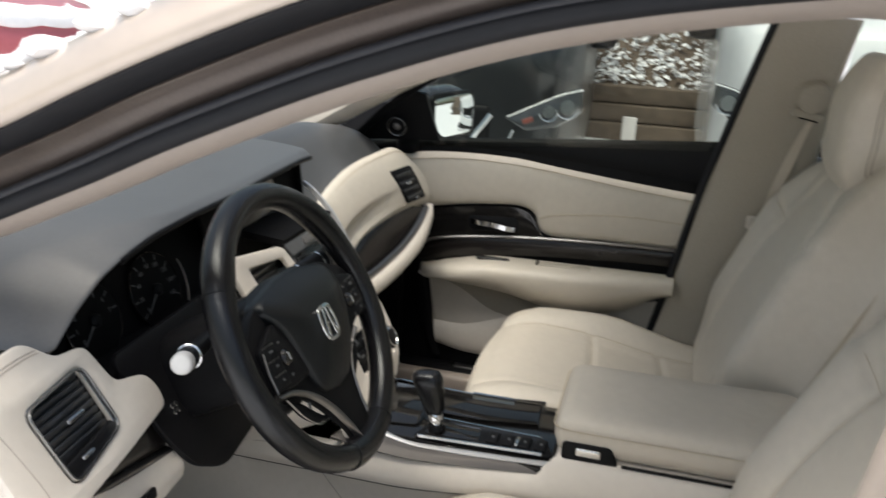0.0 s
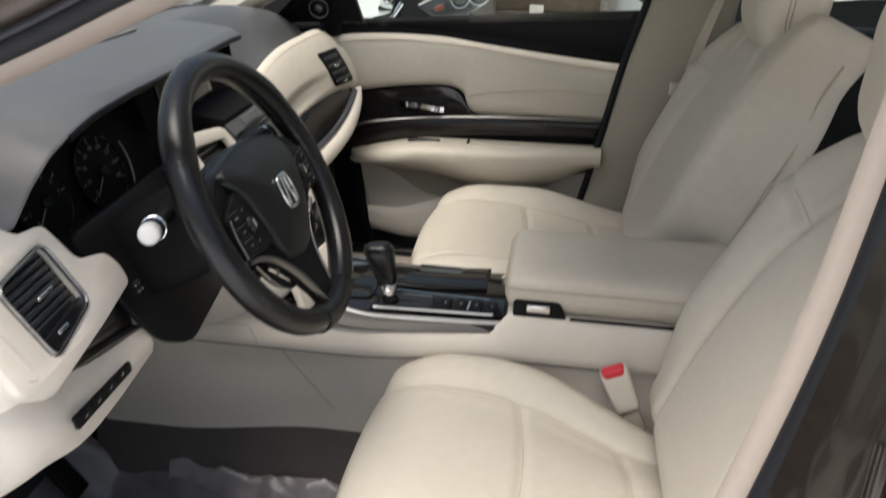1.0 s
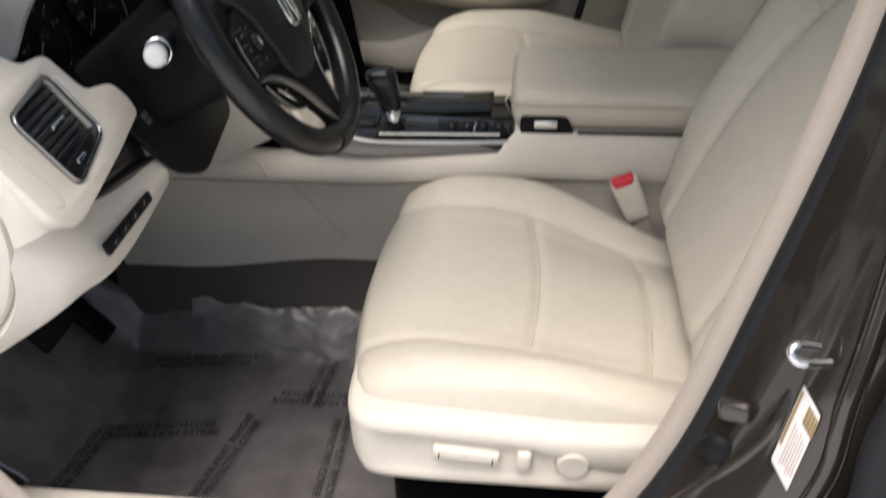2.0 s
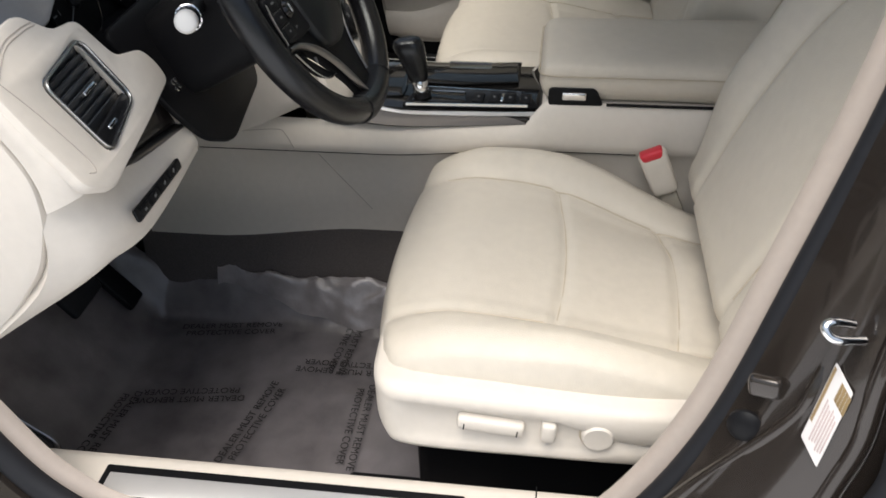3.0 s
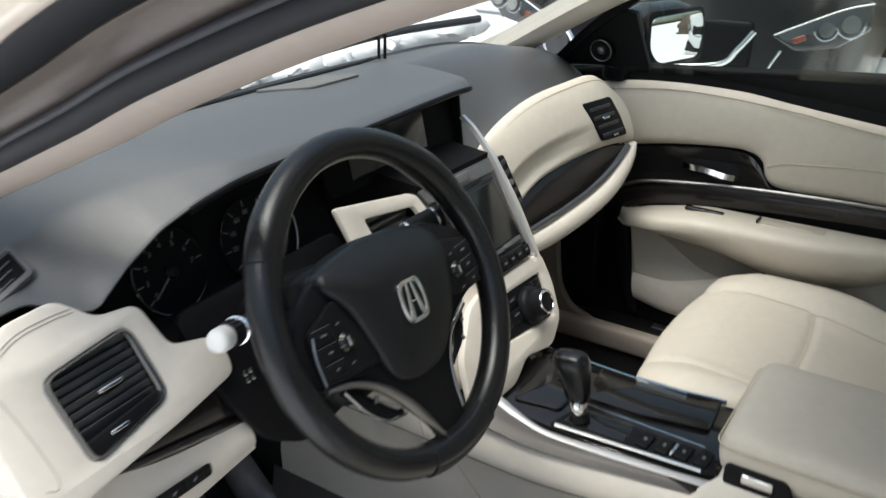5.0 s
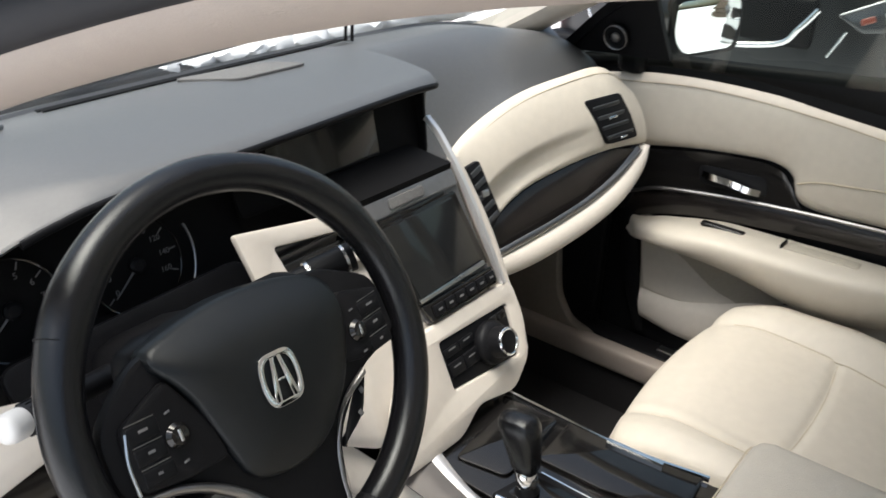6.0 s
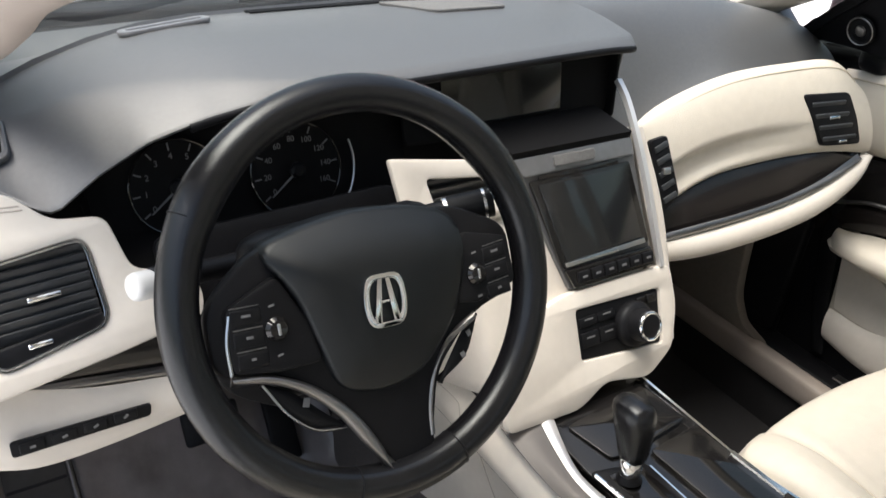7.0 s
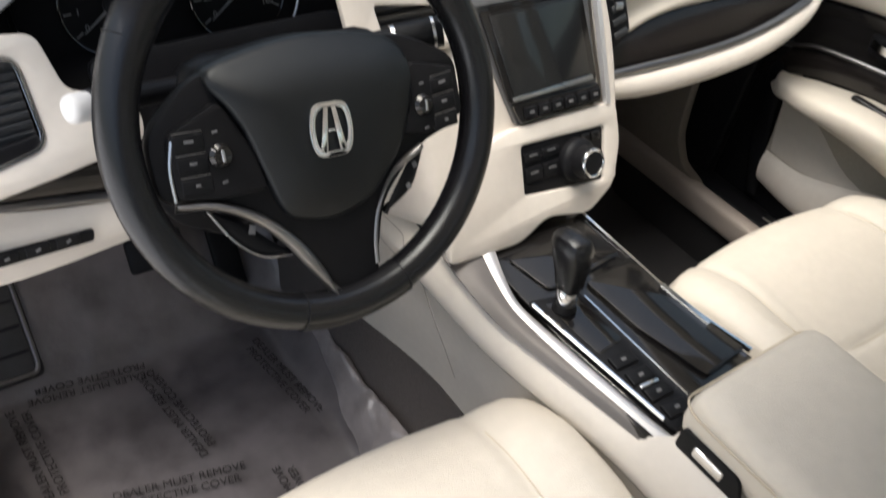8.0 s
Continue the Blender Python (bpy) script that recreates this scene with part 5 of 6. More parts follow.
def seat(xc, label, cm, bm_, inner):
    s = thing("car_seat", (xc, -0.35, 0.21), label, "car seat", "front seats of the car")
    c = part("cushion", rbox((0.535, 0.53, 0.115), 0.045, cm, (64, 64, 3), lambda p: cushion_warp(p, inner)), LEATHER, s, "cream leather cushion", 70)
    b = part("backrest", rbox((0.52, 0.145, 0.62), 0.030, bm_, (64, 4, 64), back_warp), LEATHER, s, "cream leather backrest", 70)

    def on_top(x, y):
        return cm @ (cushion_warp(Vector((x, y, 0.0575)), inner) + Vector((0, 0, 0.0004)))

    def on_back(x, f):
        return bm_ @ (back_warp(Vector((x, 0.0725, -0.31 + 0.62 * f))) + Vector((0, 0.0004, 0)))

    for k in (-1, 1):
        part("seam", tube([on_top(k * 0.168, y) for y in np.linspace(0.215, -0.235, 40).tolist()], 0.0011, n=5), SEAM, c)
        part("seam", tube([on_back(k * back_seam(f), f) for f in np.linspace(0.08, 0.92, 40).tolist()], 0.0011, n=5), SEAM, b)
        part("seam", tube([on_back(k * x, 0.66 + 0.5 * (x - 0.2)) for x in np.linspace(back_seam(0.66) + 0.01, 0.200, 12).tolist()], 0.0010, n=5), SEAM, b)
        part("piping", tube(spline([bm_ @ (back_warp(Vector((k * 0.260, -0.030, z))) + Vector((0, 0, 0))) for z in (-0.26, -0.1, 0.08, 0.18, 0.25)], 24), 0.0026, n=6), SEAM, b)
    for y0 in (0.012, -0.148):
        part("seam", tube([on_top(x, y0 + 0.014 * (x / 0.168) ** 2) for x in np.linspace(-0.166, 0.166, 40).tolist()], 0.0011, n=5), SEAM, c)
    return s


driver = seat(-0.385, "cream leather driver's seat with power seat controls", pose(-0.385, -0.348, 0.490, 4.5, 0, 0), pose(-0.385, -0.7223, 0.792, 26.5, 0, 0), 1)
SIDE = plane((-0.660, -0.31, 0.488), (0, -1, 0), (0, 0, 1))


def side_cover():
    """The seat's side moulding: a rolled lip under the cushion, a sunken switch panel and a rolled foot, turning round the front corner."""
    plan = spline([(-0.50, -0.106, 0), (-0.60, -0.108, 0), (-0.640, -0.112, 0), (-0.663, -0.126, 0), (-0.672, -0.152, 0), (-0.675, -0.21, 0), (-0.675, -0.30, 0), (-0.675, -0.42, 0), (-0.668, -0.56, 0)], 60)
    rows = []
    for i, p in enumerate(plan):
        q, o = plan[max(0, i - 1)], plan[min(60, i + 1)]
        n = Vector((o.y - q.y, q.x - o.x, 0)).normalized()
        n = -n if n.dot(p - Vector((-0.40, -0.36, 0))) < 0 else n
        u = -(p.y + 0.31)
        crest = 0.538 - 0.016 * smooth01((u + 0.15) / 0.30)
        lip = crest - 0.019 - 0.024 * smooth01((u - 0.0) / 0.14)
        foot = 0.438 + 0.028 * smooth01((-0.175 - u) / 0.03) + 0.05 * smooth01((u - 0.14) / 0.14)
        sunk = 0.0065 * smooth01((u + 0.19) / 0.05) * smooth01((0.165 - u) / 0.05)
        roll = 0.022 + 0.022 * smooth01((u - 0.05) / 0.10)
        low = min(foot + roll, lip - 0.012)
        prof = [(-0.030, crest + 0.002), (-0.014, crest), (-0.005, crest - 0.002), (0.0, crest - 0.007), (0.0005, lip + 0.004), (-sunk * 0.5, lip - 0.002), (-sunk, lip - 0.007),
                (-sunk, 0.5 * (lip + low)), (-sunk, low + 0.004), (-0.4 * sunk, low - 0.004), (0.0, low - 0.010), (-0.001, foot + 0.009), (-0.006, foot + 0.002), (-0.016, foot), (-0.030, foot + 0.002)]
        rows.append([Vector((p.x, p.y, z)) + n * a for a, z in prof])
    return grid(rows[::-1], 0.004)


valance = part("side_cover", side_cover(), CREAM, driver, "cream plastic side cover", 75)
part("front_cover", rbox((0.42, 0.03, 0.090), 0.014, pose(-0.36, -0.124, 0.488, 6, 0, 0), (6, 1, 3)), CREAM, driver, "cream front cover")
part("seat_switch", rbox((0.082, 0.020, 0.018), 0.006, shift(SIDE, -0.054, 0.006, 0.016, -6), (4, 2, 2)), CREAM, valance, "long cream seat switch")
for x in (-0.086, -0.022):
    part("switch_mark", rbox((0.0016, 0.010, 0.001), 0.0004, shift(SIDE, x, 0.004 - 0.1 * (x + 0.054), 0.0252, -6), (1, 1, 1)), BLACK, valance)
part("seat_switch", rbox((0.019, 0.030, 0.018), 0.006, shift(SIDE, 0.0155, 0.002, 0.016, -3), (2, 2, 2)), CREAM, valance, "small cream seat switch")
part("lumbar_switch", lathe([(0.020, 0.0), (0.020, 0.008), (0.017, 0.012), (0.006, 0.011)], shift(SIDE, 0.074, -0.001, 0.0105), 28), CREAM, valance, "round cream lumbar switch")
part("lumbar_ring", sweep([(0.0215 * math.cos(a), 0.0215 * math.sin(a), 0.011) for a in np.linspace(0, 2 * math.pi, 33)[:-1]], disc(0.001, n=5), (0, 0, 1), True, shift(SIDE, 0.074, -0.001, 0.0025)), SEAM, valance)
for x in (-0.60, -0.20):
    part("rail", rbox((0.04, 0.60, 0.05), 0.008, pose(x, -0.34, 0.245), (1, 4, 1)), BLACK, driver, "black steel seat rail")
part("base", rbox((0.47, 0.44, 0.18), 0.02, pose(-0.39, -0.37, 0.365), (2, 2, 2)), BLACK, driver)

passenger = seat(0.42, "cream leather passenger seat beside the console", pose(0.422, -0.310, 0.512, 3, 0, 0), pose(0.418, -0.700, 0.805, 23, 0, 0), -1)
part("side_cover", rbox((0.03, 0.50, 0.11), 0.014, pose(0.160, -0.33, 0.44), (1, 6, 3)), CREAM, passenger)
part("front_cover", rbox((0.50, 0.03, 0.12), 0.014, pose(0.42, -0.080, 0.43, 10, 0, 0), (6, 1, 3)), CREAM, passenger)
part("base", rbox((0.44, 0.48, 0.20), 0.02, pose(0.415, -0.33, 0.325), (2, 2, 2)), BLACK, passenger)


def head_warp(p):
    """A headrest: deep at its foot, its back rolling forward to a narrower crown."""
    f = (p.z + 0.125) / 0.25
    w = 0.90 + 0.10 * math.sin(math.pi * min(1, 0.15 + 0.62 * f)) - 0.22 * smooth01((f - 0.72) / 0.28)
    deep = 1.0 - 0.38 * smooth01((f - 0.45) / 0.55) ** 1.3
    y = p.y * deep + 0.016 * smooth01((f - 0.35) / 0.5) - 0.014 * (p.x / 0.13) ** 2 * (p.y > 0)
    y += 0.010 * math.sin(math.pi * f) * (p.y > 0) - 0.014 * smooth01((0.25 - f) / 0.25) * (p.y > 0)
    return Vector((p.x * w, y, p.z))


for s, x in ((driver, -0.385), (passenger, 0.42)):
    hm = pose(x, -0.770, 1.140, 8, 0, 0)
    h = part("headrest", rbox((0.230, 0.125, 0.25), 0.030, hm, (24, 6, 14), head_warp), LEATHER, s, "cream leather headrest", 70)
    for k in (-1, 1):
        for y in (0.012, 0.020):
            side = [hm @ (head_warp(Vector((k * 0.1153, y, z))) + Vector((k * 0.0006, 0, 0))) for z in np.linspace(-0.085, 0.085, 16).tolist()]
            part("headrest_seam", tube(side, 0.0010, n=5), DARKSEAM, h)
        part("headrest_post", tube([Vector((x + k * 0.06, -0.79, 0.98)), Vector((x + k * 0.06, -0.78, 1.06))], 0.006), CHROME, h)

buckle = thing("belt_buckle", (-0.17, -0.50, 0.46), "cream seat belt buckle with red release button", "seat belt buckle")
BK = plane((-0.152, -0.482, 0.556), (0, -1, 0.1), (0, 0.28, 1))
BK = shift(BK, 0.003, -0.004, 0, 19)
part("housing", rbox((0.048, 0.082, 0.028), 0.009, BK, (3, 4, 2), lambda p: (p.x * (0.85 + 0.15 * (p.y + 0.06) / 0.12), p.y, p.z)), CREAM, buckle)
part("release_button", rbox((0.040, 0.016, 0.023), 0.005, shift(BK, 0, 0.036, 0.0032), (2, 1, 1), lambda p: (p.x * (0.88 + 14 * p.y), p.y, p.z)), RED, buckle, "red release button")
part("stem", rbox((0.030, 0.06, 0.012), 0.004, shift(BK, 0, -0.068, -0.002), (1, 1, 1)), CLOTH, buckle)

# ---------------------------------------------------------------- passenger door
door = thing("door_1", (0.78, -0.1, 0.35), "closed passenger door with cream panel, dark insert and armrest", "car door", kind="structure")
DM = plane((0.765, 0, 0.80), (0, -1, 0), (0, 0, 1))


part("base", plate(rounded([(-0.42, -0.60), (0.46, -0.60), (0.535, 0.10), (0.545, 0.205), (-0.36, 0.150), (-0.42, 0.0)], 0.03), plane((0.805, 0, 0.80), (0, -1, 0), (0, 0, 1)), 0.03, 0.004), BLACK, door, "black door panel base")
part("belt_pad", ribbon([(-0.36, 0.150), (-0.2, 0.170), (0.0, 0.185), (0.25, 0.205), (0.56, 0.228)], [(-0.36, 0.110), (-0.2, 0.140), (-0.04, 0.150), (0.17, 0.130), (0.56, 0.085)], shift(DM, 0, 0, -0.022), 0.016, 0.02), BLACK, door, "black soft belt line pad")
part("upper_pad", ribbon([(-0.285, 0.120), (-0.19, 0.136), (-0.08, 0.143), (0.03, 0.142), (0.08, 0.138), (0.11, 0.134), (0.16, 0.128), (0.32, 0.111), (0.53, 0.093)], [(-0.25, -0.022), (-0.177, -0.008), (-0.08, 0.009), (0.031, 0.020), (0.075, 0.018), (0.104, 0.002), (0.138, -0.047), (0.30, -0.046), (0.50, -0.044)], shift(DM, 0, 0, -0.004), 0.022, 0.02, 72, 16, 0, 0.42), LEATHER, door, "cream stitched upper pad", 60)
part("pad_seam", tube(spline([DM @ Vector(p) for p in ((-0.26, 0.112, 0.0105), (-0.08, 0.130, 0.0105), (0.11, 0.122, 0.0105), (0.32, 0.097, 0.0105), (0.52, 0.078, 0.0105))], 40), 0.0014, n=6), SEAM, door)
part("crease", tube(spline([DM @ Vector(p) for p in ((0.118, -0.002, 0.0140), (0.15, 0.010, 0.0170), (0.20, 0.017, 0.0178), (0.325, 0.028, 0.0178), (0.50, 0.024, 0.0172))], 20), 0.0018, n=6), SEAM, door)
bezel = part("handle_bezel", ribbon([(-0.230, -0.022), (-0.185, -0.014), (-0.079, 0.005), (0.019, 0.016), (0.068, 0.014), (0.096, -0.001), (0.130, -0.049)], [(-0.235, -0.125), (-0.185, -0.106), (-0.079, -0.078), (0.019, -0.067), (0.072, -0.063), (0.102, -0.061), (0.134, -0.058)], shift(DM, 0, 0, 0.004), 0.0015, 0.012, 42, 6), GLOSS, door, "gloss black handle surround", 60)
part("handle_recess", plate(rounded([(-0.068, -0.016), (0.062, -0.010), (0.070, -0.048), (-0.062, -0.054)], 0.014), shift(DM, 0, 0, 0.0025), 0.0045, 0.001), BLACK, bezel)
part("door_handle", sweep(spline([DM @ Vector(p) for p in ((-0.056, -0.030, 0.012), (-0.035, -0.029, 0.022), (0.0, -0.030, 0.024), (0.035, -0.037, 0.020), (0.056, -0.040, 0.012))], 20), [(-0.004, -0.006), (0.004, -0.007), (0.007, 0.004), (-0.002, 0.006)], (1, 0, 0)), CHROME, bezel, "chrome door handle")
part("insert_strip", ribbon([(-0.235, -0.128), (-0.187, -0.107), (-0.134, -0.087), (-0.005, -0.070), (0.115, -0.060), (0.227, -0.054), (0.343, -0.050), (0.505, -0.048)], [(-0.235, -0.185), (-0.175, -0.158), (-0.089, -0.132), (0.02, -0.116), (0.12, -0.106), (0.234, -0.098), (0.35, -0.092), (0.50, -0.090)], shift(DM, 0, 0, 0.002), 0.006, 0.015, 44, 6), WOOD, door, "dark wood insert strip")
part("insert_edge", tube(spline([DM @ Vector((u, v, 0.008)) for u, v in ((-0.235, -0.124), (-0.187, -0.104), (-0.134, -0.085), (-0.005, -0.067), (0.115, -0.057), (0.227, -0.051), (0.343, -0.047), (0.505, -0.045))], 44), 0.0040, n=8), DARKMETAL, door, "thin metal edge")


def armrest_shape():
    """The armrest shelf: a broad top, narrowing to the front, over a deep curved flank."""
    rows = []
    for i in range(41):
        s = -0.185 + 0.645 * i / 40
        f = (s + 0.185) / 0.645
        w = 0.102 * (1 - (1 - min(1.0, 0.03 + f * 3.4)) ** 2) ** 0.5 * (1 - 0.35 * smooth01((f - 0.6) / 0.4))
        top = -0.150 + 0.030 * smooth01(f * 3) + 0.010 * f - 0.010 * (1 - smooth01(f * 9))
        low = -0.192 - 0.040 * bump_at(f, 0.62, 0.22) + 0.035 * smooth01((f - 0.8) / 0.2) + 0.012 * (1 - smooth01(f * 6))
        rows.append([DM @ Vector(p) for p in spline([(s, top, 0.004), (s, top + 0.003, 0.6 * w), (s, top - 0.006, 0.95 * w), (s, top - 0.028, w), (s, 0.5 * (top + low) - 0.012, 0.86 * w), (s, low, 0.42 * w), (s, low - 0.01, 0.0)], 20)])
    return grid(rows, 0.006)


part("armrest", armrest_shape(), LEATHER, door, "cream padded armrest", 60)
part("grab_slot", rbox((0.085, 0.018, 0.010), 0.005, plane((0.722, -0.012, 0.6850), (0, -1, 0), (-1, 0, 0.05)), (3, 1, 1)), GLOSS, door, "dark switch slot")
# Grip in darker cloth with a black line: both stand in for shade.
part("grip_well", rbox((0.130, 0.034, 0.014), 0.006, plane((0.724, -0.195, 0.6850), (0, -1, 0), (-1, 0, 0.05)), (3, 1, 1)), CLOTH, door, "sunken grip darkened for shade")
part("grip_shadow_line", rbox((0.004, 0.034, 0.016), 0.001, plane((0.724, -0.126, 0.6865), (0, -1, 0), (-1, 0, 0.05)), (1, 1, 1)), BLACK, door)
part("lower_panel", ribbon([(-0.175, -0.165), (-0.09, -0.20), (0.02, -0.265), (0.20, -0.245), (0.36, -0.205), (0.46, -0.18)], [(-0.13, -0.38), (-0.05, -0.40), (0.05, -0.40), (0.20, -0.40), (0.33, -0.39), (0.42, -0.36)], shift(DM, 0, 0, -0.01), 0.008, 0.02), CREAM, door, "cream lower door panel")
# Pocket well in the darker cloth: shade of the hollow put into colour.
part("pocket_well", ribbon([(-0.175, -0.150), (-0.09, -0.180), (0.02, -0.190), (0.14, -0.205)], [(-0.150, -0.33), (-0.09, -0.33), (0.02, -0.31), (0.14, -0.265)], shift(DM, 0, 0, -0.001), -0.006, 0.01), CLOTH, door, "map pocket well darkened for shade")
part("pocket_lip", ribbon([(-0.145, -0.318), (-0.06, -0.318), (0.03, -0.290), (0.10, -0.262), (0.20, -0.245)], [(-0.135, -0.385), (-0.05, -0.40), (0.04, -0.395), (0.11, -0.36), (0.21, -0.30)], shift(DM, 0, 0, 0.006), 0.014, 0.02), CREAM, door, "cream map pocket")
part("front_edge", ribbon([(-0.235, 0.0), (-0.225, -0.12), (-0.19, -0.30), (-0.15, -0.42)], [(-0.215, 0.0), (-0.190, -0.12), (-0.155, -0.30), (-0.125, -0.42)], shift(DM, 0, 0, 0.004), 0.004, 0.03), BLACK, door)
# Window, its frame and the tweeter corner
part("window_frame", sweep(spline([(0.735, 0.36, 0.965), (0.700, 0.235, 1.075), (0.672, 0.05, 1.185), (0.655, -0.16, 1.268), (0.648, -0.38, 1.305), (0.645, -0.60, 1.318), (0.66, -0.66, 1.31)], 40), [(-0.014, -0.004), (0.014, -0.004), (0.016, 0.014), (-0.012, 0.014)], (1, 0, 0)), BLACK, door, "black window frame")
part("tweeter_panel", grid([spline([(0.728, 0.375, 0.955 + 0.0), (0.725, 0.30, 0.965), (0.722, 0.20, 0.972), (0.722, 0.145, 0.975)], 10), spline([(0.712, 0.31, 1.02), (0.708, 0.27, 1.035), (0.706, 0.20, 1.035), (0.706, 0.16, 1.03)], 10), spline([(0.695, 0.225, 1.085), (0.693, 0.21, 1.09), (0.692, 0.19, 1.092), (0.692, 0.175, 1.09)], 10)], 0.012), BLACK, door, "black mirror corner panel")
TW = plane((0.706, 0.250, 1.005), (0, -1, 0), (-0.25, 0, 1))
tw = part("tweeter", lathe([(0.026, 0.0), (0.026, 0.004), (0.022, 0.006), (0.019, 0.003), (0.004, 0.004)], shift(TW, 0, 0, 0.0)), BLACK, door, "round tweeter")
part("tweeter_ring", sweep([(0.0235 * math.cos(a), 0.0235 * math.sin(a), 0.006) for a in np.linspace(0, 2 * math.pi, 33)[:-1]], disc(0.0012, n=5), (0, 0, 1), True, TW), DARKMETAL, tw)
part("tweeter_dome", lathe([(0.010, 0.003), (0.008, 0.007), (0.003, 0.009)], TW), DARKMETAL, tw)
part("window_pane", grid([spline([(0.748, 0.37, 0.94), (0.748, -0.1, 0.98), (0.748, -0.55, 1.01)], 8), spline([(0.705, 0.235, 1.075), (0.69, -0.1, 1.17), (0.69, -0.57, 1.17)], 8), spline([(0.668, 0.03, 1.19), (0.657, -0.2, 1.27), (0.650, -0.62, 1.315)], 8)]), DOOR_GLASS, door)

post_r = thing("pillar", (0.72, -0.62, 0.3), "beige lined centre pillar beside the passenger seat", "car pillar", kind="structure")


def post_lining():
    rows = []
    for z, x, y0, y1 in ((0.30, 0.735, -0.36, -0.62), (0.52, 0.735, -0.425, -0.68), (0.70, 0.732, -0.465, -0.72), (0.90, 0.722, -0.502, -0.73), (1.03, 0.708, -0.535, -0.735), (1.18, 0.680, -0.570, -0.745), (1.32, 0.645, -0.605, -0.765)):
        y0 += 0.015
        rows.append([(x + 0.030, y0, z), (x, y0 - 0.018, z), (x - 0.012, 0.5 * (y0 + y1), z), (x, y1 + 0.015, z), (x + 0.03, y1, z)])
    cols = [spline([r[k] for r in rows], 30) for k in range(5)]
    return grid([spline([c[i] for c in cols], 12) for i in range(31)], 0.004)


part("lining", post_lining(), CLOTH, post_r, "taupe pillar lining", 60)
part("seal", sweep(spline([(0.735, -0.345, 0.36), (0.742, -0.412, 0.52), (0.738, -0.452, 0.70), (0.728, -0.490, 0.90), (0.716, -0.523, 1.03), (0.690, -0.560, 1.18), (0.655, -0.595, 1.32)], 30), disc(0.009, n=8), (0, 1, 0)), RUBBER, post_r)
belt = thing("seat_belt", (0.70, -0.66, 0.3), "beige passenger seat belt hanging on the pillar", "seat belt")
BELT = material("belt_webbing", (0.56, 0.51, 0.43), 0.7, vary=0.05, scale=400, bump=0.4, bump_scale=1200)
part("webbing", sweep(spline([(0.690, -0.690, 1.135), (0.700, -0.665, 1.03), (0.712, -0.635, 0.90), (0.715, -0.63, 0.80), (0.715, -0.64, 0.45)], 30), [(-0.001, -0.023), (0.001, -0.023), (0.001, 0.023), (-0.001, 0.023)], (1, -0.5, 0)), BELT, belt, "beige webbing strap")
DR = plane((0.672, -0.69, 1.150), (0.2, -1, 0), (-0.2, 0, 1))
part("upper_guide", lathe([(0.034, -0.01), (0.036, 0.010), (0.032, 0.020), (0.018, 0.026), (0.004, 0.027)], shift(DR, 0, 0.008, 0), 28), CLOTH, belt, "round taupe belt guide cover")
part("guide_loop", rbox((0.074, 0.020, 0.020), 0.008, shift(DR, -0.004, -0.030, 0.012, -12), (3, 2, 2)), CLOTH, belt, "taupe belt loop")
part("guide_slot", rbox((0.044, 0.004, 0.010), 0.002, shift(DR, -0.004, -0.038, 0.017, -12), (2, 1, 1)), BLACK, belt)
part("tongue", rbox((0.050, 0.030, 0.010), 0.004, plane((0.695, -0.625, 0.862), (0.2, -1, 0), (-0.1, 0, 1)), (2, 2, 1)), CREAM, belt, "cream belt tongue")
part("tongue_plate", plate(rect(0.026, 0.030, 0.004, 0, -0.024), plane((0.693, -0.625, 0.862), (0.2, -1, 0), (-0.1, 0, 1)), 0.003, 0.0008), CHROME, belt)

pillar_r = thing("windscreen_pillar", (0.62, 0.4, 0.98), "cream lined far windscreen pillar", "car pillar", kind="structure")
part("lining", sweep(spline([(0.665, 0.52, 0.955), (0.655, 0.42, 1.005), (0.645, 0.30, 1.075), (0.63, 0.17, 1.145), (0.61, 0.03, 1.208), (0.585, -0.15, 1.275), (0.57, -0.35, 1.328), (0.565, -0.7, 1.352), (0.58, -1.6, 1.30)], 40), [(-0.045, 0.010), (-0.034, -0.006), (-0.010, -0.016), (0.022, -0.019), (0.048, -0.012), (0.055, 0.03), (-0.04, 0.04)], (1, 0, 0)), CREAM, pillar_r)
part("outer", sweep(spline([(0.70, 0.50, 0.965), (0.705, 0.33, 1.055), (0.690, 0.17, 1.145), (0.675, 0.03, 1.215), (0.66, -0.15, 1.29), (0.65, -0.35, 1.34), (0.65, -0.7, 1.365), (0.65, -1.6, 1.32)], 40), [(-0.05, -0.006), (0.03, -0.006), (0.02, 0.03), (-0.06, 0.04)], (1, 0, 0)), PAINT, pillar_r)
sill_2 = thing("sill", (0.70, 0, 0.25), "cream passenger door sill with a bright step plate", "door sill", kind="structure")
# Cream sill in the darker trim colour, which carries the shade down here.
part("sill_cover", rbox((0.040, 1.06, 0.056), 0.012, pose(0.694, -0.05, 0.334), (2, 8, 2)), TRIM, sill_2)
part("carpet_side", rbox((0.030, 1.0, 0.13), 0.008, pose(0.706, -0.05, 0.262), (1, 6, 2)), CARPET, sill_2, "dark carpet up the sill side")
part("step_plate", rbox((0.062, 0.78, 0.050), 0.006, pose(0.744, -0.11, 0.335), (2, 4, 1)), BLACK, sill_2)
part("metal_inlay", rbox((0.022, 0.42, 0.005), 0.002, pose(0.750, -0.13, 0.361), (1, 2, 1)), SATIN, sill_2)
alone("rear_door", rbox((0.08, 1.03, 0.68), 0.03, pose(0.77, -1.205, 0.67), (2, 4, 3)), BLACK, "black rear door panel behind the seats", "car door")
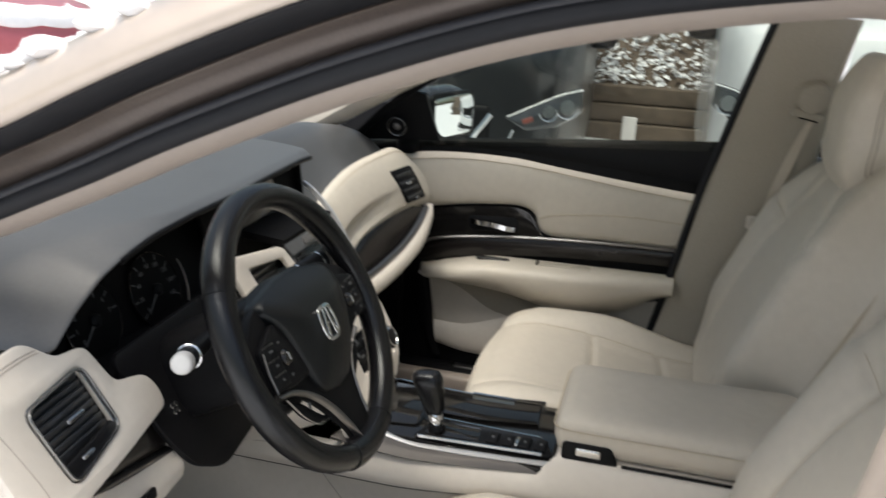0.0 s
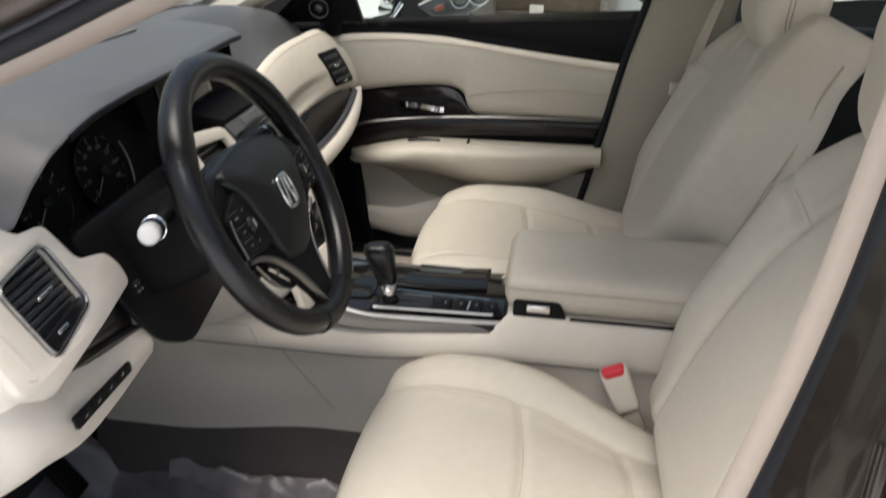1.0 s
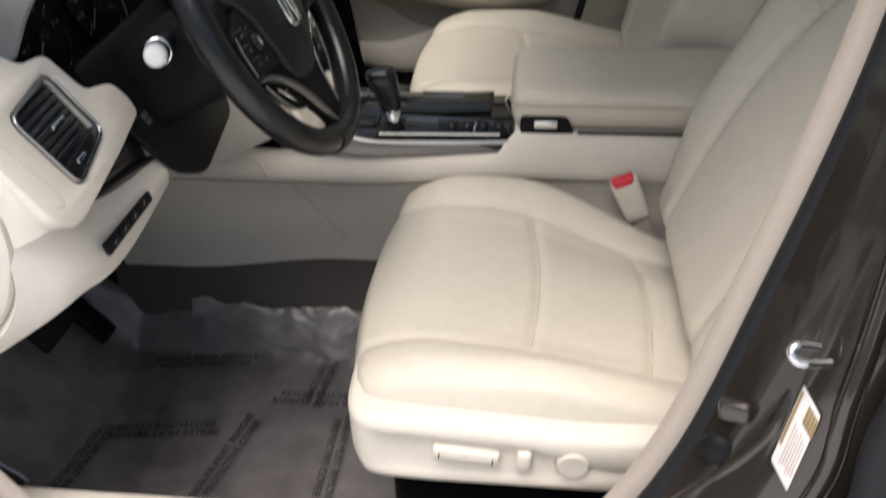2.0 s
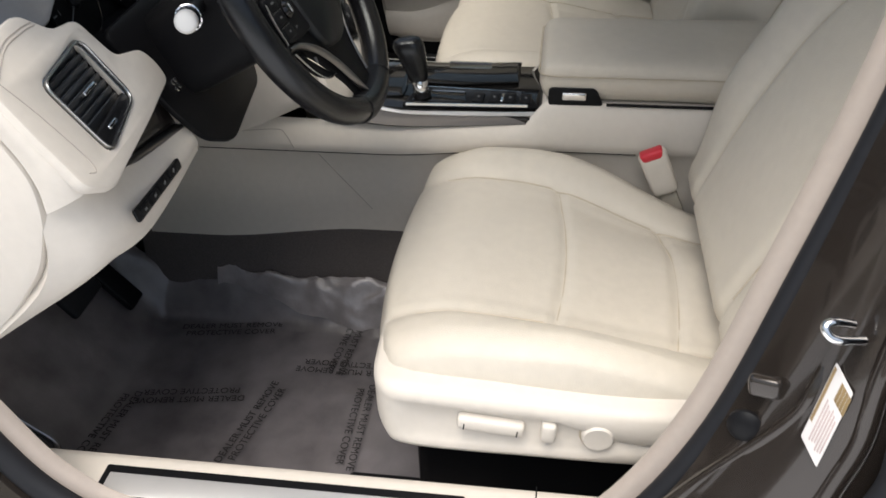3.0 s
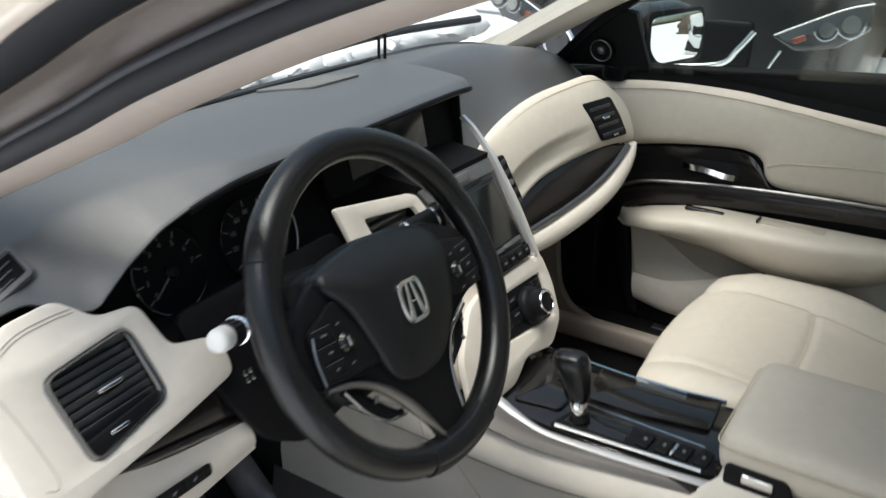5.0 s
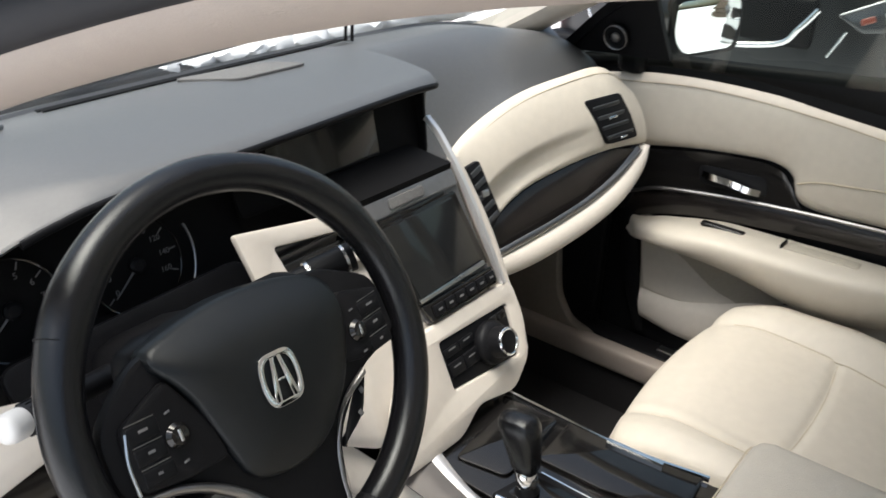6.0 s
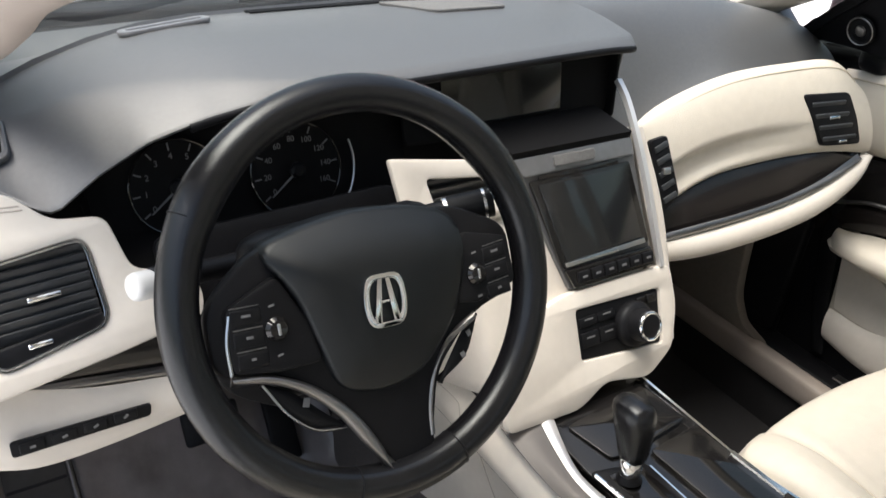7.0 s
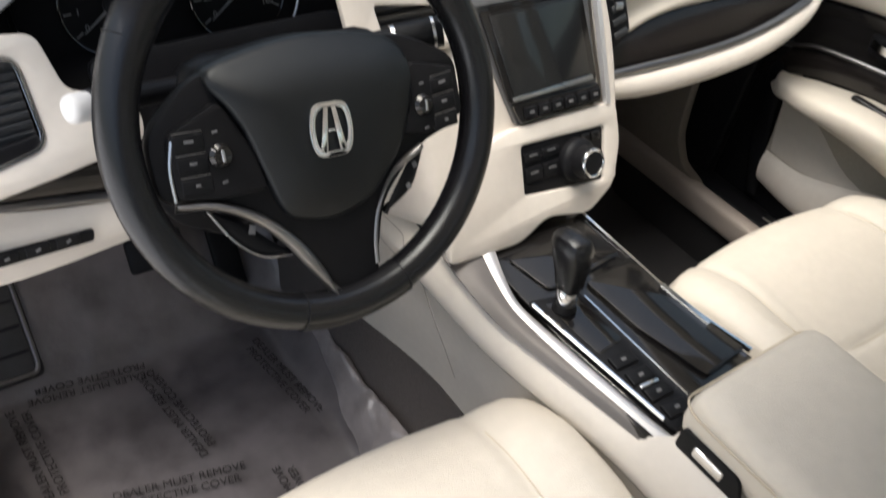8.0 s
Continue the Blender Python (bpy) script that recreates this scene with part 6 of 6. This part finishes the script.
alone("rear_window", grid([[(0.75, -0.74, 1.0), (0.75, -1.65, 1.0)], [(0.66, -0.76, 1.33), (0.66, -1.6, 1.30)]]), DOOR_GLASS, "clear rear door window glass", "window", "structure")

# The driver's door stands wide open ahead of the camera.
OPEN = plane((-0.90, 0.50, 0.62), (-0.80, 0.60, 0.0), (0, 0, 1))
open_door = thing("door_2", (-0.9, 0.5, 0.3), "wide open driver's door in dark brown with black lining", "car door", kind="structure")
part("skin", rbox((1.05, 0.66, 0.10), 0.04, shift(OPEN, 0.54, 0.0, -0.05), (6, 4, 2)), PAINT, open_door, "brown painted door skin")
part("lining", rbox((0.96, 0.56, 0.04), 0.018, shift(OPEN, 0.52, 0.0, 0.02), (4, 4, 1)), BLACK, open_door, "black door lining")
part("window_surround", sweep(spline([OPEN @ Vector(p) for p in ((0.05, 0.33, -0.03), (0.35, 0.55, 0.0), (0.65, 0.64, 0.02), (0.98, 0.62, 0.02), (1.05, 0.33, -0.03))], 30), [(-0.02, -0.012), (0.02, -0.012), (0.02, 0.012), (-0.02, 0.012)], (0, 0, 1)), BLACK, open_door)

# Far side door mirror
mirror = thing("door_mirror", (0.92, 0.2, 0.95), "dark door mirror housing with bright glass", "door mirror")
MM = plane((0.905, 0.158, 1.012), (0.94, -0.33, 0), (0.02, 0.05, 1))
part("housing", rbox((0.265, 0.150, 0.10), 0.045, shift(MM, -0.034, 0.003, -0.052), (6, 4, 4), lambda p: (p.x, p.y * (1 - 0.10 * (p.x < -0.05)), p.z)), PAINT, mirror, "dark brown housing")
part("bezel", plate(rect(0.206, 0.124, 0.028), shift(MM, 0.0, 0.002, -0.008), 0.010, 0.003), BLACK, mirror)
part("mirror_glass", plate(rounded([(-0.090, 0.048), (0.084, 0.054), (0.096, 0.01), (0.080, -0.052), (-0.060, -0.054), (-0.092, -0.02)], 0.02), shift(MM, 0.0, 0.002, 0.0022), 0.003, 0.0006), MIRROR, mirror, "bright mirror glass")
part("arm", rbox((0.10, 0.06, 0.06), 0.02, pose(0.80, 0.24, 0.955), (2, 2, 2)), BLACK, mirror)

# ---------------------------------------------------------------- footwell
FILM = material("protective_film", (0.118, 0.108, 0.112), 0.36, vary=0.36, scale=16, bump=0.8, bump_scale=30, spec=0.7, stain=(0.165, 0.154, 0.156), stain_scale=9)

FOLD = material("doubled_film", (0.24, 0.222, 0.225), 0.30, vary=0.25, scale=22, bump=0.6, bump_scale=50, spec=0.8)


def crease(p):
    """Sharp little folds, as in thin plastic."""
    return (1 - abs(noise.noise(p))) ** 6


def film_sheet():
    rows = []
    for i in range(85):
        y = -0.26 + 0.84 * i / 84
        row = []
        for k in range(75):
            x = -0.70 + 0.530 * k / 74
            row.append(Vector((x, y, film_height(x, y))))
        rows.append(row)
    return grid(rows)


def film_fold():
    """The edge of the sheet turned back on itself, crumpled."""
    rows = []
    for i in range(70):
        y = 0.30 - 0.42 * i / 69
        wide = 0.016 + 0.036 * smooth01((0.30 - y) / 0.28) + 0.008 * noise.noise(Vector((y * 16, 1, 4)))
        right = -0.171 + 0.006 * noise.noise(Vector((y * 20, 8, 1)))
        row = []
        for k in range(15):
            x = right - wide * k / 14
            arch = math.sin(math.pi * k / 14) ** 0.6
            z = film_height(x, y) + 0.002 + arch * (0.007 + 0.012 * crease(Vector((x * 40 + y * 12, y * 9, 7))) + 0.006 * crease(Vector((x * 70, y * 30 - x * 20, 3))))
            row.append(Vector((x, y, z)))
        rows.append(row)
    return grid(rows)


def film_height(x, y):
    q = Vector((x * 6, y * 6, 0))
    side = smooth01((x + 0.27) / 0.06)
    z = 0.2215 + 0.003 * abs(noise.noise(q)) + 0.0025 * crease(q * 1.3) + 0.0015 * crease(q * 3.0)
    z += 1.0 * max(0.0, y - 0.405) + 0.080 * smooth01((x + 0.232) / 0.062) * (0.92 + 0.16 * noise.noise(Vector((0, y * 9, 3))))
    z += side * (0.007 * crease(Vector((x * 22, y * 7, 2))) + 0.005 * crease(Vector((x * 30 + y * 14, y * 12, 5))))
    return z


mat_thing = thing("floor_mat_cover", (-0.42, 0.1, 0.215), "grey translucent protective film printed with warnings over the floor mat", "floor mat cover")
part("film", film_sheet(), FILM, mat_thing, angle=80)
part("folded_edge", film_fold(), FOLD, mat_thing, "paler folded film edge", 80)


def film_text(body, x, y, turn, size=0.026):
    part("printed_warning", lettering(body, size, pose(x, y, 0.2335, 0, 0, turn)), INK, mat_thing, "black printed warning")


# Two-line warnings, turned to all four sides of the sheet.
for x, y, turn in ((-0.515, 0.390, 171), (-0.423, 0.275, 98), (-0.250, 0.262, -82), (-0.47, 0.150, -13), (-0.623, 0.300, 92), (-0.46, -0.02, 180), (-0.33, 0.02, 90), (-0.255, 0.035, 174)):
    side = Vector((math.sin(radians(turn)), -math.cos(radians(turn)))) * 0.019
    film_text("DEALER MUST REMOVE", x - 0.5 * side.x, y - 0.5 * side.y, turn, 0.0180)
    film_text("PROTECTIVE COVER", x + 0.5 * side.x, y + 0.5 * side.y, turn, 0.0180)

REST = material("grey_ribbed_plastic", (0.035, 0.035, 0.037), 0.5, vary=0.15, scale=60, bump=0.2, bump_scale=500)
dead = thing("foot_rest", (-0.62, 0.45, 0.25), "black plastic foot rest in the footwell", "foot rest")
part("pad", rbox((0.11, 0.20, 0.03), 0.012, pose(-0.625, 0.50, 0.315, 42, 0, 0), (3, 4, 1)), REST, dead)
part("raised_border", sweep([pose(-0.625, 0.50, 0.315, 42, 0, 0) @ Vector((0.048 * a, 0.092 * b, 0.016)) for a, b in rounded([(-1, -1), (1, -1), (1, 1), (-1, 1)], 0.25, 4)], disc(0.004, n=8), (0, -0.67, 0.74), True), DARKMETAL, dead, "worn raised border")
for k in range(4):
    part("rib", rbox((0.085, 0.006, 0.006), 0.002, pose(-0.625, 0.45 + 0.03 * k, 0.287 + 0.027 * k, 42, 0, 0), (1, 1, 1)), RUBBER, dead)
brake = thing("brake_pedal", (-0.36, 0.40, 0.33), "black rubber brake pedal on a steel arm", "pedal")
part("pad", rbox((0.090, 0.055, 0.016), 0.007, pose(-0.375, 0.455, 0.405, 55, 0, 0), (3, 3, 1)), RUBBER, brake)
part("arm", tube(spline([(-0.36, 0.468, 0.405), (-0.355, 0.50, 0.47), (-0.35, 0.52, 0.62)], 12), 0.009), BLACK, brake, "steel arm")
gas = thing("accelerator_pedal", (-0.23, 0.40, 0.25), "black accelerator pedal hinged at the floor", "pedal")
part("pad", rbox((0.048, 0.16, 0.014), 0.006, pose(-0.250, 0.485, 0.345, 52, 0, 0), (2, 4, 1)), BLACK, gas)

alone("wall_side", rbox((0.03, 0.52, 0.62), 0.01, pose(0.765, 0.50, 0.50), (1, 2, 2)), BLACK, "dark passenger footwell side", "wall", "structure")
kick_2 = thing("kick_panel", (0.70, 0.45, 0.25), "cream kick panel darkened for shade in the passenger footwell", "trim panel", kind="structure")
part("panel", plate(rounded([(-y, z) for y, z in ((0.33, 0.64), (0.314, 0.478), (0.306, 0.424), (0.275, 0.376), (0.20, 0.352), (0.20, 0.318), (0.30, 0.29), (0.42, 0.232), (0.60, 0.22), (0.60, 0.64))], 0.018), plane((0.722, 0, 0), (0, -1, 0), (0, 0, 1)), 0.026, 0.006), KICK_SHADED, kick_2)
alone("tunnel_side", grid([[(0.150, 0.70, 0.62), (0.150, 0.40, 0.60), (0.150, 0.20, 0.60)], [(0.19, 0.70, 0.22), (0.185, 0.40, 0.22), (0.180, 0.20, 0.22)]], 0.004), CARPET, "dark carpet on the tunnel side", "carpet", "structure")

# ---------------------------------------------------------------- outside
CAR_DARK = material("slate_paint", (0.014, 0.016, 0.018), 0.30, vary=0.06, coat=0.25)
CAR_WHITE = material("white_paint", (0.78, 0.79, 0.80), 0.25, vary=0.02, coat=0.6)
CAR_RED = material("red_paint", (0.46, 0.12, 0.14), 0.3, vary=0.05, coat=0.6)
BANK = material("brown_scrub", (0.085, 0.062, 0.045), 0.9, vary=0.4, scale=25, bump=0.8, bump_scale=40)
TIMBER = material("weathered_timber", (0.10, 0.075, 0.055), 0.8, vary=0.3, scale=14, bump=0.5, bump_scale=60)
LENS = material("smoked_lamp_lens", (0.045, 0.048, 0.052), 0.12, vary=0.3, scale=14, coat=0.5)
AMBER = material("amber_lens", (0.20, 0.06, 0.045), 0.15, vary=0.05)


def nose_warp(p):
    """Car front seen from ahead: x is its width, y its length (front at -y), z its height."""
    x, y, z = p
    f = (y + 2.2) / 4.4
    hood = 1.0 if f < 0.28 else 1.0 + 0.55 * smooth01((f - 0.28) / 0.16)
    if z > 0:
        z *= hood * (0.86 + 0.14 * smooth01(f / 0.12))
    x *= 1 - 0.10 * (1 - smooth01(f / 0.16)) - 0.22 * smooth01((z - 0.5) / 0.6)
    return Vector((x, y + 0.10 * (x / 0.95) ** 2 * (1 - f), z))


def parked_car(name, m, paint, label, tall):
    c = thing(name, tuple(m @ Vector((0, 0, -0.55 * tall))), label, "car", "parked cars outside")
    part("body", rbox((1.9, 4.4, 1.0 * tall), 0.16, m, (14, 26, 8), nose_warp), paint, c, angle=60)
    part("windscreen", rbox((1.35, 0.05, 0.55), 0.04, m @ pose(0, -0.62, 0.62 * tall, -48, 0, 0), (4, 1, 4)), GLOSS, c, "dark windscreen")
    for s in (-1, 1):
        F = m @ plane((0, -2.31, 0), (1, 0.22 * s, 0), (0, 0.12, 1))
        lamp = part("headlight", plate(rounded([(s * x, z) for x, z in ((0.56, 0.055), (0.86, 0.190), (0.98, 0.222), (0.99, 0.10), (0.85, 0.012), (0.68, -0.012))][::s], 0.02), F, 0.07, 0.015), LENS, c, "headlight")
        for x, z, r in ((0.90, 0.118, 0.040), (0.80, 0.092, 0.034)):
            part("reflector", lathe([(0.004, 0.004), (0.5 * r, 0.006), (0.85 * r, 0.012), (r, 0.020)], shift(F, s * x, z, 0.062), 20), SATIN, lamp)
        for x, z, r in ((0.90, 0.120, 0.060), (0.80, 0.094, 0.050)):
            part("lamp_ring", tube([shift(F, s * x, z, 0.066) @ Vector((r * math.cos(a), r * math.sin(a), 0.0)) for a in np.linspace(-2.9, 0.2, 14).tolist()], 0.006, n=6), SATIN, lamp, "bright lamp ring")
        part("lamp_trim", tube(spline([m @ Vector(p) for p in ((s * 0.58, -2.26, 0.068), (s * 0.72, -2.23, 0.132), (s * 0.86, -2.20, 0.192), (s * 0.97, -2.18, 0.220))], 14), 0.004), SATIN, lamp, "bright lamp trim")
        part("indicator", rbox((0.06, 0.03, 0.02), 0.008, shift(F, s * 0.69, 0.045, 0.064, 22 * s), (2, 1, 1)), AMBER, lamp, "amber indicator")
        part("mirror", rbox((0.22, 0.16, 0.15), 0.06, m @ pose(s * 1.02, -0.60, 0.36 * tall), (3, 3, 3)), BLACK, c, "black door mirror")
        for y in (-1.45, 1.35):
            wh = part("wheel", lathe([(0.20, 0.0), (0.33, 0.01), (0.345, 0.05), (0.345, 0.18), (0.32, 0.21), (0.20, 0.21)], m @ pose(s * 0.72 - 0.10, y, -0.50 * tall + 0.12, 0, 90, 0), 28), RUBBER, c)
            part("rim", lathe([(0.03, 0.215), (0.19, 0.20), (0.205, 0.212)], m @ pose(s * 0.72 - 0.10, y, -0.50 * tall + 0.12, 0, 90, 0), 20), DARKMETAL, wh)
    part("grille", rbox((0.95, 0.06, 0.22), 0.04, m @ pose(0, -2.17, 0.0), (4, 1, 2)), BLACK, c, "black grille")
    part("grille_trim", tube(spline([m @ Vector(p) for p in ((-0.49, -2.26, 0.075), (-0.43, -2.27, -0.005), (-0.34, -2.27, -0.085), (0.0, -2.27, -0.12), (0.34, -2.27, -0.085), (0.43, -2.27, -0.005), (0.49, -2.26, 0.075))], 30), 0.015), CHROME, c, "chrome grille trim")
    for s in (-1, 1):
        part("bumper_trim", tube([m @ Vector((s * 0.56, -2.25, -0.11)), m @ Vector((s * 0.615, -2.24, 0.0))], 0.006), CHROME, c, "thin chrome trim")
    part("bumper", rbox((1.7, 0.12, 0.22), 0.05, m @ pose(0, -2.15, -0.28 * tall), (6, 2, 2)), BLACK, c)
    return c


parked_car("parked_car", Matrix.Translation((5.195, 1.103, 0.64)) @ Matrix.Rotation(radians(-86), 4, "Z") @ Matrix.Diagonal((0.95, 1, 1, 1)), CAR_DARK, "dark slate sport utility car parked nose in", 1.12)
parked_car("parked_car", Matrix.Translation((5.05, -1.58, 0.70)) @ Matrix.Rotation(radians(-90), 4, "Z") @ Matrix.Diagonal((1, 0.8, 1, 1)), CAR_WHITE, "white sport utility car parked nose in", 1.25)
parked_car("parked_car", Matrix.Translation((3.9, 5.2, 0.60)) @ Matrix.Rotation(radians(-35), 4, "Z"), CAR_RED, "red car under a layer of snow", 1.05)


def bank_mesh():
    rows = []
    for i in range(50):
        y = -10 + 13 * i / 49
        row = []
        for k in range(24):
            f = k / 23
            q = Vector((y * 1.7, f * 5, 0))
            row.append(Vector((7.0 + 3.2 * f + 0.12 * noise.noise(q), y, 0.40 + 2.2 * f + 0.12 * noise.noise(q * 2.3))))
        rows.append(row)
    return grid(rows)


alone("bank", bank_mesh(), BANK, "brown scrub bank behind the cars", "bank", "structure")


def flecks():
    """Many small eight-sided clumps."""
    rnd = random.Random(9)
    bm = bmesh.new()
    for k in range(5200):
        f, y = rnd.random() ** 1.3, rnd.uniform(-3, 2)
        c = Vector((6.98 + 3.2 * f, y, 0.45 + 2.2 * f + rnd.uniform(-0.05, 0.10)))
        s = rnd.uniform(0.008, 0.030)
        a, b, d = (Vector((rnd.uniform(-1, 1), rnd.uniform(-1, 1), rnd.uniform(-0.4, 0.4))).normalized() * s * q for q in (1.3, 1.8, 0.8))
        p = [bm.verts.new(c + o) for o in (a, b, -a, -b, d + Vector((0, 0, s)), -d)]
        for n in range(4):
            bm.faces.new((p[n], p[(n + 1) % 4], p[4]))
            bm.faces.new((p[(n + 1) % 4], p[n], p[5]))
    return bm


alone("snow_patches", flecks(), SNOW, "broken patches of snow on the scrub", "snow", "stuff")
beam = thing("timber_wall", (6.9, 0, 0), "low weathered timber retaining wall", "retaining wall")
for k in range(3):
    for j in range(4):
        part("beam", rbox((0.2, 3.4, 0.16), 0.015, pose(6.92 + 0.03 * k, -8.0 + 3.42 * j + 0.7 * (k % 2), 0.08 + 0.17 * k), (1, 2, 1)), TIMBER, beam)
alone("marker_post", rbox((0.04, 0.13, 0.24), 0.012, pose(6.72, -0.06, 0.12), (1, 1, 1)), LABEL_PAPER, "short pale marker post before the timber wall", "post")


def snow_slab(p):
    q = p * 3.0
    return p + Vector((0.05 * noise.noise(q), 0.05 * noise.noise(q + Vector((3, 0, 0))), 0.03 * noise.noise(q * 2)))


SNOW_M = Matrix.Translation((3.9, 5.2, 0.60)) @ Matrix.Rotation(radians(-35), 4, "Z")
alone("snow_layer", rbox((1.5, 1.5, 0.10), 0.05, SNOW_M @ pose(0, -1.45, 0.47, 3, 0, 0), (20, 20, 2), snow_slab), SNOW, "thick layer of snow on the red car's bonnet", "snow", "stuff")
alone("snow_layer", rbox((1.15, 2.2, 0.12), 0.06, SNOW_M @ pose(0, 0.9, 0.86), (16, 20, 2), snow_slab), SNOW, "thick layer of snow on the red car's roof", "snow", "stuff")


# The car's own bonnet and cowl ahead of the windscreen
own = thing("bonnet", (0, 1.0, 0.55), "pale bonnet and black cowl ahead of the windscreen", "bonnet", kind="structure")
# Same pale colour as the pillar skin, sky reflection included.
part("skin", grid([[Vector((x, y, 0.950 - 0.10 * (y - 0.78) ** 2 - 0.10 * x * x - 0.03 * (y - 0.78))) for x in np.linspace(-0.74, 0.74, 13).tolist()] for y in np.linspace(0.80, 1.85, 12).tolist()], 0.02), PAINT_SKY, own)
part("cowl", rbox((1.42, 0.24, 0.05), 0.015, pose(0, 0.72, 0.935), (6, 2, 1)), BLACK, own, "black plastic cowl")
part("wiper", tube(spline([(-0.25, 0.625, 1.012), (0.02, 0.572, 1.040), (0.16, 0.548, 1.056), (0.30, 0.510, 1.070), (0.49, 0.430, 1.080)], 20), 0.0075, n=8), RUBBER, own, "black wiper blade")


def cowl_snow():
    bm = bmesh.new()
    rnd = random.Random(6)
    for k in range(120):
        f = rnd.random() ** 0.7
        s = 0.012 + 0.045 * f * rnd.uniform(0.5, 1.0)
        m = Matrix.Translation((0.05 + 0.66 * f, 0.74 - 0.14 * f + rnd.uniform(-0.02, 0.05) * (0.4 + f), 0.965 + 0.5 * s + 0.045 * f)) @ Matrix.Diagonal((1.6 * s, 1.3 * s, 0.7 * s, 1))
        bmesh.ops.create_icosphere(bm, subdivisions=2, radius=1.0, matrix=m)
    for v in bm.verts:
        v.co += Vector((noise.noise(v.co * 60), noise.noise(v.co * 60 + Vector((5, 0, 0))), noise.noise(v.co * 60 + Vector((0, 7, 0))))) * 0.008
    return bm


alone("cowl_snow", cowl_snow(), SNOW, "heap of wet snow on the cowl below the windscreen", "snow", "stuff")


def bonnet_snow():
    rows = []
    for y in np.linspace(0.86, 1.84, 40).tolist():
        row = []
        for x in np.linspace(-0.70, 0.72, 50).tolist():
            q = Vector((x * 9, y * 9, 0))
            row.append(Vector((x + 0.02 * noise.noise(q), y + 0.02 * noise.noise(q + Vector((4, 0, 0))), 0.968 - 0.10 * (y - 0.78) ** 2 - 0.10 * x * x - 0.03 * (y - 0.78) + 0.022 * noise.noise(q * 0.6) + 0.008 * noise.noise(q * 2.2))))
        rows.append(row)
    return grid(rows, -0.012)


alone("bonnet_snow", bonnet_snow(), SNOW, "uneven layer of wet snow lying on the bonnet", "snow", "stuff")
